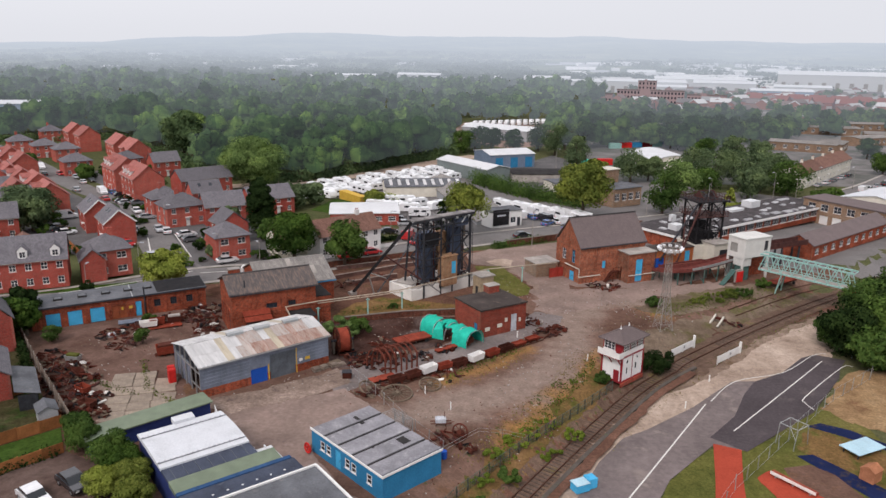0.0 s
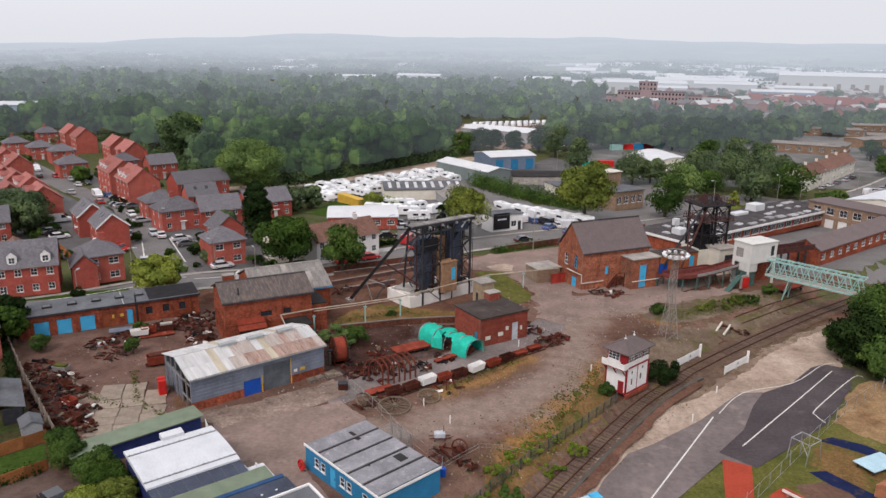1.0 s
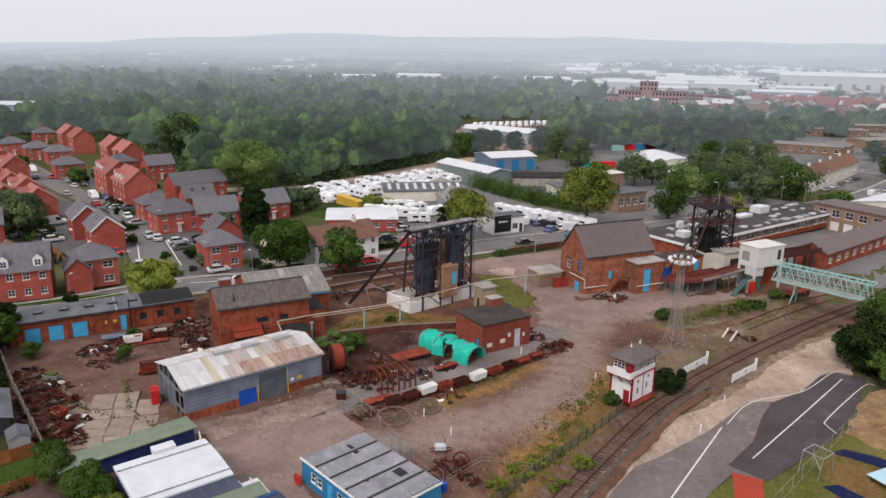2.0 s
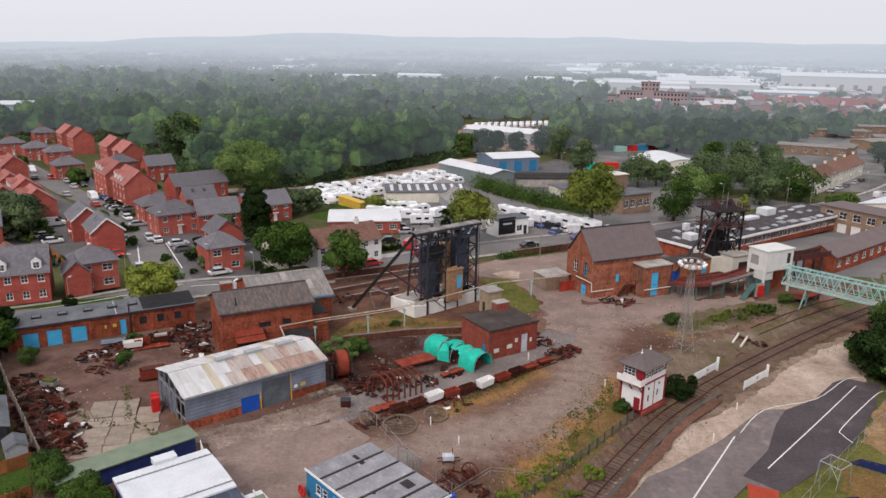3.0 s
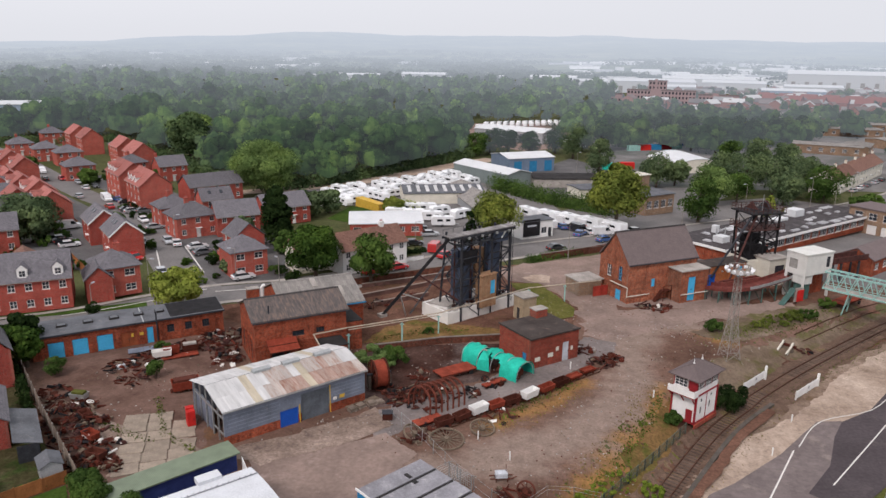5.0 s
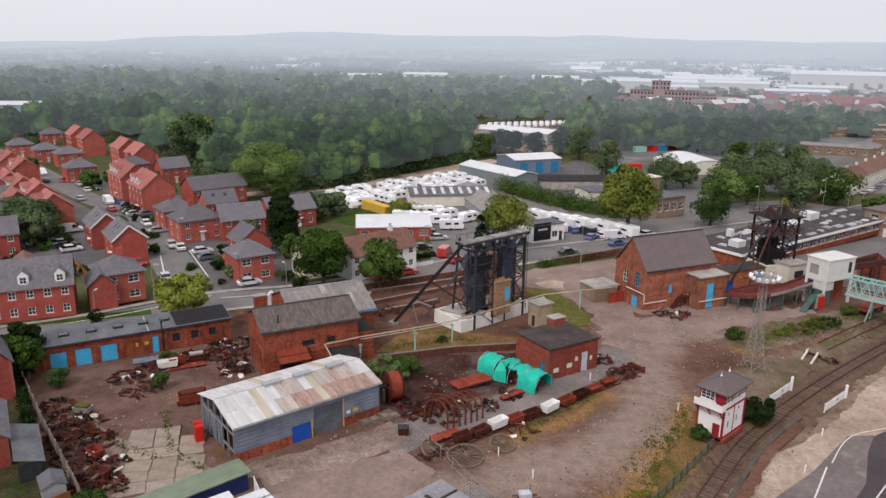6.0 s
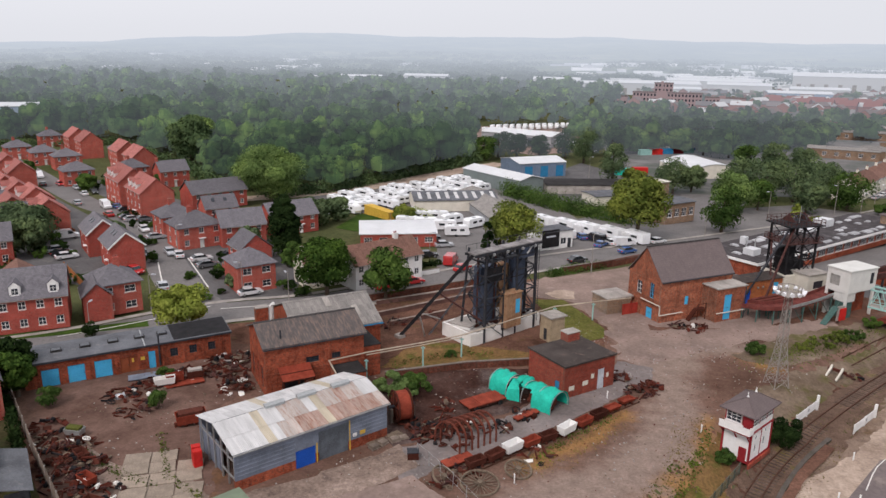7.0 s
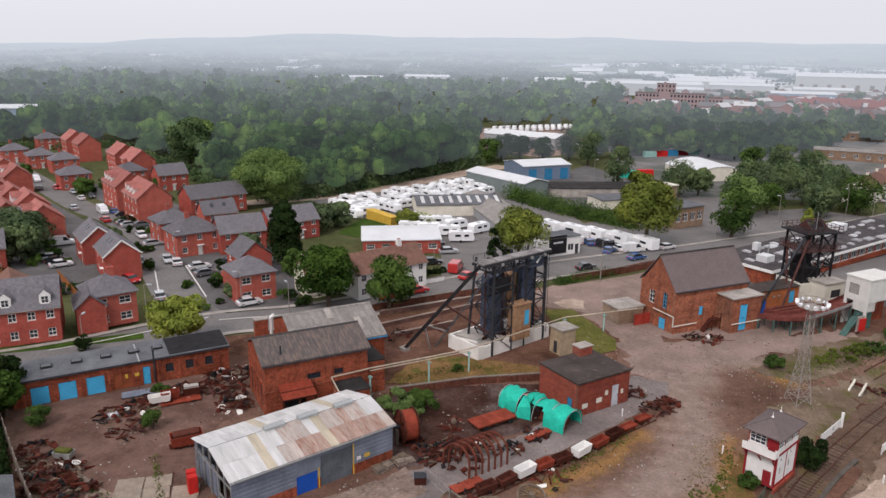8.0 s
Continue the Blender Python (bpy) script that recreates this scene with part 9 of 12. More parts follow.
wire_fence("yard_fence", [(-19.2, 84.2), (-15, 79.0), (-10.5, 72.5), (-5.2, 66.5)], 2.6, 1.7, GALV, GALV, "thin wire fence across the yard", 0.08, rails=(0.35, 0.95), mesh=False, seed=4, thick=0.06)


def panel_fence(name, pts, h, material, label, board=0.0, group="", post=None, gap=2.4, seed=0):
    """Solid panels between posts; board: the width of separate upright boards."""
    rng = random.Random(seed)
    root = thing(name, 0, 0, 0, 0, label, "fence", group)
    for (ax, ay), (bx, by) in zip(pts, pts[1:]):
        n = max(1, round(math.hypot(bx - ax, by - ay) / gap))
        for i in range(n):
            p = (ax + (bx - ax) * i / n, ay + (by - ay) * i / n)
            q = (ax + (bx - ax) * (i + 1) / n, ay + (by - ay) * (i + 1) / n)
            z = land(*p)
            a = math.degrees(math.atan2(q[1] - p[1], q[0] - p[0]))
            d = math.hypot(q[0] - p[0], q[1] - p[1])
            s = Shape()
            if board:
                s.boarded(0.0, d - 0.01, board, 0.05, h + rng.uniform(-0.03, 0.02), -0.02, 0.03)
            else:
                s.box(0.02, -0.02, 0.05, d - 0.02, 0.02, h)
            s.box(0, 0.03, 0.3, d, 0.07, 0.4).box(0, 0.03, h - 0.35, d, 0.07, h - 0.25)
            part("panel", s, material, root, at=pose(*p, z, 0, 0, a))
            part("post", Shape().box(-0.06, -0.06, -0.2, 0.06, 0.06, h + 0.1), post or material, root, at=pose(*p, z, 0, 0, a))
    return root


panel_fence("boundary_fence", [(-75.5, 96.0), (-58.6, 77.7), (-47.8, 66.6)], 2.0, TIMBER_GREY, "weathered grey boundary fence beside the scrap", post=CONCRETE)
panel_fence("garden_fence", [(-58.5, 55.0), (-51.8, 63.0), (-48.8, 66.6)], 1.5, TIMBER, "orange-brown boarded garden fence", 0.15, "garden fences", seed=1)
panel_fence("garden_fence", [(-53.0, 51.7), (-48.2, 58.1), (-45.5, 61.6)], 1.3, TIMBER, "orange-brown boarded garden fence", 0.15, "garden fences", seed=2)
panel_fence("garden_fence", [(-64.5, 66.0), (-57.5, 74.0)], 1.7, TIMBER, "orange-brown boarded garden fence", 0.15, "garden fences", seed=3)
laid("garden_lawn", [(-58, 55.4), (-51.8, 62.6), (-48.8, 66.2), (-45.7, 61.8), (-48.2, 58.3), (-53, 52)], 0.12, LAWN, "small garden lawn between board fences", "lawn", cell=2.0)


laid("back_gardens", [(-78, 96), (-74.6, 94.4), (-59.2, 77.0), (-49.4, 66.6), (-58.4, 55.6), (-66, 62), (-82, 84)], 0.14, GARDEN_SOIL, "dark earth and grass of small back gardens", "garden", cell=3.0)
hedge("hedge", [(-54.4, 50.6), (-49.2, 57.4), (-46.2, 61.2)], 1.1, 0.7, LEAF_DARK, "dark hedge below the garden fence", 61, 0.14, 150)
hedge("hedge", [(-58.6, 56.4), (-53.6, 62.2), (-50.2, 66.0)], 0.8, 0.6, LEAF_DEEP, "dark shrubs along the garden fence", 62, 0.14, 130)
hedge("hedge", [(-60.6, 78.0), (-66.0, 84.6), (-72.0, 91.0)], 1.5, 0.7, LEAF_DARK, "dark shrubs behind the boundary fence", 63, 0.16, 110)


def garden_shed(x, y, t, material, label):
    root = thing("garden_shed", x, y, land(x, y), t, label, "shed", "garden sheds")
    four_walls(root, 2.6, 2.0, 1.9, material, [], [], [], [(0.4, 0, 1.1, 1.8)], 0.5, 0.06)
    part("roof", gable_roof(2.6, 2.0, 1.92, 0.5, 0.15, 0.05), FELT, root)


garden_shed(-52.6, 67.6, -49, GREY_WALL, "small grey garden shed")
lt = thing("lean_to_shed", -60.6, 75.2, 0.5, -52.0, "dark garden lean-to under a grey sheet roof", "shed")
part("wall", wall_shape(8.2, 1.9, [(3.0, 0.3, 6.0, 1.7)], 0.15), STEEL_DARK, lt, at=pose(8.2, 2.2, 0, 0, 0, 180))
for x in (0.0, 8.08):
    part("side", Shape().box(x, 0.1, 0, x + 0.12, 2.2, 2.1), STEEL_DARK, lt)
part("roof", Shape().prism_x([(-0.2, 2.75), (2.5, 1.95), (2.5, 2.05), (-0.2, 2.85)], -0.15, 8.35), FELT, lt, "dark grey felt roof")
house(-68.0, 75.6, -52, 9.0, 5.2, 3.4, 1.8, BRICK_RED, SLATE, label="red brick house backing on to the scrapyard", cols=0, chimney=0, z=0.5)
garden_shed(-56.8, 62.6, -49, TIMBER, "brown timber garden shed")


# ---- depot buildings in the foreground ----
def portacabin():
    root = thing("portable_office", -19.4, 65.4, 0.0, -42.0, "blue portable office with grey sectional roof", "portable building")
    L, W, H = 12.5, 7.6, 2.75
    wins = [(1.7, 1.0, 2.5, 2.05), (2.8, 1.0, 3.6, 2.05), (6.2, 1.0, 7.0, 2.05), (7.3, 1.0, 8.1, 2.05), (9.9, 1.0, 10.7, 2.05)]
    doors = [(4.4, 0.15, 5.4, 2.2)]
    w = four_walls(root, L, W, H, BLUE_CABIN, wins + doors, [], [], [], 0, 0.14)
    for o in wins:
        window(w[0], o[0], o[1], 0.8, 1.05, 1, 2, WHITE, 0.0, "small white-framed cabin window")
    door(w[0], 4.4, 0.17, 1.0, 2.0, BLUE_DOOR, "lighter blue cabin door", 1, 0.03)
    n = 5
    for i in range(n):
        part("roof_section", Shape().box(L * i / n + 0.17, -0.05, H, L * (i + 1) / n - 0.2, W + 0.05, H + 0.16), ROOF_SECTION, root, "grey roof section")
        if i:
            part("roof_joint", Shape().box(L * i / n - 0.19, -0.04, H, L * i / n + 0.16, W + 0.04, H + 0.08), FELT_DARK, root)
    part("fascia", Shape().box(-0.1, -0.14, H - 0.06, L + 0.1, -0.06, H + 0.18).box(L + 0.02, -0.06, H - 0.06, L + 0.1, W + 0.1, H + 0.18), WHITE, root, "white roof trim")
    for x, y, a, b in ((2.6, 4.4, 0.5, 0.5), (4.9, 3.2, 0.25, 0.25), (7.6, 2.3, 0.25, 0.25), (8.0, 5.2, 1.3, 1.0), (1.2, 4.6, 0.9, 0.4)):
        part("roof_patch", Shape().box(x, y, H + 0.163, x + a, y + b, H + 0.2), FELT_DARK, root)
    t = Shape().ring((0.15, -0.35, 0.75), 0.55, 0.1, "y", 16, 6)
    for i in range(6):
        a = math.pi * i / 3
        t.beam((0.15, -0.35, 0.75), (0.15 + 0.5 * math.cos(a), -0.35, 0.75 + 0.5 * math.sin(a)), 0.1)
    solid("valve_wheel", t, RED_BRIGHT, pose(-19.6, 65.1, 0.0, 0, 0, -42), "bright red spoked wheel leaning by the cabin", "wheel")
    cage = thing("mesh_cage", -12.6, 70.6, 0.0, -42.0, "grey wire storage cage beside the cabin", "cage")
    for x in (0, 1.6, 3.2):
        for y in (0, 1.8):
            part("post", Shape().box(x, y, 0, x + 0.08, y + 0.08, 2.2), GALV, cage)
    for y in (0.0, 1.84):
        s = Shape()
        for i in range(12):
            s.box(3.2 * i / 12, y, 0.1, 3.2 * i / 12 + 0.02, y + 0.02, 2.2)
        for i in range(8):
            s.box(0, y, 0.2 + 0.27 * i, 3.2, y + 0.02, 0.22 + 0.27 * i)
        part("mesh_panel", s, GALV, cage)
    s = Shape()
    for i in range(10):
        s.box(3.2 * i / 10, 0, 2.2, 3.2 * i / 10 + 0.03, 1.88, 2.23)
    part("mesh_top", s, GALV, cage)
    solid("steel_plate", Shape().box(0, 0, 0.08, 1.5, 1.4, 0.14), STEEL_DARK, pose(-19.9, 60.4, 0.02, 0, 0, -40), "dark steel plate lying on the tarmac", "plate")


ROOF_SECTION = worn("grey_cabin_roof", (0.25, 0.243, 0.262), 0.7, big=0.5, vary=0.25, stain=(0.36, 0.35, 0.36), stain_at=0.56, by_object=0.06)
portacabin()


GALV_DULL = worn("dull_grey_rail_steel", (0.3, 0.31, 0.33), 0.6, 0.2, big=1.5)
BLUE_DULL = worn("dull_dark_blue_paint", (0.03, 0.075, 0.17), 0.6, big=0.8)


def blue_depot():
    """Low navy building with a white ribbed roof and strips of dark and green roof beyond."""
    yaw = 42.4
    # local x along the north edge, y northwards; the origin is the south-west corner
    o = Vector((-36.5, 60.9, 0)) + 19.0 * Vector((math.sin(radians(yaw)), -math.cos(radians(yaw)), 0))
    root = thing("blue_depot", o.x, o.y, 0.0, yaw, "navy depot with white ribbed roof and green roof strips", "depot")
    L, D = 8.6, 19.0
    four_walls(root, L, D, 3.2, NAVY, [], [], [], [], 0, 0.25)
    n = 10
    prof = []
    for i in range(n + 1):
        k = i / n
        prof.append((D - 7.9 * (1 - k), 3.35 + 0.35 * math.sin(math.pi * (0.12 + 0.76 * k))))
    part("white_roof", Shape().prism_x(prof + [(D + 0.25, 3.2), (D - 7.95, 3.2)], -0.15, L + 0.15), ROOF_WHITE, root, "white ribbed membrane roof")
    for i in (1, 8):
        y, z = prof[i]
        rib = Shape().box(-0.15, y - 0.06, z + 0.02, L + 0.15, y + 0.06, z + 0.09)
        for j in range(16):
            rib.box(L * j / 16, y - 0.1, z + 0.05, L * j / 16 + 0.08, y + 0.1, z + 0.16)
        part("roof_rib", rib, GALV_DULL, root, "low grey rail along the roof")
    part("raised_hatch", Shape().box(3.6, D - 0.3, 3.3, 5.8, D + 0.9, 3.85), ROOF_WHITE, root, "white raised hatch")
    part("dark_roof", Shape().box(-0.1, D - 10.6, 3.0, L + 0.1, D - 7.96, 3.32), ROOF_DARK, root, "dark blue-grey roof strip")
    part("green_roof", Shape().prism_x([(D - 12.6, 3.0), (D - 10.62, 3.0), (D - 10.62, 3.55), (D - 12.6, 3.35)], -0.2, L + 1.6), ROOF_GREEN, root, "faded green roof strip")
    part("blue_gutter", Shape().box(-0.2, D - 13.15, 3.0, L + 2.4, D - 12.62, 3.38), BLUE_DULL, root, "dark blue gutter")
    part("dark_roof", Shape().box(-0.1, D - 15.8, 3.0, L + 2.6, D - 13.17, 3.3), ROOF_DARK, root)
    for i in range(7):
        part("roof_seam", Shape().box(0.6 + 1.2 * i, D - 10.5, 3.323, 0.64 + 1.2 * i, D - 8.0, 3.36), STEEL_GREY, root)
        part("roof_light", Shape().box(1.0 + 1.4 * i, D - 14.8, 3.303, 1.2 + 1.4 * i, D - 14.65, 3.36), PALE_ROOF, root)
    part("grey_roof", Shape().box(2.6, D - 24.5, 3.0, L + 3.6, D - 15.82, 3.36), FELT, root, "flat grey roof")
    part("white_edge", Shape().box(2.5, D - 15.95, 3.364, L + 3.7, D - 15.75, 3.55).box(L + 3.55, D - 24.5, 3.364, L + 3.75, D - 15.95, 3.55), WHITE, root, "white roof edge")
    part("grey_wall", Shape().box(2.7, D - 24.3, 0, L + 3.5, D - 19.05, 3.0), GREY_WALL, root)
    part("gangway", Shape().box(L + 0.2, D - 15.6, 2.4, L + 2.2, D - 8.6, 2.6).box(L + 0.2, D - 15.6, 2.6, L + 0.35, D - 8.6, 3.0).box(L + 1.4, D - 15.6, 2.6, L + 1.5, D - 8.6, 2.9), PALE_ROOF, root, "pale gutters along the side")
    part("side_wall", Shape().box(L + 0.3, D - 15.5, 0, L + 2.1, D - 8.7, 2.4), GREY_WALL, root)
    g = thing("green_roofed_store", -42.5, 61.4, 0.0, 47.0, "long navy store under a faded green roof", "store")
    four_walls(g, 13.5, 2.3, 1.95, NAVY, [], [], [], [], 0, 0.2)
    part("roof", Shape().prism_x([(-0.25, 1.97), (2.5, 1.97), (2.5, 2.3), (-0.25, 2.12)], -0.3, 13.8), ROOF_GREEN, g, "faded green sheet roof")
    gate = thing("panel_gate", -32.6, 70.9, 0.0, -58.0, "pale boarded yard gate", "gate")
    for i in range(8):
        part("board", Shape().box(0.32 * i, 0, 0.1, 0.32 * i + 0.3, 0.05, 1.9), WHITE, gate)
    part("brace", Shape().box(0, 0.06, 0.4, 2.6, 0.1, 0.55).box(0, 0.06, 1.5, 2.6, 0.1, 1.65), WHITE, gate)


blue_depot()


# ---- yard things ----
def mine_tub(x, y, t, material, label, L=2.2, W=1.15, H=0.85, load=None, z=None):
    root = thing("mine_tub", x, y, land(x, y) if z is None else z, t, label, "mine tub", "mine tubs")
    b = Shape()
    z0 = 0.45
    b.add([(-L * .45, -W * .4, z0), (L * .45, -W * .4, z0), (L * .45, W * .4, z0), (-L * .45, W * .4, z0), (-L / 2, -W / 2, z0 + H), (L / 2, -W / 2, z0 + H), (L / 2, W / 2, z0 + H), (-L / 2, W / 2, z0 + H),
           (-L / 2 + .07, -W / 2 + .07, z0 + H), (L / 2 - .07, -W / 2 + .07, z0 + H), (L / 2 - .07, W / 2 - .07, z0 + H), (-L / 2 + .07, W / 2 - .07, z0 + H), (-L * .42, -W * .36, z0 + .12), (L * .42, -W * .36, z0 + .12), (L * .42, W * .36, z0 + .12), (-L * .42, W * .36, z0 + .12)],
          [(0, 3, 2, 1), (0, 1, 5, 4), (1, 2, 6, 5), (2, 3, 7, 6), (3, 0, 4, 7), (4, 5, 9, 8), (5, 6, 10, 9), (6, 7, 11, 10), (7, 4, 8, 11), (8, 9, 13, 12), (9, 10, 14, 13), (10, 11, 15, 14), (11, 8, 12, 15), (12, 13, 14, 15)])
    part("body", b, material, root)
    part("chassis", Shape().box(-L * .55, -0.3, 0.3, L * .55, -0.18, 0.45).box(-L * .55, 0.18, 0.3, L * .55, 0.3, 0.45), RUST, root)
    for sx in (-0.6, 0.6):
        for sy in (-0.42, 0.42):
            part("wheel", Shape().tube((sx, sy - 0.04, 0.2), (sx, sy + 0.04, 0.2), 0.2, 0.2, 12), RUST, root)
    if load:
        part("load", Shape().box(-L * .4, -W * .35, z0 + H * 0.6, L * .4, W * .35, z0 + H + 0.2), load, root)
    return root


row = [(-12.9, 82.8, RUST, "rusty mine tub in a row"), (-10.9, 84.4, RUST, "rusty mine tub in a row"), (-9.0, 86.1, WHITE, "white painted mine tub in a row"), (-7.0, 87.6, RUST_RED, "red oxide mine tub in a row"), (-5.0, 89.1, RUST, "rusty mine tub in a row"), (-2.8, 90.8, WHITE, "white painted mine tub in a row"), (-0.6, 93.0, RUST_RED, "red oxide mine tub in a row"), (1.3, 95.0, RUST, "rusty mine tub in a row"), (3.2, 97.2, RUST_RED, "red oxide flat wagon in a row"), (5.2, 99.4, RUST_RED, "red oxide flat wagon in a row")]
for i, (x, y, m, lab) in enumerate(row):
    mine_tub(x, y, 40 + (i * 7) % 9, m, lab, L=2.4 if m is WHITE else 2.2, H=0.95 if m is WHITE else (0.35 if i > 7 else 0.7))
for _a, _b in (((-14.5, 81.2), (6.5, 100.6)), ((-14.0, 80.7), (7.0, 100.1))):
    solid("tub_rail", rail_strip([_a, _b], 0.06), RAIL, None, "rusty narrow-gauge rail under the tubs", "rail", group="tub rails")


def tarp_tunnel():
    """Green tarpaulin over hoops, torn in the middle, open at its near end."""
    root = thing("tarpaulin_tunnel", -3.3, 96.7, 0.0, 142.0, "bright green tarpaulin tunnel sagging over hoops", "tunnel")

    def skin(x0, x1, half, top, sag, ph, torn=(0, 0, 99)):
        v, f, m, n = [], [], 14, 12
        for i in range(m + 1):
            x = x0 + (x1 - x0) * i / m
            dip = sag * abs(math.sin(math.pi * i / m * 2.5 + ph))
            for j in range(n + 1):
                a = math.pi * j / n
                wob = 0.06 * math.sin(5 * a + i)
                cx, cz = -math.cos(a), math.sin(a)
                r = abs(cx) ** 0.6 * math.copysign(1, cx)
                v.append((x, r * (half - dip * 0.2 + wob), max(0.05, (top - dip) * cz ** 0.7) if 0 < j < n else 0.04))
        k = n + 1
        for i in range(m):
            for j in range(n):
                if not (torn[0] <= i < torn[1] and j >= torn[2] + abs(i - (torn[0] + torn[1]) / 2) * 0.5):
                    f.append((i * k + j, i * k + j + 1, (i + 1) * k + j + 1, (i + 1) * k + j))
        me = bpy.data.meshes.new("tarpaulin")
        me.from_pydata(v, [], f)
        me.shade_smooth()
        me.materials.append(TARP)
        return me

    part("tarpaulin", skin(0, 4.6, 2.0, 2.45, 0.3, 0.2, (9, 14, 7)), TARP, root, "taut green tarpaulin")
    part("tarpaulin", skin(4.6, 6.4, 2.0, 2.7, 0.55, 1.0, (0, 6, 7)), TARP, root)
    part("tarpaulin", skin(7.0, 9.9, 1.75, 2.45, 0.3, 0.7), TARP, root)
    part("loose_flap", Shape().add([(4.7, 1.9, 0.1), (6.5, 2.6, 0.15), (6.4, 2.3, 1.5), (4.9, 1.75, 1.7), (5.6, 1.2, 2.6), (6.5, 1.0, 2.5)], [(0, 1, 2, 3), (3, 2, 5, 4)]), TARP, root, "loose flap of green tarpaulin")
    part("torn_sheet", Shape().add([(6.3, -0.9, 2.0), (7.1, -1.0, 1.9), (7.1, 0.6, 2.25), (6.3, 0.6, 2.4), (6.3, -0.9, 1.97), (7.1, -1.0, 1.87), (7.1, 0.6, 2.22), (6.3, 0.6, 2.37)], [(0, 1, 2, 3), (7, 6, 5, 4), (0, 4, 5, 1), (1, 5, 6, 2), (2, 6, 7, 3), (3, 7, 4, 0)]), PINK_SHEET, root, "faded pink sheet in the tear")
    for x in (0.05, 2.3, 4.6, 7.0, 9.8):
        h = Shape()
        pts = [(x, -math.cos(math.pi * j / 12) * 1.85, max(0.0, 2.35 * math.sin(math.pi * j / 12) ** 0.75)) for j in range(13)]
        part("hoop", h.path(pts, 0.05), GALV, root)
    part("stored_iron", Shape().box(1, -0.9, 0, 4.5, 0.2, 0.9).tube((0.5, 0.7, 0.4), (4.0, 0.9, 0.4), 0.35), RUST, root, "iron stored inside")


PINK_SHEET = worn("faded_pink_sheet", (0.5, 0.33, 0.3), 0.8, big=1.0)
tarp_tunnel()


def winding_drum():
    root = thing("winding_drum", -22.2, 92.0, 0.0, 28.0, "red oxide winding drum with dark cheeks", "winding drum")
    part("drum", Shape().tube((-0.7, 0, 1.95), (0.7, 0, 1.95), 1.75, 1.75, 28), RUST_RED, root, "red oxide drum", smooth=False)
    for x in (-0.95, 0.7):
        c = Shape().ring((x + 0.12, 0, 1.95), 1.85, 0.12, "x", 32, 6)
        for i in range(8):
            a = 2 * math.pi * i / 8
            c.beam((x + 0.12, 0, 1.95), (x + 0.12, 1.8 * math.cos(a), 1.95 + 1.8 * math.sin(a)), 0.16)
        part("cheek", c, RUST, root, "spoked dark iron cheek")
    part("axle", Shape().tube((-1.6, 0, 1.95), (1.6, 0, 1.95), 0.2, 0.2, 12), STEEL_DARK, root)
    part("cradle", Shape().box(-1.5, -0.5, 0, -1.2, 0.5, 1.8).box(1.2, -0.5, 0, 1.5, 0.5, 1.8), TIMBER_GREY, root)


winding_drum()


RUST_ARCH = worn("dark_red_arch_steel", (0.15, 0.045, 0.03), 0.8, 0.1, big=1.0, stain=(0.07, 0.035, 0.028), stain_at=0.55)


def pit_arch(x, y, t, r=1.9, tilt=0.0):
    root = thing("pit_arch", x, y, 0.0, t, "rusty curved steel pit arch standing upright", "pit arch", "pit arches")
    pts = [(-r, 0, 0)] + [(-r * math.cos(math.pi * j / 14), tilt * math.sin(math.pi * j / 14), 1.3 + r * math.sin(math.pi * j / 14)) for j in range(15)] + [(r, 0, 0)]
    s = Shape()
    for a, b in zip(pts, pts[1:]):
        s.beam(a, b, 0.17, 0.18, up=(0, 1, 0))
    part("arch_rib", s, RUST_ARCH, root)
    part("joint_plate", Shape().box(-0.25, -0.1, 1.15 + r, 0.25, 0.1, 1.42 + r), RUST, root)


for i in range(7):
    pit_arch(-16.2 + 0.62 * i, 86.2 + 0.5 * i, -38 + i * 1.5, 1.85, 0.25)


def spoked_wheel(x, y, z, r, turn, tilt, label, spokes=14, material=None, roll=0):
    root = thing("pulley_wheel", x, y, z, turn, label, "wheel", "pulley wheels")
    root.matrix_basis = pose(x, y, z, 0, 0, turn) @ pose(0, 0, 0, tilt, roll, 0)
    material = material or RUST_GREY
    part("rim", Shape().ring((0, 0, 0), r, 0.1, "z", 40, 6, 0.16), material, root)
    part("hub", Shape().tube((0, 0, -0.25), (0, 0, 0.25), 0.28, 0.28, 14), material, root)
    for i in range(spokes):
        a = 2 * math.pi * i / spokes
        part("spoke", Shape().beam((0.2 * math.cos(a), 0.2 * math.sin(a), 0.12 * (-1) ** i), (r * math.cos(a), r * math.sin(a), 0.0), 0.065), material, root)


RUST_GREY = worn("grey_brown_iron", (0.2, 0.155, 0.115), 0.8, 0.2, big=1.2, stain=(0.09, 0.055, 0.04), stain_at=0.54)
spoked_wheel(-12.3, 79.6, 0.28, 1.95, 20, 6, "large spoked iron pulley wheel lying flat", 24)
spoked_wheel(-8.4, 82.4, 0.4, 1.4, 30, 12, "spoked iron pulley wheel lying tilted", 18)
spoked_wheel(-16.0, 80.0, 0.5, 1.3, 70, 30, "broken iron wheel rim leaning", 5)


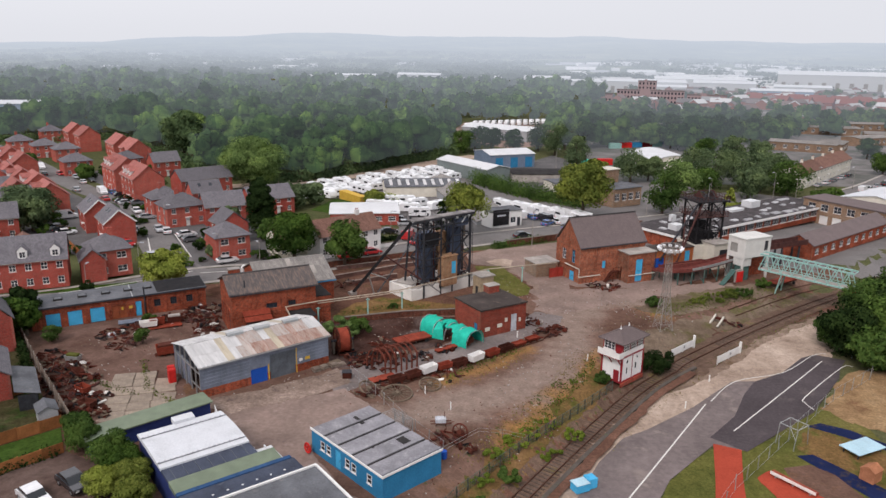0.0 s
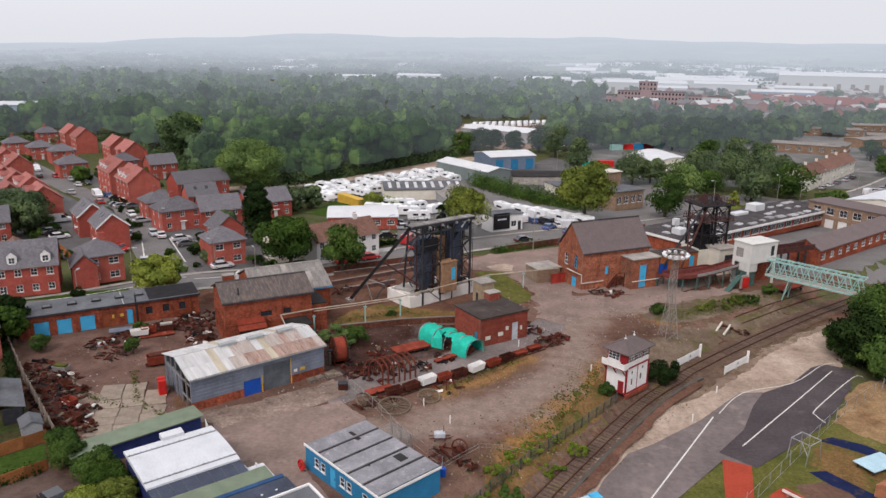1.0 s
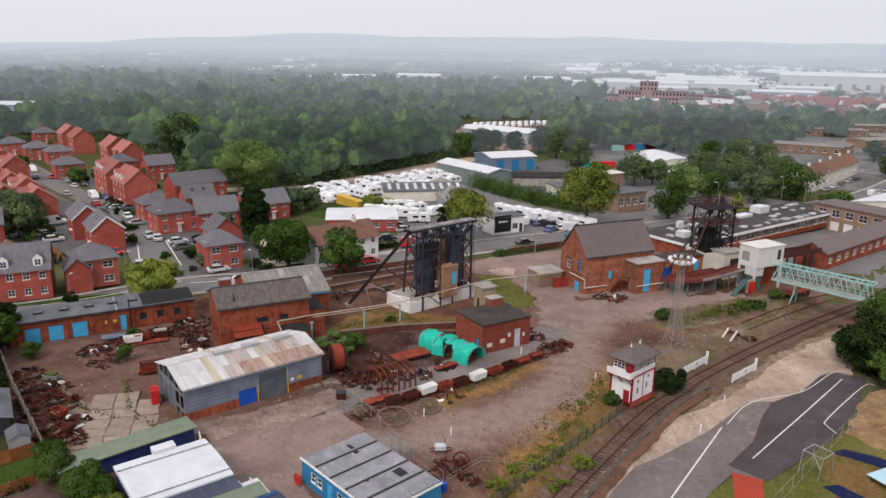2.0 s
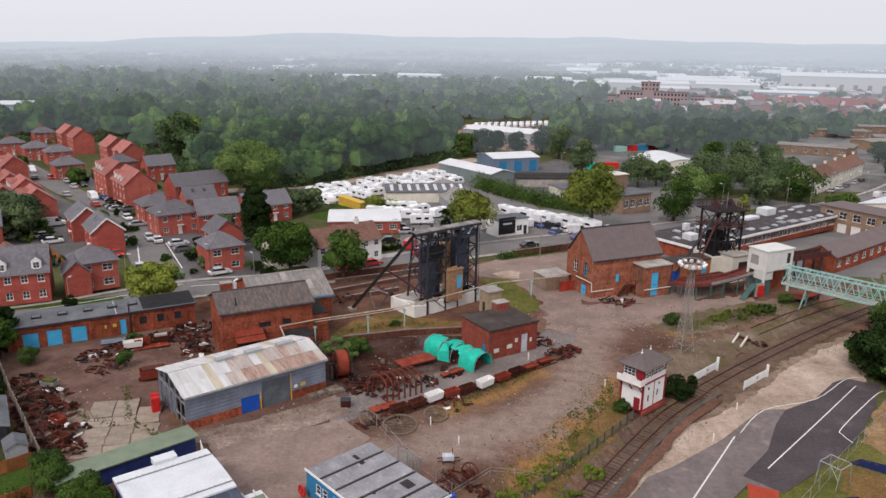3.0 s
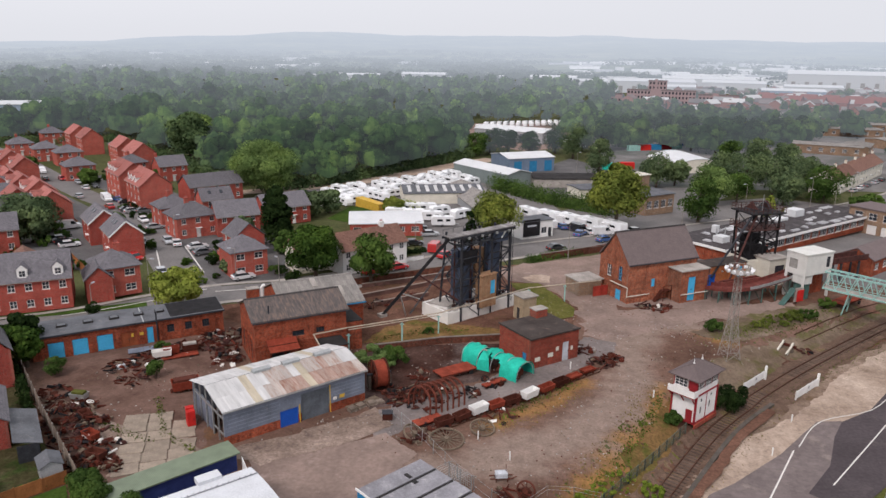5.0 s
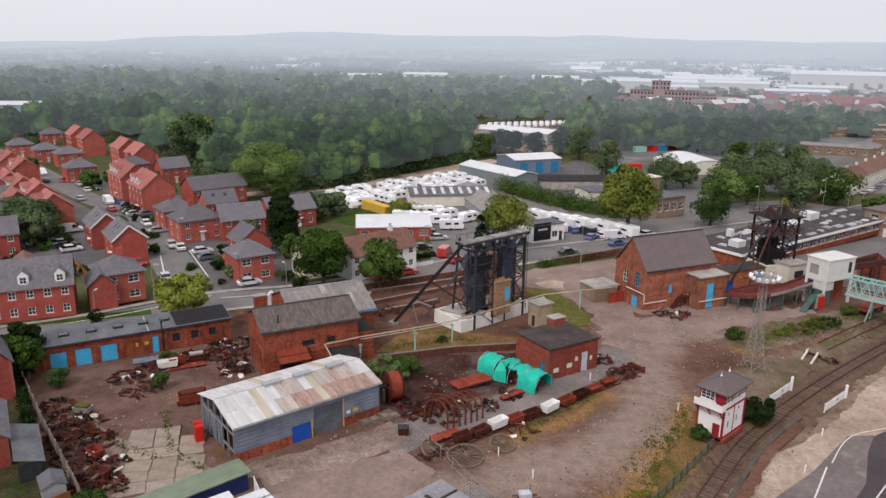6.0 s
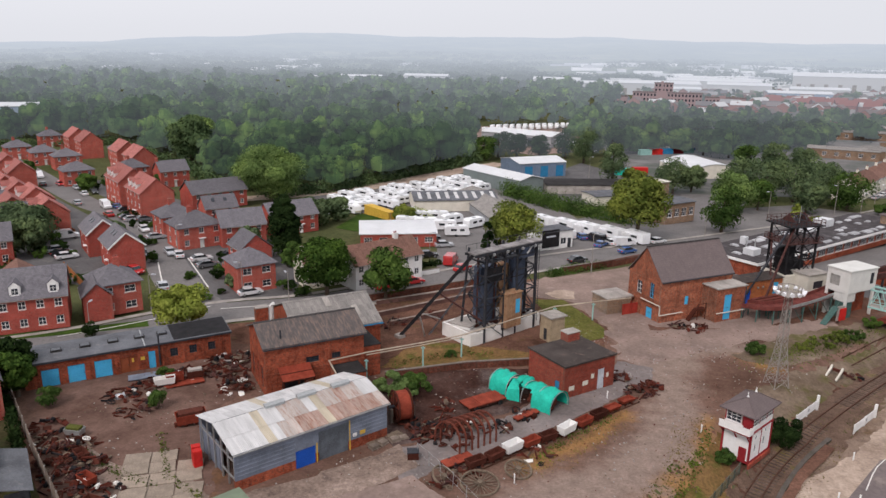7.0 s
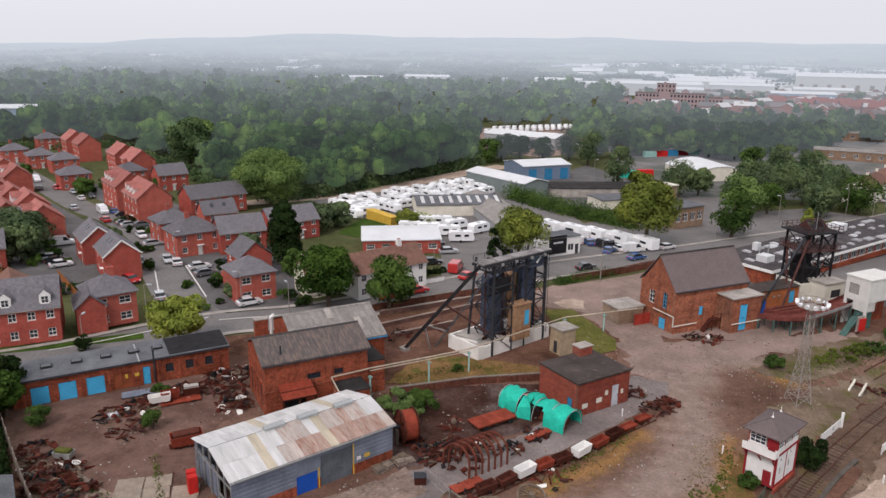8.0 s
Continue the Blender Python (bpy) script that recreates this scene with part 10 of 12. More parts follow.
def flat_trailer(x, y, t, L, W, material, label, h=0.7):
    root = thing("flat_trailer", x, y, 0.0, t, label, "trailer")
    n = int(L / 1.5)
    for i in range(n):
        part("deck_plate", Shape().box(L * i / n, 0, h + 0.03 * (i % 2), L * (i + 1) / n - 0.03, W, h + 0.12 + 0.03 * (i % 2)), material, root)
    part("frame", Shape().box(0, 0.1, h - 0.22, L, 0.28, h - 0.005).box(0, W - 0.28, h - 0.22, L, W - 0.1, h - 0.005), RUST, root)
    for x_ in (0.8, L - 1.2):
        for y_ in (0.0, W - 0.2):
            part("wheel", Shape().tube((x_ + 0.3, y_, 0.33), (x_ + 0.3, y_ + 0.2, 0.33), 0.33, 0.33, 14), TYRE, root)


flat_trailer(-14.2, 94.3, 38, 5.6, 2.4, RUST_RED, "red oxide flat trailer in the scrap court")
flat_trailer(-8.4, 92.6, 42, 3.6, 0.9, RUST_RED, "narrow rusty bogie frame", 0.5)
flat_trailer(51.6, 130.6, 40, 6.5, 2.4, RUST_RED, "rusty red flat rail wagon under the bridge", 0.9)
flat_trailer(-15.8, 81.6, 38, 3.6, 1.4, RUST_RED, "rusty bogie by the wheels", 0.5)


RUST_DEEP = worn("deep_red_brown_rust", (0.115, 0.03, 0.02), 0.85, 0.1, big=1.3, stain=(0.05, 0.016, 0.012), stain_at=0.55, by_object=0.4)


def scrap_heap(x, y, r, h, n, seed, label, mats=None, group="scrap heaps", stretch=(1.0, 1.0), turn=0.0):
    """A heap of iron: beams, plates, pipes and rims, each its own piece by sort."""
    rng = random.Random(seed)
    root = thing("scrap_heap", x, y, land(x, y), turn, label, "scrap heap", group)
    mats = mats or (RUST, RUST, RUST_DEEP, STEEL_BROWN, RUST, STEEL_BLACK, RUST_DEEP, STEEL_BROWN, RUST_GREY)
    n = int(n * 1.6)
    r, h = r * 1.12, h * 1.4
    for i in range(n):
        a, k = rng.uniform(0, 2 * math.pi), math.sqrt(rng.uniform(0, 1))
        px, py = r * k * math.cos(a) * stretch[0], r * k * math.sin(a) * stretch[1]
        z = h * (1 - k) * rng.uniform(0.3, 1.0)
        kind = rng.random()
        m = pose(px, py, z, rng.uniform(-22, 22), rng.uniform(-22, 22), rng.uniform(0, 360)) @ Matrix.Diagonal((0.82, 0.82, 0.9, 1.0))
        mat = rng.choice(mats)
        if kind < 0.34:
            l = rng.uniform(0.8, 2.4)
            nm, s = "beam", Shape().box(-l / 2, -0.07, 0, l / 2, 0.07, 0.03).box(-l / 2, -0.02, 0.03, l / 2, 0.02, 0.17).box(-l / 2, -0.07, 0.17, l / 2, 0.07, 0.2)
        elif kind < 0.5:
            l = rng.uniform(0.6, 2.0)
            nm, s = "pipe", Shape().tube((-l / 2, 0, 0.12), (l / 2, 0, 0.12), rng.uniform(0.06, 0.2), None, 8)
        elif kind < 0.7:
            l, w = rng.uniform(0.5, 1.4), rng.uniform(0.4, 0.9)
            nm, s = "plate", Shape().box(-l / 2, -w / 2, 0.02, l / 2, w / 2, 0.06).box(-l / 2, -w / 2, 0.06, -l / 2 + 0.05, w / 2, 0.2)
        elif kind < 0.86:
            l, w, q = rng.uniform(0.4, 1.1), rng.uniform(0.3, 0.7), rng.uniform(0.3, 0.8)
            nm, s = "casting", Shape().box(-l / 2, -w / 2, 0, l / 2, w / 2, q * 0.6).tube((-l * 0.3, 0, q * 0.6), (l * 0.3, 0, q * 0.6), w * 0.35, None, 8).box(-l * 0.6, -w * 0.2, 0, l * 0.6, w * 0.2, q * 0.25)
        else:
            q = rng.uniform(0.3, 0.6)
            nm, s = "wheel", Shape().ring((0, 0, 0.15), q, 0.07, "z", 14, 5).beam((-q, 0, 0.15), (q, 0, 0.15), 0.06).beam((0, -q, 0.15), (0, q, 0.15), 0.06)
        part(nm, s, mat, root, at=m)
    return root


PALE_SCRAP = (RUST, RUST_DEEP, RUST_GREY, WHITE_DIRTY, STEEL_BLACK, RUST, STEEL_BLACK, RUST_DEEP, RUST, STEEL_BROWN, RUST_DEEP)
BROWN = "heap of rusty iron scrap on the earth"
for i, (x, y, r, h, n, p) in enumerate(((-61.5, 84.0, 2.0, 1.0, 20, 0), (-59.0, 81.5, 2.0, 1.2, 24, 1), (-57.0, 79.0, 2.2, 1.3, 26, 0), (-55.0, 76.8, 2.2, 1.2, 26, 0), (-53.0, 74.2, 2.2, 1.2, 26, 1), (-51.0, 71.8, 2.2, 1.1, 26, 0), (-49.0, 69.6, 2.0, 1.0, 22, 1), (-52.5, 77.5, 1.8, 0.8, 18, 0), (-48.6, 73.0, 1.8, 0.8, 18, 1), (-46.6, 69.6, 1.5, 0.8, 16, 0), (-55.5, 81.0, 1.5, 0.8, 14, 1),
                                        (-57.5, 92.5, 2.0, 0.9, 18, 1), (-55.5, 94.6, 2.0, 1.0, 20, 1), (-53.8, 89.6, 2.2, 0.7, 18, 0), (-54.5, 97.5, 2.2, 0.8, 16, 0), (-52.0, 99.6, 2.2, 0.8, 18, 1), (-49.5, 101.5, 2.0, 0.9, 18, 0), (-49.0, 104.5, 2.0, 0.9, 20, 1), (-46.6, 103.4, 2.2, 1.1, 22, 0), (-46.0, 99.5, 2.2, 1.1, 22, 0), (-44.5, 97.5, 2.0, 1.0, 20, 1), (-47.0, 106.0, 1.6, 0.9, 14, 1))):
    scrap_heap(x, y, r, h, n, i, BROWN if not p else "heap of rusty and pale scrap parts", PALE_SCRAP if p else None)
for i, (x, y, r, h, n, p) in enumerate(((-18.4, 88.8, 2.0, 0.8, 20, 0), (-17.0, 91.2, 1.8, 0.8, 16, 0), (-20.0, 90.6, 1.6, 0.6, 12, 0), (-13.2, 91.0, 1.6, 0.8, 14, 1), (-15.6, 88.0, 2.0, 0.9, 18, 0), (-10.4, 91.4, 1.2, 0.7, 10, 1), (-7.6, 95.0, 1.4, 0.5, 12, 1), (7.2, 102.8, 1.7, 0.9, 26, 0), (9.0, 104.2, 1.6, 0.8, 22, 0), (-14.0, 81.6, 1.8, 0.5, 12, 0), (-16.4, 79.6, 1.4, 0.4, 8, 0), (5.6, 106.6, 1.2, 0.9, 10, 0), (4.0, 109.0, 1.0, 0.8, 8, 1), (-6.6, 86.0, 1.8, 0.3, 10, 1), (-17.5, 96.0, 1.6, 0.6, 10, 0), (17.5, 127.3, 1.2, 0.7, 10, 0), (21.0, 127.6, 1.2, 0.6, 8, 1))):
    scrap_heap(x, y, r, h, n, 60 + i, "scatter of rusty colliery iron in the court", PALE_SCRAP if p else None)


def engine_wreck(x, y, t):
    root = thing("engine_block", x, y, 0.0, t, "white and rusty stripped machine with spoked wheel", "machine")
    root.scale = (0.72, 0.72, 0.62)
    part("casing", Shape().box(0, 0, 0.7, 1.7, 1.1, 1.5).prism_x([(0, 1.5), (1.1, 1.5), (0.8, 1.75), (0.3, 1.75)], 0.2, 1.5), WHITE_GREY, root, "pale enamel casing")
    part("frame", Shape().beam((-0.8, 0.1, 0.6), (2.6, 0.1, 0.6), 0.14).beam((-0.8, 1.0, 0.6), (2.6, 1.0, 0.6), 0.14).beam((1.7, -0.6, 0.9), (3.0, 0.2, 0.9), 0.1), RUST, root)
    for xx in (0, 1.6):
        for yy in (-0.1, 1.1):
            part("leg", Shape().box(xx, yy, 0, xx + 0.12, yy + 0.12, 0.62), RUST, root)
    part("exhaust", Shape().tube((1.5, 0.5, 1.5), (1.5, 0.5, 2.9), 0.05), RUST, root)


engine_wreck(-6.6, 72.2, 10)
engine_wreck(-57.4, 91.6, 50)
mine_tub(-46.2, 87.6, 32, RUST_RED, "large red oxide mine car full of scrap", L=3.4, W=1.7, H=1.15, load=RUST)
mine_tub(-53.4, 96.0, 30, WHITE_DIRTY, "white and rusty mine car before the garages", L=2.6)
spoked_wheel(-3.6, 70.0, 0.8, 0.9, -20, 75, "upright spoked flywheel among scrap", 8, RUST)
scrap_heap(-4.8, 69.2, 2.0, 0.9, 22, 99, "dark heap of machine parts and wheels")
scrap_heap(-2.2, 67.6, 0.7, 0.4, 5, 98, "small rusty casting on the ground")
solid("oil_drum", Shape().tube((0, 0, 0), (0, 0, 0.9), 0.32, 0.32, 14).ring((0, 0, 0.3), 0.32, 0.02, "z", 14, 4).ring((0, 0, 0.6), 0.32, 0.02, "z", 14, 4), BLUE_DEEP, pose(-5.0, 65.6, 0.0), "blue oil drum beside the cabin", "drum")


def crate_stack(x, y, t, n, seed, material, label, cols=4):
    rng = random.Random(seed)
    root = thing("pallet_stack", x, y, 0.0, t, label, "pallets", "pallet stacks")
    for i in range(n):
        px, py, pz = (i % cols) * 1.25 + rng.uniform(-0.15, 0.15), ((i // cols) % 3) * 1.15 + rng.uniform(-0.15, 0.15), 0.0 if i < cols * 3 else 0.3
        s = Shape()
        for k in range(5):
            s.box(0, k * 0.22, 0.12, 1.1, k * 0.22 + 0.16, 0.16)
        s.box(0, 0, 0, 0.1, 1.04, 0.12).box(0.5, 0, 0, 0.6, 1.04, 0.12).box(1.0, 0, 0, 1.1, 1.04, 0.12)
        if rng.random() < 0.5:
            s.box(0.1, 0.1, 0.16, 1.0, 0.9, 0.16 + rng.uniform(0.1, 0.45))
        part("pallet", s, rng.choice((material, RUST_GREY, TIMBER_GREY)), root, at=pose(px, py, pz, 0, 0, rng.uniform(-14, 14)))


crate_stack(-24.2, 84.6, 42, 9, 3, TIMBER_GREY, "low stacks of plates and pallets by the shed")
crate_stack(-47.6, 86.4, 36, 10, 5, RUST_RED, "stack of red-brown salvaged timbers", 3)
crate_stack(-40.6, 88.0, 30, 4, 6, RUST_RED, "red-brown pallets at the shed end", 2)


def skip_box(x, y, t, m, w, d, h, label, name="tool_chest", cat="chest"):
    root = thing(name, x, y, land(x, y), t, label, cat)
    part("body", Shape().box(0, 0, 0.08, w, d, h), m, root)
    part("lid", Shape().box(-0.05, -0.05, h, w + 0.05, d + 0.05, h + 0.08), STEEL_DARK, root)
    part("runner", Shape().box(0.1, 0, 0, 0.25, d, 0.08).box(w - 0.25, 0, 0, w - 0.1, d, 0.08), STEEL_DARK, root)


skip_box(-20.2, 83.2, 10, RUST, 1.2, 1.0, 0.9, "rusty iron box on the lane edge")
for i, (x, y) in enumerate(((-42.6, 79.8), (-42.0, 78.9))):
    c = thing("steel_locker", x, y, 0.0, 30 + 8 * i, "tall red steel locker outside the shed", "locker", "red lockers")
    part("body", Shape().box(0, 0, 0, 0.9, 0.7, 2.0), RED_BRIGHT, c)
    part("door", Shape().box(0.05, -0.04, 0.1, 0.85, -0.002, 1.9), RED_BRIGHT, c)
    part("handle", Shape().box(0.7, -0.08, 0.9, 0.75, -0.041, 1.15), STEEL_DARK, c)
mine_tub(-52.6, 97.2, 30, RUST_RED, "red oxide mine tub on its own")
mine_tub(-50.6, 98.8, 30, RUST, "rusty mine tub on its own", load=CONCRETE)
flat_trailer(-53.0, 95.0, 34, 5.0, 1.8, RUST_RED, "red oxide flat wagon before the garages", 0.6)
flat_trailer(-58.5, 96.4, 30, 4.0, 1.6, CLADDING, "pale blue sheet trailer", 0.7)
for i, (x, y, m) in enumerate(((-54.0, 78.4, RUST), (-51.0, 74.4, RUST_RED), (-48.4, 71.0, RUST), (-57.4, 82.8, GALV))):
    mine_tub(x, y, -40 + 12 * i, m, "old mine tub by the boundary fence", L=2.0, H=0.7, load=GRASS if i == 3 else None)
# concrete slabs in the scrapyard floor, each a little out of true
slabs = thing("concrete_paving", 0, 0, 0, 0, "cracked pale concrete slabs with weedy joints", "paving")
slabs["kind"] = "structure"
_r = random.Random(12)
_slab = Shape().prism_x([(0, 0), (2.1, 0), (2.1, 0.1), (2.07, 0.13), (0.03, 0.13), (0, 0.1)], 0, 2.6).mesh("slab")
SLAB_MAT = worn("pale_yard_concrete", (0.3, 0.245, 0.195), 0.92, big=0.7, vary=0.25, stain=(0.2, 0.155, 0.115), stain_at=0.58, by_object=0.12)
for i in range(3):
    for j in range(7):
        if (i, j) in ((2, 0), (0, 6)):
            continue
        px, py = 2.66 * i + _r.uniform(-0.06, 0.06), 2.14 * j + _r.uniform(-0.05, 0.05)
        c = Vector((-42.6, 67.0)) + Matrix.Rotation(radians(112), 2) @ Vector((py, px - 3.2))
        part("slab", _slab, SLAB_MAT, slabs, at=pose(c.x, c.y, land(c.x, c.y) + 0.02 + _r.uniform(-0.015, 0.02), _r.uniform(-0.6, 0.6), _r.uniform(-0.6, 0.6), 112 - 90 + _r.uniform(-5, 5)))


SIDING_WALL = worn("purple_brown_wall", (0.16, 0.09, 0.075), 0.9, big=0.5, stain=(0.09, 0.06, 0.05), stain_at=0.55)
CONCRETE_SIDING = worn("stained_siding_coping", (0.27, 0.21, 0.18), 0.95, big=0.6, stain=(0.14, 0.1, 0.085), stain_at=0.55)
# weeds along the heaps and between the slabs
LEAF_WEED = foliage("dull_weed_leaves", (0.06, 0.085, 0.018), (0.15, 0.17, 0.045))
for i, (line, w) in enumerate((([(-57.4, 81.4), (-51.4, 77.9), (-47.8, 76.2), (-44.8, 75.3)], 0.7), ([(-48.5, 84.8), (-44.0, 77.1), (-39.0, 74.0)], 0.5), ([(1.6, 70.1), (6.8, 78.7), (11.8, 88.6), (13.8, 93.5)], 0.8), ([(-6.3, 84.8), (-2.4, 90.2), (3.0, 95.5)], 0.8), ([(-26, 106.5), (-20, 111), (-12, 113)], 1.0), ([(27, 114.5), (36, 120.5), (46, 127.5)], 1.6), ([(30, 118), (40, 125), (50, 131)], 1.4))):
    hedge("weeds", line, 0.35, w, LEAF_WEED, "low straggling weeds in the yard", 30 + i, 0.13, 26)
# dry tufts that thin out from the verges into the yard
LEAF_DRY = foliage("dry_tuft_leaves", (0.14, 0.1, 0.035), (0.24, 0.19, 0.07))
for i, (line, w) in enumerate((([(-3.0, 66), (3.6, 76.5), (8.6, 86), (11.4, 93), (14, 97)], 1.7), ([(-8, 83), (-3.5, 87), (1.0, 91.5), (4.5, 96.5)], 2.2), ([(24, 113), (33, 117), (44, 123), (54, 130)], 2.6), ([(-27, 107), (-19, 113), (-8, 113)], 2.4), ([(16, 84), (22, 92.5), (30, 100.5)], 1.6), ([(13.5, 73), (20, 83.5), (29, 95)], 1.6), ([(30, 99), (42, 110), (56, 122)], 3.0))):
    hedge("dry_tufts", line, 0.12, w, LEAF_WEED if i in (2, 6) else LEAF_DRY, "dry tufts and weeds thinning into the dirt", 50 + i, 0.1, 34)


# stones, brick ends and bits of iron trodden into the yard
for k, (m, n, lab) in enumerate(((CONCRETE, 700, "small pale stones strewn over the yard"), (RUST_GREY, 600, "small dark cinders strewn over the yard"), (RUST, 300, "brick ends strewn over the yard"))):
    r_, s_ = random.Random(70 + k), Shape()
    while len(s_.v) < n * 8:
        x, y = r_.uniform(-60, 32), r_.uniform(58, 132)
        if not inside([(-8, 52), (9, 75), (15, 92), (33, 112), (44, 128), (14, 126), (4, 140), (-6, 140), (3, 111), (-26, 106), (-52, 110), (-68, 92), (-44, 68), (-34, 74), (-16, 76)], x, y) or r_.random() > 0.35 + noise.noise((x * 0.15, y * 0.15, k)) * 1.3 or inside([(-37, 75), (-22, 88), (-29, 96), (-44, 82)], x, y):
            continue
        a, b, c = (r_.uniform(0.04, 0.12) for _ in range(3))
        z, q = land(x, y) + 0.05, r_.uniform(0.2, 0.9)
        s_.add([(x - a, y - b * q, z), (x + a * q, y - b, z), (x + a, y + b * q, z), (x - a * q, y + b, z), (x - a * 0.7, y - b * 0.5, z + c), (x + a * 0.6, y - b * 0.7, z + c * q), (x + a * 0.7, y + b * 0.5, z + c), (x - a * 0.5, y + b * 0.7, z + c * 0.8)],
               [(0, 3, 2, 1), (4, 5, 6, 7), (0, 1, 5, 4), (1, 2, 6, 5), (2, 3, 7, 6), (3, 0, 4, 7)])
    solid("yard_rubble", s_, m, None, lab, "rubble", kind="stuff")


# low brown walls and disused rails on the bank behind the headstock
for k, line in enumerate((((-31.4, 125.6), (-24.2, 131.4), (-15.6, 138.4)), ((-32.5, 131.4), (-24.7, 136.0), (-15.8, 142.2)), ((-28.5, 122.0), (-20.0, 128.4)))):
    w_ = thing("retaining_wall", 0, 0, 0, 0, "low purple-brown wall along the old sidings", "wall", "siding walls")
    for (ax, ay), (bx, by) in zip(line, line[1:]):
        part("wall_length", Shape().beam((ax, ay, 0.35), (bx, by, 0.35), 0.35, 0.8), SIDING_WALL, w_)
        part("coping", Shape().beam((ax, ay, 0.79), (bx, by, 0.79), 0.5, 0.08), CONCRETE_SIDING, w_)
scrap_heap(20.0, 126.6, 1.6, 0.7, 10, 140, "rusty iron and tubs by the engine house wall")
scrap_heap(-28.0, 122.5, 2.4, 0.8, 14, 141, "rusty rails and iron on the siding bank")
scrap_heap(-22.5, 127.0, 2.2, 0.6, 12, 142, "rusty rails and iron on the siding bank")


# ---- pipes, walls, posts ----
def pipe_run():
    root = thing("steam_pipe", 0, 0, 0, 0, "long pale lagged pipes on teal posts", "pipe")
    a = [(-30.7, 94.8, 4.2), (-32.6, 98.8, 4.0), (-28.4, 102.0, 4.0), (-21.5, 107.3, 3.6), (-16.4, 111.1, 3.4), (-2.4, 125.8, 3.2), (10.5, 131.8, 3.2)]
    part("pipe", Shape().path(a, 0.1, 8), LAGGING, root, "cream lagged pipe")
    part("pipe", Shape().path([(-28.4, 102.0, 3.65), (-21.5, 107.3, 3.25), (-16.4, 111.1, 3.05)], 0.08, 8), LAGGING, root)
    for x, y in ((-28.4, 102.0), (-21.5, 107.3), (-16.4, 111.1), (-2.4, 125.8), (4, 128.8)):
        part("post", Shape().box(x - 0.1, y - 0.1, -0.1, x + 0.1, y + 0.1, 3.0).box(x - 0.3, y - 0.1, 2.75, x + 0.3, y + 0.1, 2.85), TEAL, root, "pale teal post")


LAGGING = worn("dull_cream_lagging", (0.44, 0.37, 0.29), 0.8, big=0.8, stain=(0.28, 0.2, 0.15), stain_at=0.56)
pipe_run()


def brick_wall(name, pts, h, material, label, cope=True, t=0.3):
    root = thing(name, 0, 0, 0, 0, label, "wall")
    for (ax, ay), (bx, by) in zip(pts, pts[1:]):
        d = math.hypot(bx - ax, by - ay)
        a = math.degrees(math.atan2(by - ay, bx - ax))
        z = min(land(ax, ay), land(bx, by))
        part("wall", wall_shape(d, h + abs(land(ax, ay) - land(bx, by)), [], t), material, root, at=pose(ax, ay, z, 0, 0, a))
        if cope:
            part("coping", Shape().box(-0.02, -0.05, h, d + 0.02, t + 0.05, h + 0.1), CONCRETE_DARK, root, at=pose(ax, ay, z, 0, 0, a))
    root["kind"] = "structure"


BRICK_SOOT = brickwork("sooty_wall_brick", (0.17, 0.055, 0.035), (0.12, 0.042, 0.03), (0.12, 0.085, 0.065), (0.06, 0.045, 0.03), patchy=0.6)
CONCRETE_DARK = worn("dark_stained_coping", (0.19, 0.16, 0.14), 0.95, big=0.8)
brick_wall("court_wall", [(-26.0, 102.6), (-15.5, 107.2), (-6.4, 109.6), (-4.6, 106.2)], 1.0, BRICK_SOOT, "dark red brick retaining wall behind the court")
brick_wall("boundary_wall", [(-47.5, 123.0), (-36.0, 131.4), (-24.0, 139.2), (-8.5, 149.2)], 1.3, BRICK_SOOT, "sooty red brick boundary wall along the road")
brick_wall("boundary_wall", [(1.0, 154.0), (12.0, 161.4), (24.0, 171.0), (35.0, 180.0)], 1.5, BRICK_SOOT, "sooty dark red brick boundary wall along the road")
brick_wall("garden_wall", [(-66.0, 146.4), (-62.6, 141.6), (-59.0, 145.4)], 1.8, BRICK_ORANGE, "orange brick garden wall")
brick_wall("forecourt_wall", [(-30.5, 146.2), (-23.6, 151.6)], 0.9, WHITE, "low white forecourt wall")


def lamp_post(x, y, h, label="grey street lamp column", turn=0.0, group="street lamps"):
    root = thing("street_lamp", x, y, land(x, y), turn, label, "street lamp", group)
    part("column", Shape().tube((0, 0, -0.1), (0, 0, 1.2), 0.11, 0.11, 8).tube((0, 0, 1.2), (0, 0, h), 0.08, 0.05, 8).tube((0, 0, h), (0.7, 0, h + 0.12), 0.05, 0.05, 6), GALV_PALE, root)
    part("lantern", Shape().box(0.6, -0.13, h + 0.04, 1.3, 0.13, h + 0.22), WHITE_GREY, root, "pale lantern")


for x, y, h, t in ((-72.4, 111.2, 5.2, 90), (-68.8, 123.0, 6.4, 0), (-56.6, 132.2, 6.3, 200), (-47.6, 130.0, 5.4, 130), (-26.8, 162.5, 5.4, 0), (6.5, 155.5, 8.0, 40), (39.0, 197.0, 6.0, 40), (62.5, 222, 8.0, 200), (85.0, 233.0, 9.0, 200), (90.0, 228.0, 7.5, 20), (-80.5, 158.0, 6.0, 20), (19.5, 291.0, 8.0, 0), (108.0, 258.0, 8.0, 20), (122, 262, 8.0, 200), (44.5, 201.0, 6.0, 0)):
    lamp_post(x, y, h, "tall pale street lamp column" if h > 7 else "grey street lamp column by the road", t)
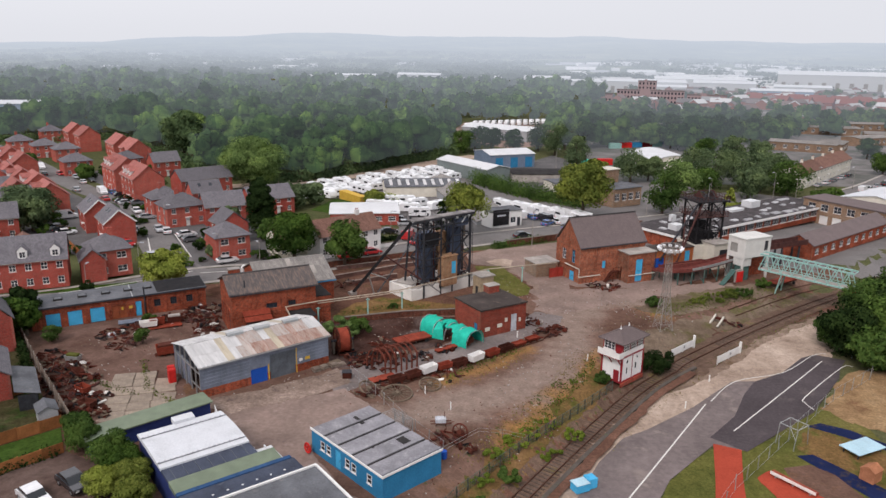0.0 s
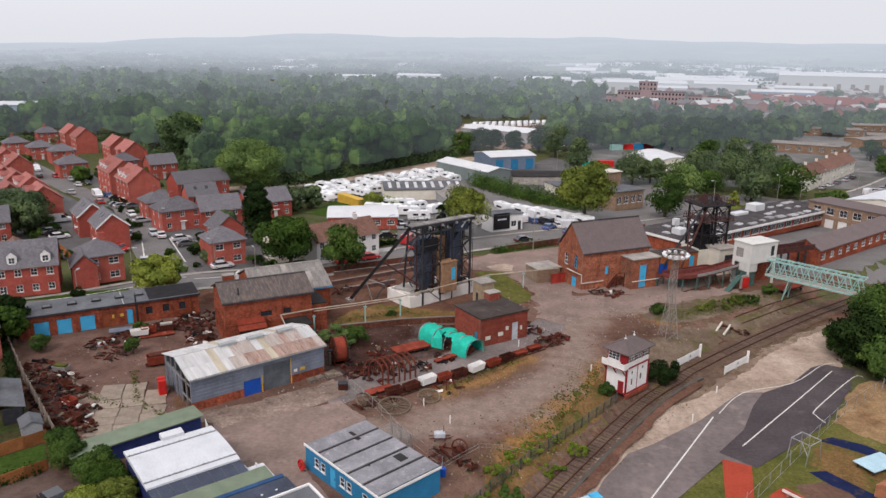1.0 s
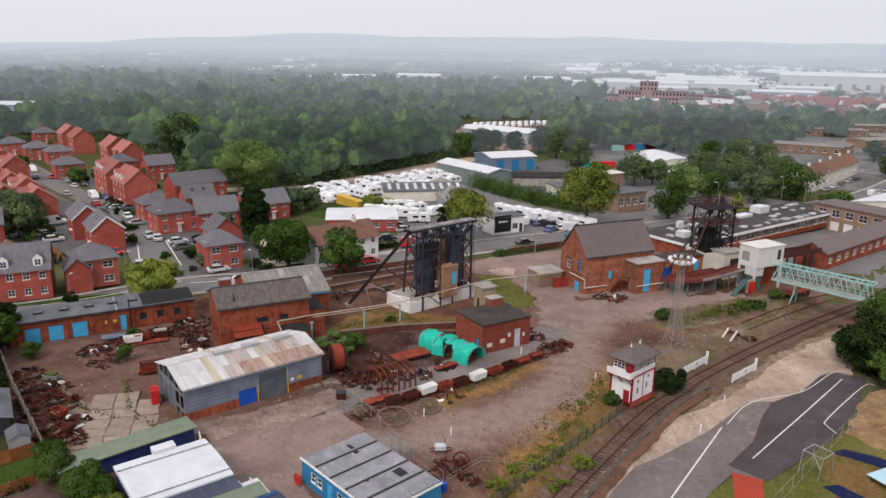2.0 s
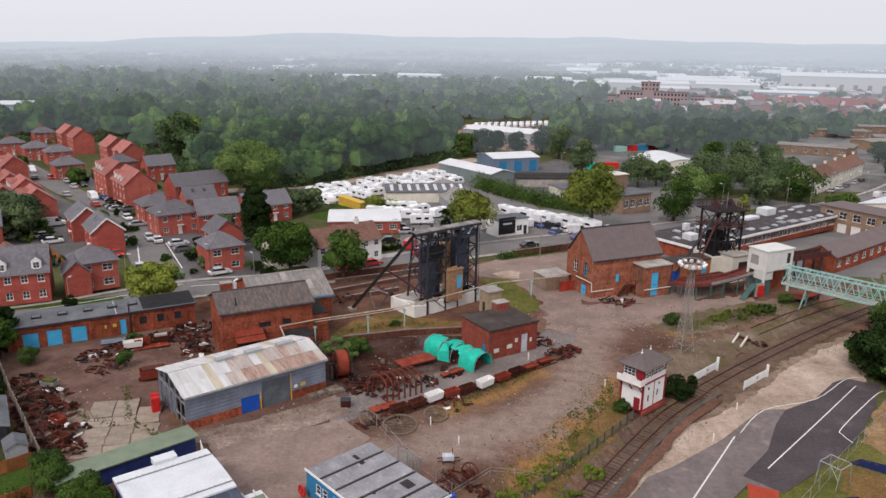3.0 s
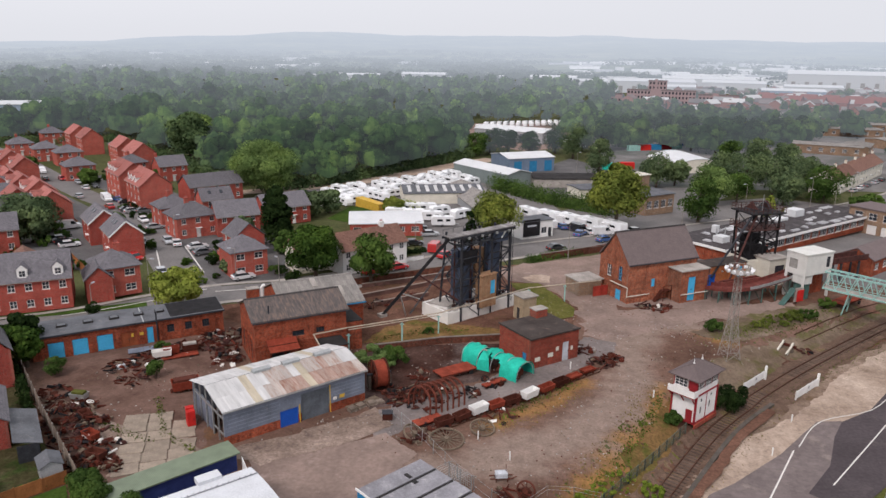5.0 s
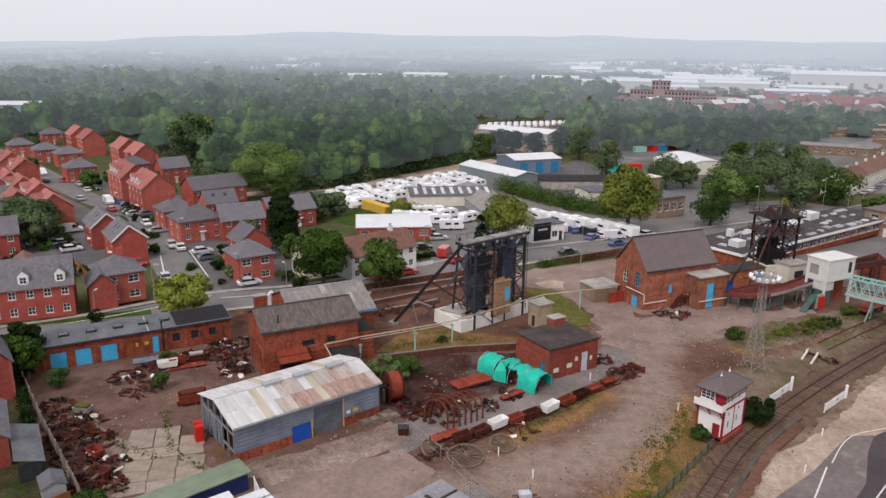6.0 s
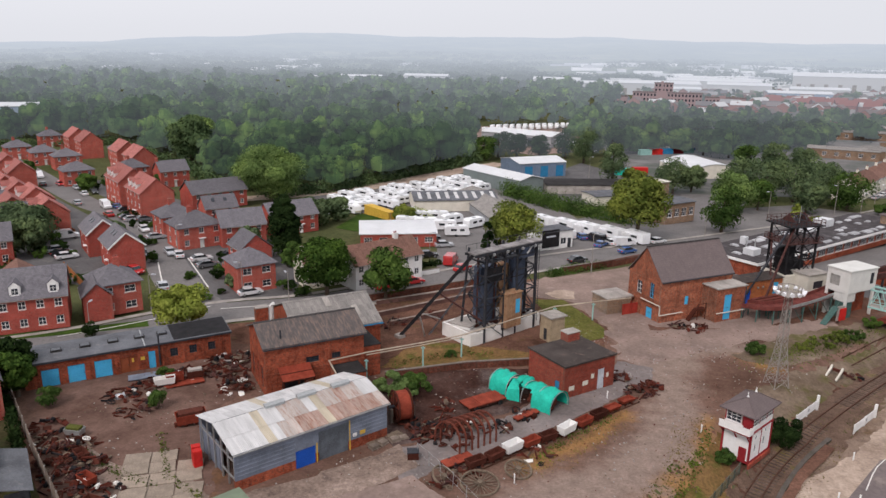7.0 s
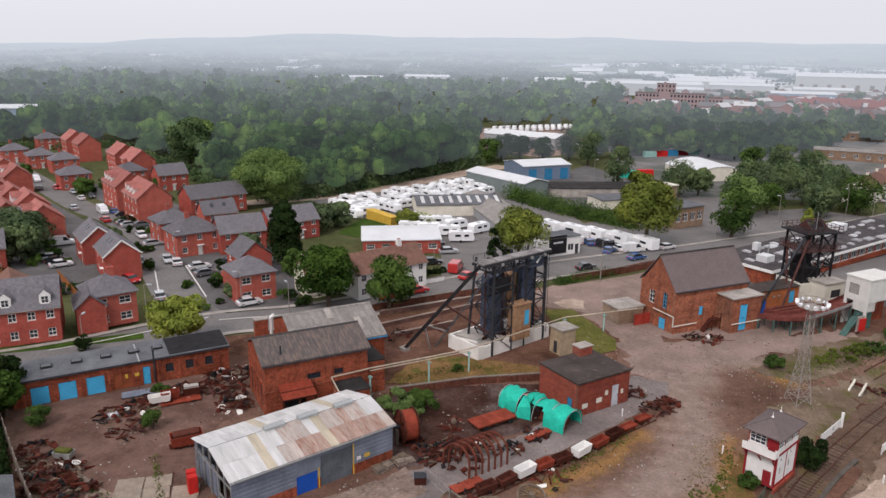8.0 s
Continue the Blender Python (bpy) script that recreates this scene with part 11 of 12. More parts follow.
for i, (x, y) in enumerate(((-8.8, 80.4), (-5.2, 76.5), (12.9, 93.2), (3.0, 100.6), (24.5, 83.6), (29.6, 92.0))):
    p = thing("marker_post", x, y, land(x, y), 20 * i, "short pale marker post in the yard", "post", "marker posts")
    part("shaft", Shape().box(-0.06, -0.06, 0, 0.06, 0.06, 1.0), WHITE, p)
    part("cap", Shape().prism([(-0.08, 1.0), (0.08, 1.0), (0, 1.12)], -0.08, 0.08), WHITE, p)


def timber_buffer():
    root = thing("buffer_stop", 37.0, 113.2, -1.2, 42.0, "pale timber buffer stop at the siding end", "buffer stop")
    for y in (0, 1.5):
        part("raker", Shape().beam((-1.4, y, 0.1), (0.3, y, 1.5), 0.26), CREAM, root, "pale raking timber")
        part("upright", Shape().beam((0.3, y, 0), (0.3, y, 1.5), 0.26), TIMBER_GREY, root)
    part("crossbeam", Shape().box(0.1, -0.5, 0.8, 0.45, 2.0, 1.15), RUST, root)
    scrap_heap(39.4, 115.0, 1.3, 0.4, 8, 121, "rusty rail scraps by the buffer stop")


timber_buffer()


# ---- play area at the site's edge ----
def play_area():
    hut = thing("play_hut", 40.6, 68.3, -1.7, 38.0, "orange play hut beside a pale blue table", "play hut")
    hut.scale = (0.7, 0.7, 0.7)
    four_walls(hut, 2.4, 2.2, 2.0, RUST_ORANGE, [], [], [], [], 0, 0.12)
    part("roof", Shape().prism_x([(-0.1, 2.0), (2.3, 2.0), (1.1, 2.7)], -0.1, 2.5), RUST_ORANGE, hut)
    table = thing("games_table", 41.2, 73.0, -1.7, 30.0, "pale blue topped games table", "table")
    part("top", Shape().box(0, 0, 0.72, 4.6, 2.6, 0.8), PALE_BLUE, table)
    for x in (0.3, 4.1):
        for y in (0.3, 2.1):
            part("leg", Shape().box(x, y, 0, x + 0.12, y + 0.12, 0.72), STEEL_DARK, table)
    slide = thing("climbing_beam", 30.4, 69.0, -1.7, -49.0, "red play beam on low supports", "play equipment")
    part("beam", Shape().prism([(0, 0.4), (5.0, 0.4), (5.0, 0.6), (0, 0.7)], -0.3, 0.3), RED_PAINT_DULL, slide)
    part("edge", Shape().box(0, -0.36, 0.45, 5.0, -0.31, 0.78), WHITE_DIRTY, slide)
    for x in (0.5, 2.4, 4.3):
        part("support", Shape().box(x, -0.25, 0, x + 0.15, 0.25, 0.42), GALV, slide)
    laid("blue_matting", [(38.4, 80.6), (40.4, 81.6), (43.4, 80.2), (47.0, 76.6), (45.6, 75.6), (42.0, 78.4)], 0.1, BLUE_MAT, "deep blue safety matting", "matting")
    laid("blue_matting", [(34.6, 73.4), (36.6, 73.9), (41.6, 67.6), (46.5, 60.6), (44.6, 58.8), (39.0, 66.2)], 0.1, BLUE_MAT, "deep blue safety matting", "matting")
    laid("red_matting", [(28.6, 68.2), (30.6, 69.8), (34.4, 65.2), (37, 60), (29, 60), (29.4, 64.8)], 0.115, SPORT_RED, "red rubber matting of the play area", "matting", ragged=0.15)
    laid("bark_bed", [(32.2, 70.6), (35.4, 71.6), (37.4, 69.8), (39.5, 63), (38, 58), (34, 62), (32.4, 66)], 0.108, DIRT, "brown bark bed of the play area", "ground")
    frame_ = thing("climbing_frame", 34.6, 74.4, -1.7, 40.0, "galvanised climbing frame of thin tubes", "play equipment")
    for x in (0, 3.0):
        for y in (0, 2.2):
            part("tube", Shape().tube((x, y, 0), (x + (0.4 if x == 0 else -0.4), y, 2.6), 0.05), GALV, frame_)
    part("tube", Shape().path([(0.4, 0, 2.6), (2.6, 0, 2.6), (2.6, 2.2, 2.6), (0.4, 2.2, 2.6), (0.4, 0, 2.6)], 0.05).path([(0.2, 0, 1.3), (2.8, 2.2, 1.3)], 0.05), GALV, frame_)
    t = thing("blue_trolley", 9.0, 62.8, -1.6, 30.0, "bright blue covered crates on the platform", "crate")
    part("crate", Shape().box(0, 0, 0.1, 1.6, 1.2, 1.0), BLUE_DOOR, t)
    part("crate", Shape().box(1.65, 0.2, 0.1, 2.7, 1.3, 1.2), BLUE_DOOR, t)
    part("cover", Shape().box(-0.05, -0.05, 1.0, 1.62, 1.25, 1.06), PALE_BLUE, t)
    for i, (x, y, h) in enumerate(((53.4, 103.2, 3.4), (55.8, 101.6, 3.4), (57.2, 98.8, 2.2))):
        s = thing("road_sign", x, y, -1.7, 20, "small pale round sign on a post", "sign", "road signs")
        part("post", Shape().tube((0, 0, 0), (0, 0, h), 0.05), GALV, s)
        part("plate", Shape().tube((0, -0.04, h), (0, -0.02, h), 0.3, 0.3, 14), WHITE, s)


RUST_ORANGE = worn("weathered_orange_boarding", (0.4, 0.17, 0.09), 0.8, big=0.8)
PALE_BLUE = worn("pale_blue_plastic", (0.42, 0.6, 0.68), 0.5, big=0.8, vary=0.1)
play_area()


# ---- vehicles ----
CARS = {}


def car(x, y, t, colour, kind="car", label="", z=None):
    """A car or van: shaped body, glasshouse, four wheels with rims, lights."""
    key = (colour, kind)
    z = (land(x, y) + 0.1) if z is None else z
    if key in CARS:
        ob = copy_thing(CARS[key], pose(x, y, z, 0, 0, t))
        return ob
    root = thing("van" if kind == "van" else "car", x, y, z, t, label or f"{colour} {kind} parked on tarmac", kind, "parked vehicles")
    L, W = (5.2, 1.95) if kind == "van" else (4.3, 1.75)
    if kind == "van":
        prof = [(-L / 2, 0.35), (L / 2, 0.35), (L / 2, 0.95), (L / 2 - 0.9, 1.2), (L / 2 - 1.6, 2.1), (-L / 2 + 0.1, 2.2), (-L / 2, 1.9)]
        glass = [(L / 2 - 1.0, 1.22), (L / 2 - 1.62, 2.0), (L / 2 - 2.3, 2.0), (L / 2 - 2.3, 1.22)]
    else:
        prof = [(-L / 2, 0.35), (L / 2, 0.35), (L / 2, 0.68), (L / 2 - 0.15, 0.8), (L / 2 - 1.1, 0.92), (-L / 2 + 0.25, 0.98), (-L / 2, 0.85)]
        glass = [(L / 2 - 1.05, 0.92), (L / 2 - 1.75, 1.38), (-L / 2 + 0.95, 1.42), (-L / 2 + 0.25, 0.97)]
    part("body", Shape().prism(prof, -W / 2, W / 2), PAINT[colour], root)
    if kind == "van":
        part("glass", Shape().prism(glass, -W / 2 - 0.01, W / 2 + 0.01).prism([(L / 2 - 0.97, 1.2), (L / 2 - 0.94, 1.24), (L / 2 - 1.58, 2.06), (L / 2 - 1.62, 2.03)], -W / 2 + 0.1, W / 2 - 0.1), CAR_GLASS, root)
    else:
        part("glass", Shape().prism(glass, -W / 2 + 0.1, W / 2 - 0.1), CAR_GLASS, root)
        part("roof", Shape().prism([(L / 2 - 1.72, 1.36), (L / 2 - 1.85, 1.46), (-L / 2 + 1.0, 1.48), (-L / 2 + 0.92, 1.4)], -W / 2 + 0.12, W / 2 - 0.12), PAINT[colour], root)
    for sx in (-L / 2 + 0.8, L / 2 - 0.8):
        for sy in (-W / 2, W / 2 - 0.18):
            w = part("wheel", Shape().tube((sx, sy, 0.32), (sx, sy + 0.18, 0.32), 0.32, 0.32, 14), TYRE, root)
            part("rim", Shape().tube((sx, sy - 0.008, 0.32), (sx, sy + 0.188, 0.32), 0.19, 0.19, 10), GALV, w)
    for sy in (-W / 2 + 0.15, W / 2 - 0.5):
        part("headlight", Shape().box(L / 2 - 0.02, sy, 0.55, L / 2 + 0.02, sy + 0.35, 0.7), LAMP_WHITE, root)
        part("tail_light", Shape().box(-L / 2 - 0.02, sy, 0.6, -L / 2 + 0.02, sy + 0.35, 0.78), RED_BRIGHT, root)
    CARS[key] = root
    return root


for x, y, t, c, k in ((-97.2, 175.8, -48, "white", "car"), (-81.4, 156.2, -52, "silver", "car"), (-86.0, 153.6, -52, "black", "car"), (-72.8, 152.4, 40, "white", "car"), (-69.8, 148.4, 40, "grey", "car"), (-92.4, 156.0, 40, "black", "car"), (-122.4, 203.1, -46, "white", "van"), (-176.6, 254.7, -46, "white", "van"), (-114.6, 199.8, 40, "black", "car"), (-103.0, 187.7, 40, "grey", "car"), (-82.0, 142.6, -30, "red", "car"),
                      (-27.8, 143.4, 37, "red", "car"), (-32.2, 139.8, 37, "red", "car"), (-19.2, 153.4, 60, "red", "car"), (-27.2, 162.4, 20, "black", "car"), (-21.9, 158.2, 80, "red", "van"), (-28.3, 179.1, 10, "black", "car"), (4.4, 163.2, 36, "black", "car"), (16.2, 173.0, 36, "blue", "car"), (16.5, 180.0, 20, "white", "van"), (11.0, 178.2, 60, "blue", "car"), (24.9, 184.2, 36, "white", "car"), (10.1, 278.6, 20, "white", "car"), (10.8, 263.5, 20, "white", "car"), (-110.4, 165.7, 40, "white", "van"),
                      (-41.0, 56.0, -34, "black", "car"), (-43.2, 53.2, -34, "white", "car"), (-55.6, 133.2, 40, "white", "car"), (-65.8, 158.6, 40, "silver", "car"), (-90.6, 168.8, 42, "silver", "car"), (-150.0, 234.0, -46, "silver", "car"), (-140.0, 227.0, -46, "black", "car"), (-160.0, 240.5, -46, "red", "car"), (-30.6, 173.0, 20, "grey", "car"), (-24.6, 172.0, 20, "silver", "car"), (112, 266, 50, "silver", "car"), (117, 272, 50, "white", "car"), (122, 278, 50, "grey", "car"), (128, 285, 50, "silver", "car"), (133, 291, 50, "black", "car"), (124, 258, 46, "white", "van"), (140, 276, 46, "white", "car")):
    car(x, y, t, c, k)

CARAVANS = {}


def caravan(x, y, t, motor=False):
    key = motor
    z = land(x, y) + 0.1
    if key in CARAVANS:
        return copy_thing(CARAVANS[key], pose(x, y, z, 0, 0, t))
    root = thing("motorhome" if motor else "caravan", x, y, z, t, "white coachbuilt motorhome in a dealer's lot" if motor else "white touring caravan in a dealer's lot", "motorhome" if motor else "caravan", "dealer's caravans")
    L, W, H = (6.8, 2.3, 2.9) if motor else (6.0, 2.3, 2.6)
    if motor:
        prof = [(-L / 2, 0.45), (L / 2, 0.45), (L / 2 - 0.1, 1.0), (L / 2 - 0.9, 1.3), (L / 2 - 1.2, 1.9), (L / 2 - 0.5, 2.1), (L / 2 - 0.6, 2.75), (-L / 2 + 0.1, H), (-L / 2, 2.5)]
    else:
        prof = [(-L / 2 + 0.1, 0.45), (L / 2 - 0.2, 0.45), (L / 2, 1.1), (L / 2 - 0.35, 2.2), (L / 2 - 0.8, H - 0.05), (-L / 2 + 0.5, H), (-L / 2, 2.2), (-L / 2 - 0.02, 1.0)]
    part("body", Shape().prism(prof, -W / 2, W / 2), WHITE_CLEAN, root, "white body")
    part("window", Shape().box(-1.6, -W / 2 - 0.015, 1.4, -0.2, -W / 2 + 0.005, 1.95), CAR_GLASS, root)
    part("window", Shape().box(0.6, -W / 2 - 0.015, 1.4, 1.7, -W / 2 + 0.005, 1.95), CAR_GLASS, root)
    part("window", Shape().box(-1.4, W / 2 - 0.005, 1.4, 1.2, W / 2 + 0.015, 1.95), CAR_GLASS, root)
    part("rooflight", Shape().box(-0.6, -0.4, H - 0.02, 0.3, 0.4, H + 0.08), GALV, root)
    for sx in ((-1.8, 2.2) if motor else (-0.3,)):
        for sy in (-W / 2, W / 2 - 0.2):
            part("wheel", Shape().tube((sx, sy, 0.33), (sx, sy + 0.2, 0.33), 0.33, 0.33, 12), TYRE, root)
    if not motor:
        part("drawbar", Shape().beam((L / 2 - 0.2, -0.4, 0.5), (L / 2 + 1.1, 0, 0.5), 0.09).beam((L / 2 - 0.2, 0.4, 0.5), (L / 2 + 1.1, 0, 0.5), 0.09), GALV, root)
    CARAVANS[key] = root
    return root


_r = random.Random(21)
for i in range(6):
    for j in range(9):
        k = i / 5.0
        x = -60 + 38 * j / 8 + 3.4 * (i % 2) + _r.uniform(-1.3, 1.3)
        y = 226 + 46 * j / 8 + 5.4 * (i - 2.5) - 9 * (1 - k) + _r.uniform(-1, 1)
        if inside([(-37, 212), (-13, 218), (-16, 234), (-42, 230)], x, y) or _r.random() < 0.08 or inside([(-30, 236), (-14, 236), (-2, 180), (-18, 176)], x, y) or y > 286:
            continue
        caravan(x, y, -40 + _r.choice((0, 0, 180, 90)) + _r.uniform(-14, 14))
for x, y, t in ((-36, 193.5, 10), (-31, 192.4, 12), (-26, 190.2, 8), (-22.6, 184.0, 10), (-29, 202.6, 5), (-33.5, 201.8, 0), (-25, 199, 40), (-19, 195, 50), (-38, 206, 20), (-51, 218, -40), (-56, 215, -40), (-62, 224, -40)):
    caravan(x, y, t)
for i in range(9):
    car(-1.0 + 2.6 * i, 200.0 - 2.0 * i + _r.uniform(-0.8, 0.8), 128 + _r.uniform(-9, 9), "white", "van") if i % 2 else caravan(-1.0 + 2.6 * i, 200.0 - 2.0 * i, 128 + _r.uniform(-9, 9), True)
for i in range(5):
    car(1.0 + 3.1 * i, 189.5 - 2.2 * i + _r.uniform(-0.8, 0.8), 118 + _r.uniform(-9, 9), ("white", "white", "blue", "black", "white")[i], "van" if i % 2 else "car")
for i in range(13):
    caravan(-26 + 4.0 * i, 446 + 2.6 * i + _r.uniform(-1, 1), 80 + _r.uniform(-5, 5))
    caravan(-22 + 4.0 * i, 462 + 2.2 * i + _r.uniform(-1, 1), 80 + _r.uniform(-5, 5))
for i in range(6):
    caravan(20 + 1.5 * i, 384 - 3.4 * i, 10 + _r.uniform(-5, 5))
for i in range(16):
    car(70 + 3.4 * (i % 8) + _r.uniform(-0.5, 0.5), 380 + 9 * (i // 8) + 1.8 * (i % 8), 80, ("white", "silver", "grey", "blue")[i % 4], "car" if i % 3 else "van")
for i in range(14):
    car(128 + 5.0 * i, 262 + 5.4 * i + _r.uniform(-0.5, 0.5), 50, ("white", "silver", "black", "grey", "red")[i % 5], "car")


def container(x, y, t, m, label, L=9.0):
    root = thing("shipping_container", x, y, land(x, y), t, label, "container", "containers")
    part("body", Shape().boarded(0.0, L, 0.4, 0.12, 2.5, 0.0, 2.42), m, root)
    part("frame", Shape().box(-0.05, -0.03, 0, L + 0.05, 2.47, 0.12).box(-0.05, -0.03, 2.5, L + 0.05, 2.47, 2.6), m, root)
    part("door_bar", Shape().box(L + 0.05, 0.6, 0.3, L + 0.1, 0.66, 2.4).box(L + 0.05, 1.7, 0.3, L + 0.1, 1.76, 2.4), GALV, root)


container(-50.4, 209.2, -48, YELLOW, "yellow ochre shipping container by a lawn", 12.5)
container(31, 300, 10, TARP, "green shipping container at the works", 6)
container(38, 304, 10, RED_BRIGHT, "red shipping container at the works", 6)
for i, m in enumerate((TEAL, RED_BRIGHT, BLUE_CABIN, RED_PAINT, TEAL)):
    container(50 + 5.5 * i, 360 + 3.0 * i, 20, m, "painted steel shipping container in a storage yard", 6)

# cars along the estate's kerbs and courts
_r = random.Random(44)
_line = smooth_line(ESTATE, 4)
for i, k in enumerate((6, 11, 14, 17, 20, 22, 24, 26, 29)):
    side = 1 if i % 2 else -1
    x, y = offset_line(_line, 3.1 * side)[k]
    (ax, ay), (bx, by) = _line[k - 1], _line[k + 1]
    car(x, y, math.degrees(math.atan2(by - ay, bx - ax)) + _r.uniform(-3, 3), ("silver", "white", "black", "grey", "red", "blue")[i % 6], "car")
for i, (x, y, n) in enumerate(((-82.5, 136.0, 2), (-100.5, 150.0, 3), (-63.0, 152.0, 3), (-106.0, 187.0, 2), (-120.0, 163.5, 3))):
    for j in range(n):
        car(x - 2.4 * j, y + 2.2 * j, 42 + _r.uniform(-4, 4), ("grey", "white", "black", "silver")[(i + j) % 4], "car")
for i, (a, b) in enumerate((((-86.0, 132.0), (-97.0, 143.5)), ((-104.0, 137.0), (-112.0, 149.0)), ((-68.0, 160.0), (-60.0, 153.0)), ((-88.0, 181.0), (-80.0, 173.0)), ((-110.0, 168.5), (-120.0, 178.0)))):
    panel_fence("garden_fence", [a, b], 1.6, TIMBER, "brown boarded fence between estate gardens", 0.15, "garden fences", seed=20 + i, gap=3.0)

# ---- distance ----
HILLS = [(-4800, 20), (-3300, 34), (-2300, 60), (-1600, 94), (-1000, 120), (-400, 108), (200, 112), (420, 118), (900, 104), (1500, 100), (1700, 104), (2600, 88), (4800, 84)]


def far_height(x, y):
    """The far country: nearly flat from the wood to the foot of a long wooded ridge."""
    for (ax, az), (bx, bz) in zip(HILLS, HILLS[1:]):
        if ax <= x <= bx:
            top = az + (bz - az) * rise_fall(ax, bx, x)
    top += 7 * noise.noise((x * 0.004, 2.0, 0)) + 4 * noise.noise((x * 0.02, 7.0, 3))
    spur = 16 * rise_fall(1500, 2600, y) * noise.noise((x * 0.0016, y * 0.002, 5.0)) + 5 * rise_fall(1100, 1800, y) * noise.noise((x * 0.006, y * 0.006, 1.0))
    return -4.4 + spur * (1 - rise_fall(3300, 3900, y)) + (top + 4) * (0.16 * rise_fall(1400, 2700, y) + 0.84 * rise_fall(2500, 3900, y)) - 130 * rise_fall(3920, 4500, y)


def far_plain():
    """Hazy country from the town's edge up to the ridge."""
    xs = steps((-4700, 4700, 60))
    ys = steps((990, 2400, 70), (2400, 3900, 60), (3900, 4500, 150))
    n = len(xs)
    v = [(x, y, far_height(x, y)) for y in ys for x in xs]
    f = [(j * n + i, j * n + i + 1, (j + 1) * n + i + 1, (j + 1) * n + i) for j in range(len(ys) - 1) for i in range(n - 1)]
    me = bpy.data.meshes.new("backdrop_plain")
    me.from_pydata(v, [], f)
    me.shade_smooth()
    me.materials.append(FAR_PLAIN)
    tagged(new("backdrop_plain", me), "hazy far plain rising to long wooded hills", "backdrop", kind="structure")


far_plain()


def far_shed(x, y, t, L, W, H, R, walls, roof, label, group="industrial sheds"):
    root = thing("industrial_shed", x, y, -3.5, t, label, "industrial shed", group)
    part("wall", Shape().prism_x([(0, 0), (W, 0), (W, H), (W / 2, H + R), (0, H)], 0, L), walls, root)
    part("roof", gable_roof(L, W, H + 0.05, R, 0.5, 0.4), roof, root)
    n = max(2, int(L / 14))
    for i in range(n):
        part("loading_door", Shape().box(L * (i + 0.35) / n, -0.12, 0, L * (i + 0.35) / n + 4.5, -0.01, H * 0.6), GREY_WALL, root)


_r = random.Random(31)
# roof and cladding tones of the town, haze painted in as emission
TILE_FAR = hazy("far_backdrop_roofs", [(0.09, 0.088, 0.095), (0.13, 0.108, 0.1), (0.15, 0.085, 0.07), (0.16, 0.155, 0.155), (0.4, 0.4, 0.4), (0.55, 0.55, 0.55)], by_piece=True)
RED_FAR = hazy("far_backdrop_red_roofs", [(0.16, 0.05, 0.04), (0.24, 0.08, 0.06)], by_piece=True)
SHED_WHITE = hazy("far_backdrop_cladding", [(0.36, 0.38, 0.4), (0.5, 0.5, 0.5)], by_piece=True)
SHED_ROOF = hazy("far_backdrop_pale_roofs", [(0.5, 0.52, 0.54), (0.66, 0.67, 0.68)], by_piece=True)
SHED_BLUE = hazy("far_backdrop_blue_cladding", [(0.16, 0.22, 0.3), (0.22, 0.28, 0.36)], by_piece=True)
for x, y, t, L, W, H in ((110, 880, -8, 90, 60, 13), (215, 905, -14, 70, 50, 12), (300, 880, -18, 60, 40, 10), (180, 960, -10, 110, 60, 14), (330, 960, -20, 120, 70, 22), (470, 900, -24, 120, 60, 16), (400, 820, -20, 90, 50, 12), (250, 800, -14, 60, 34, 9), (-250, 1010, 5, 60, 30, 10), (-160, 1020, 0, 60, 34, 12), (15, 985, -6, 60, 34, 12), (560, 1000, -28, 150, 70, 18), (60, 940, -4, 50, 36, 10), (520, 800, -30, 80, 44, 10), (440, 720, -30, 70, 36, 9), (-330, 432, 18, 36, 18, 9), (150, 850, -12, 44, 26, 9), (370, 770, -22, 44, 26, 9)):
    far_shed(x, y, t, L, W, H, H * 0.18, SHED_WHITE if _r.random() < 0.75 else SHED_BLUE, SHED_ROOF, "large pale industrial shed beyond the town")
for i in range(14):
    x, y = 215 + 16 * (i % 7) + 6 * (i // 7), 690 - 9 * (i % 7) + 34 * (i // 7)
    far_shed(x, y, -28, 13, 26, 6, 4, RED_FAR, RED_FAR, "red-roofed works shed in a row", "red-roofed works")


def town_block(x, y, t, L, W, H, m):
    root = thing("town_building", x, y, -3.5, t, "red brick town building with flat-topped storeys", "building", "town buildings")
    part("wall", Shape().box(0, 0, 0, L, W, H).box(L * 0.35, -1, 0, L * 0.5, 0, H + 2), m, root)
    part("roof", Shape().box(-0.4, -0.4, H, L + 0.4, W + 0.4, H + 0.6), SLATE_BROWN, root)
    n = int(L / 3)
    for s in range(max(1, int(H / 4))):
        for i in range(n):
            part("window", Shape().box(L * (i + 0.3) / n, -0.06, 1.2 + 4 * s, L * (i + 0.3) / n + 1.5, -0.01, 3.2 + 4 * s), GLASS, root)


# brick tone with the same painted haze
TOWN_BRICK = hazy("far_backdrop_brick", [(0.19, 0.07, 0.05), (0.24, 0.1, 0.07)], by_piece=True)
town_block(98, 700, -14, 60, 14, 12, TOWN_BRICK)
town_block(118, 706, -14, 16, 12, 20, TOWN_BRICK)
town_block(160, 690, -14, 34, 12, 9, TOWN_BRICK)
town_block(70, 720, -14, 26, 12, 7, TOWN_BRICK)
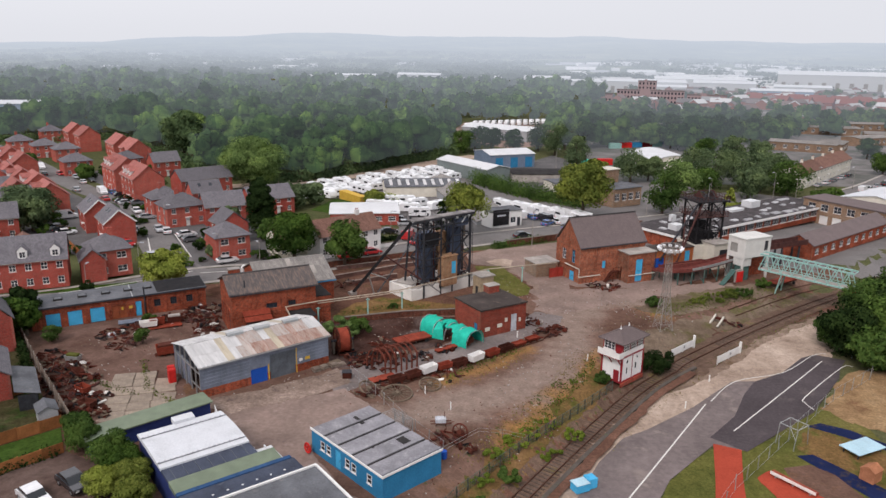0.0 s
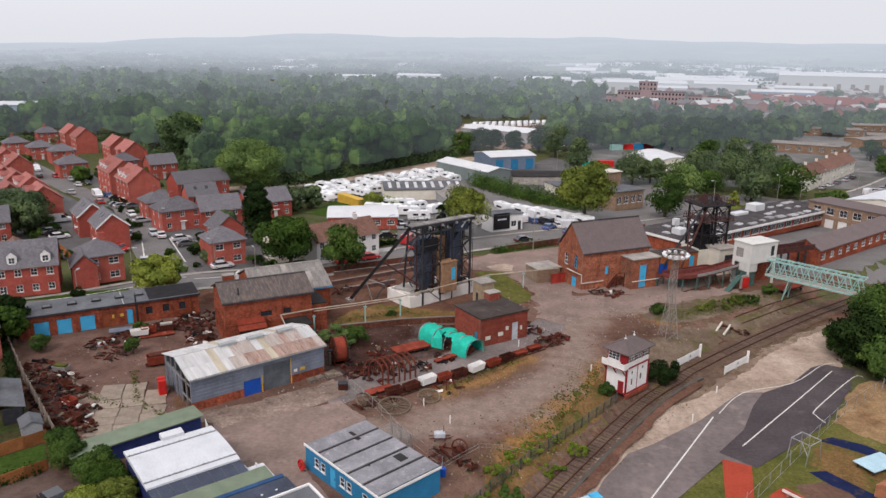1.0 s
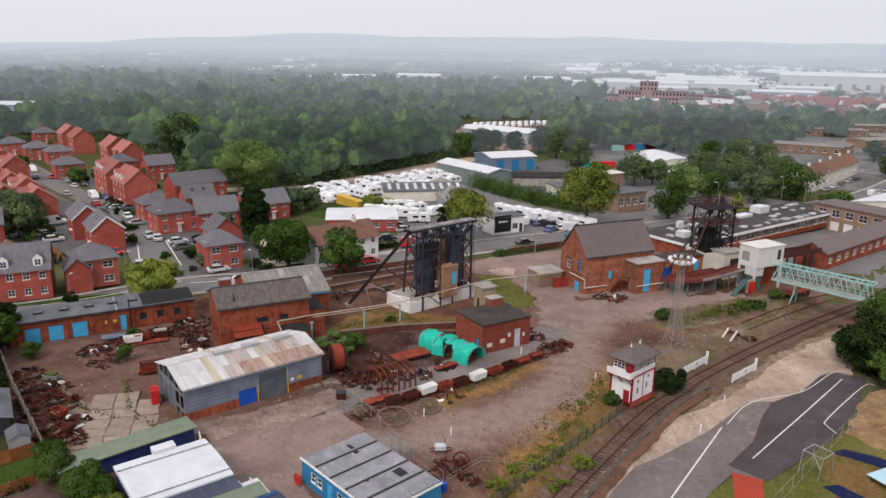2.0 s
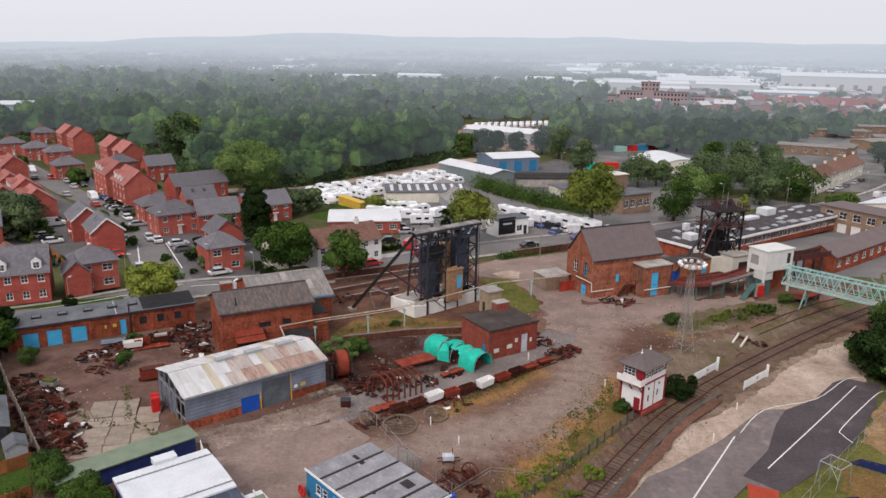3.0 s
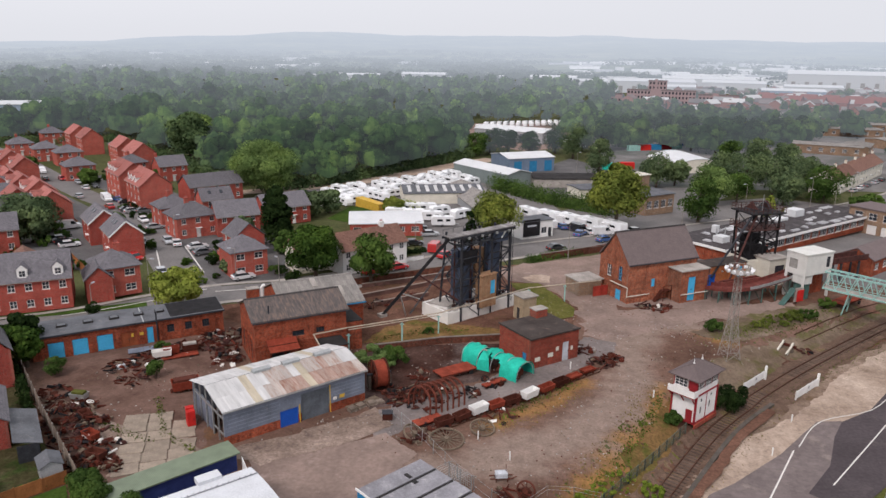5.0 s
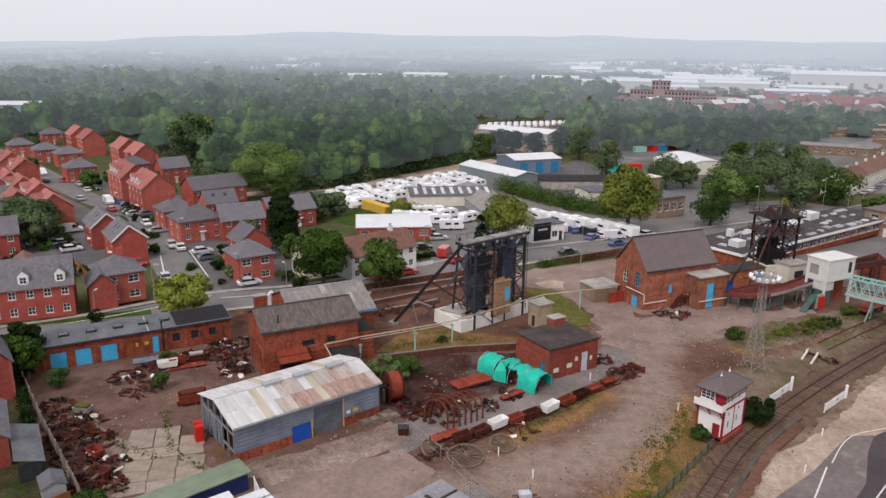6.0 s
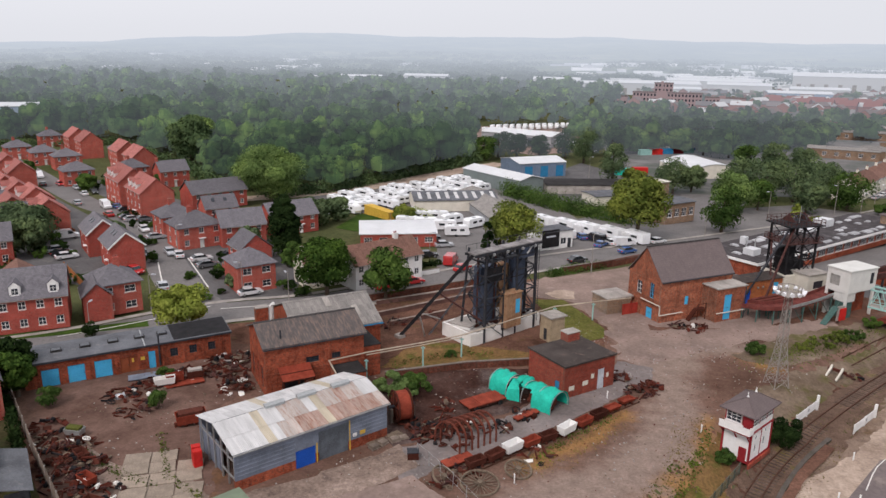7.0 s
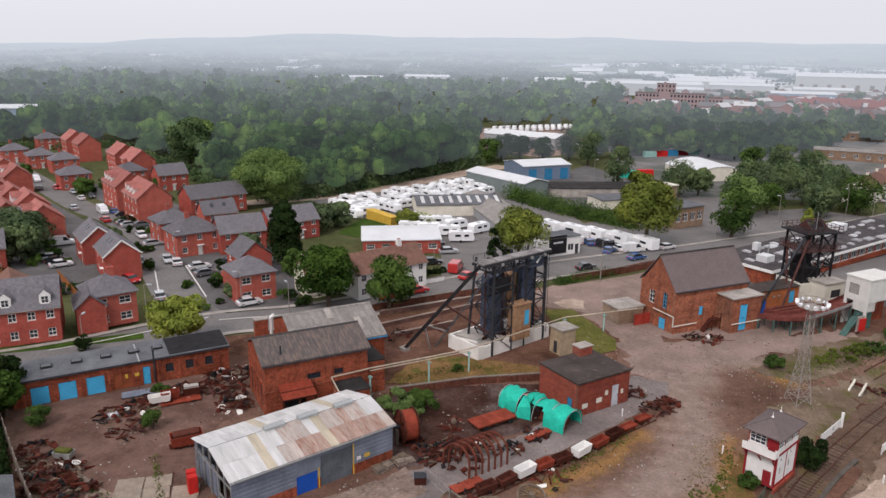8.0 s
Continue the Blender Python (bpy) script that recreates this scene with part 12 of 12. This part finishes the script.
# roofs of the town, too many and too far to count
_s1, _s2 = Shape(), Shape()
for i in range(260):
    y = _r.uniform(540, 980)
    x = _r.uniform(0.13 * y + 10, 0.62 * y + 40)
    if inside([(150, 470), (215, 465), (225, 520), (150, 540)], x, y) or (60 < x < 200 and 680 < y < 730):
        continue
    L, W, H, a = _r.uniform(8, 22), _r.uniform(7, 11), _r.uniform(4, 7), radians(_r.choice((-20, 70, 40)))
    for sh, lo in ((_s1, True), (_s2, False)):
        q = Shape()
        if lo:
            q.prism_x([(0, -3.5), (W, -3.5), (W, H - 3.5), (W / 2, H - 0.8), (0, H - 3.5)], 0, L)
        else:
            q.prism_x([(-0.4, H - 3.6), (W / 2, H - 0.7), (W + 0.4, H - 3.6), (W + 0.4, H - 3.3), (W / 2, H - 0.3), (-0.4, H - 3.3)], -0.3, L + 0.3)
        sh.add([(x + vx * math.cos(a) - vy * math.sin(a), y + vx * math.sin(a) + vy * math.cos(a), vz) for vx, vy, vz in q.v], q.f)
solid("town_walls", _s1, TOWN_BRICK, None, "brick walls of the far town", "town", kind="stuff")
solid("town_roofs", _s2, TILE_FAR, None, "brown and grey roofs of the far town", "town", kind="stuff")
_tp = []
for i in range(1100):
    y = _r.uniform(440, 1000) if i % 2 else _r.uniform(440, 620)
    x = _r.uniform(0.1 * y + 10, 0.66 * y + 40)
    if not inside([(150, 470), (215, 465), (225, 520), (150, 540)], x, y) and noise.noise((x * 0.016, y * 0.016, 2)) > -0.05:
        _tp.append((x, y))
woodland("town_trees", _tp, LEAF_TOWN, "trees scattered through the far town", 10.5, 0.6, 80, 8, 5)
_fp = []
for i in range(5200):
    y = 990 + 1750 * _r.random() ** 1.4
    x = _r.uniform(-0.7 * y - 60, 0.7 * y + 60)
    if noise.noise((x * 0.004, y * 0.006, 5)) + 0.5 * noise.noise((x * 0.015, y * 0.02, 9)) > (-0.12 if x < 0.05 * y else 0.12):
        _fp.append((x, y))


def far_trees():
    """Belts of trees past counting, each a low lump of a few coarse sprays."""
    rng = np.random.default_rng(9)
    cs, ns = [], []
    for x, y in _fp:
        d = unit(34, rng)
        d[:, 2] = np.abs(d[:, 2])
        r = rng.uniform(6, 12) * np.array([1.5, 1.0, 0.9])
        cs.append(np.array([x, y, far_height(x, y) + 1.0]) + d * r)
        ns.append(d)
    c, n = np.concatenate(cs), np.concatenate(ns)
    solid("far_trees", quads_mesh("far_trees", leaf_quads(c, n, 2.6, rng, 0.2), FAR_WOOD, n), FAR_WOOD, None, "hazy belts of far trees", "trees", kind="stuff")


far_trees()
_s3 = Shape()
for i in range(190):
    y = _r.uniform(1030, 2300)
    x = _r.uniform(-0.66 * y, 0.7 * y) if i % 6 == 0 else _r.uniform(0.06 * y, 0.7 * y)
    L, W, H = _r.uniform(14, 80), _r.uniform(12, 34), _r.uniform(5, 10)
    z = far_height(x, y) - 1
    _s3.box(x, y, z, x + L, y + W, z + H)
solid("far_buildings", _s3, FAR_SHED, None, "pale far buildings in the haze", "buildings", kind="stuff")
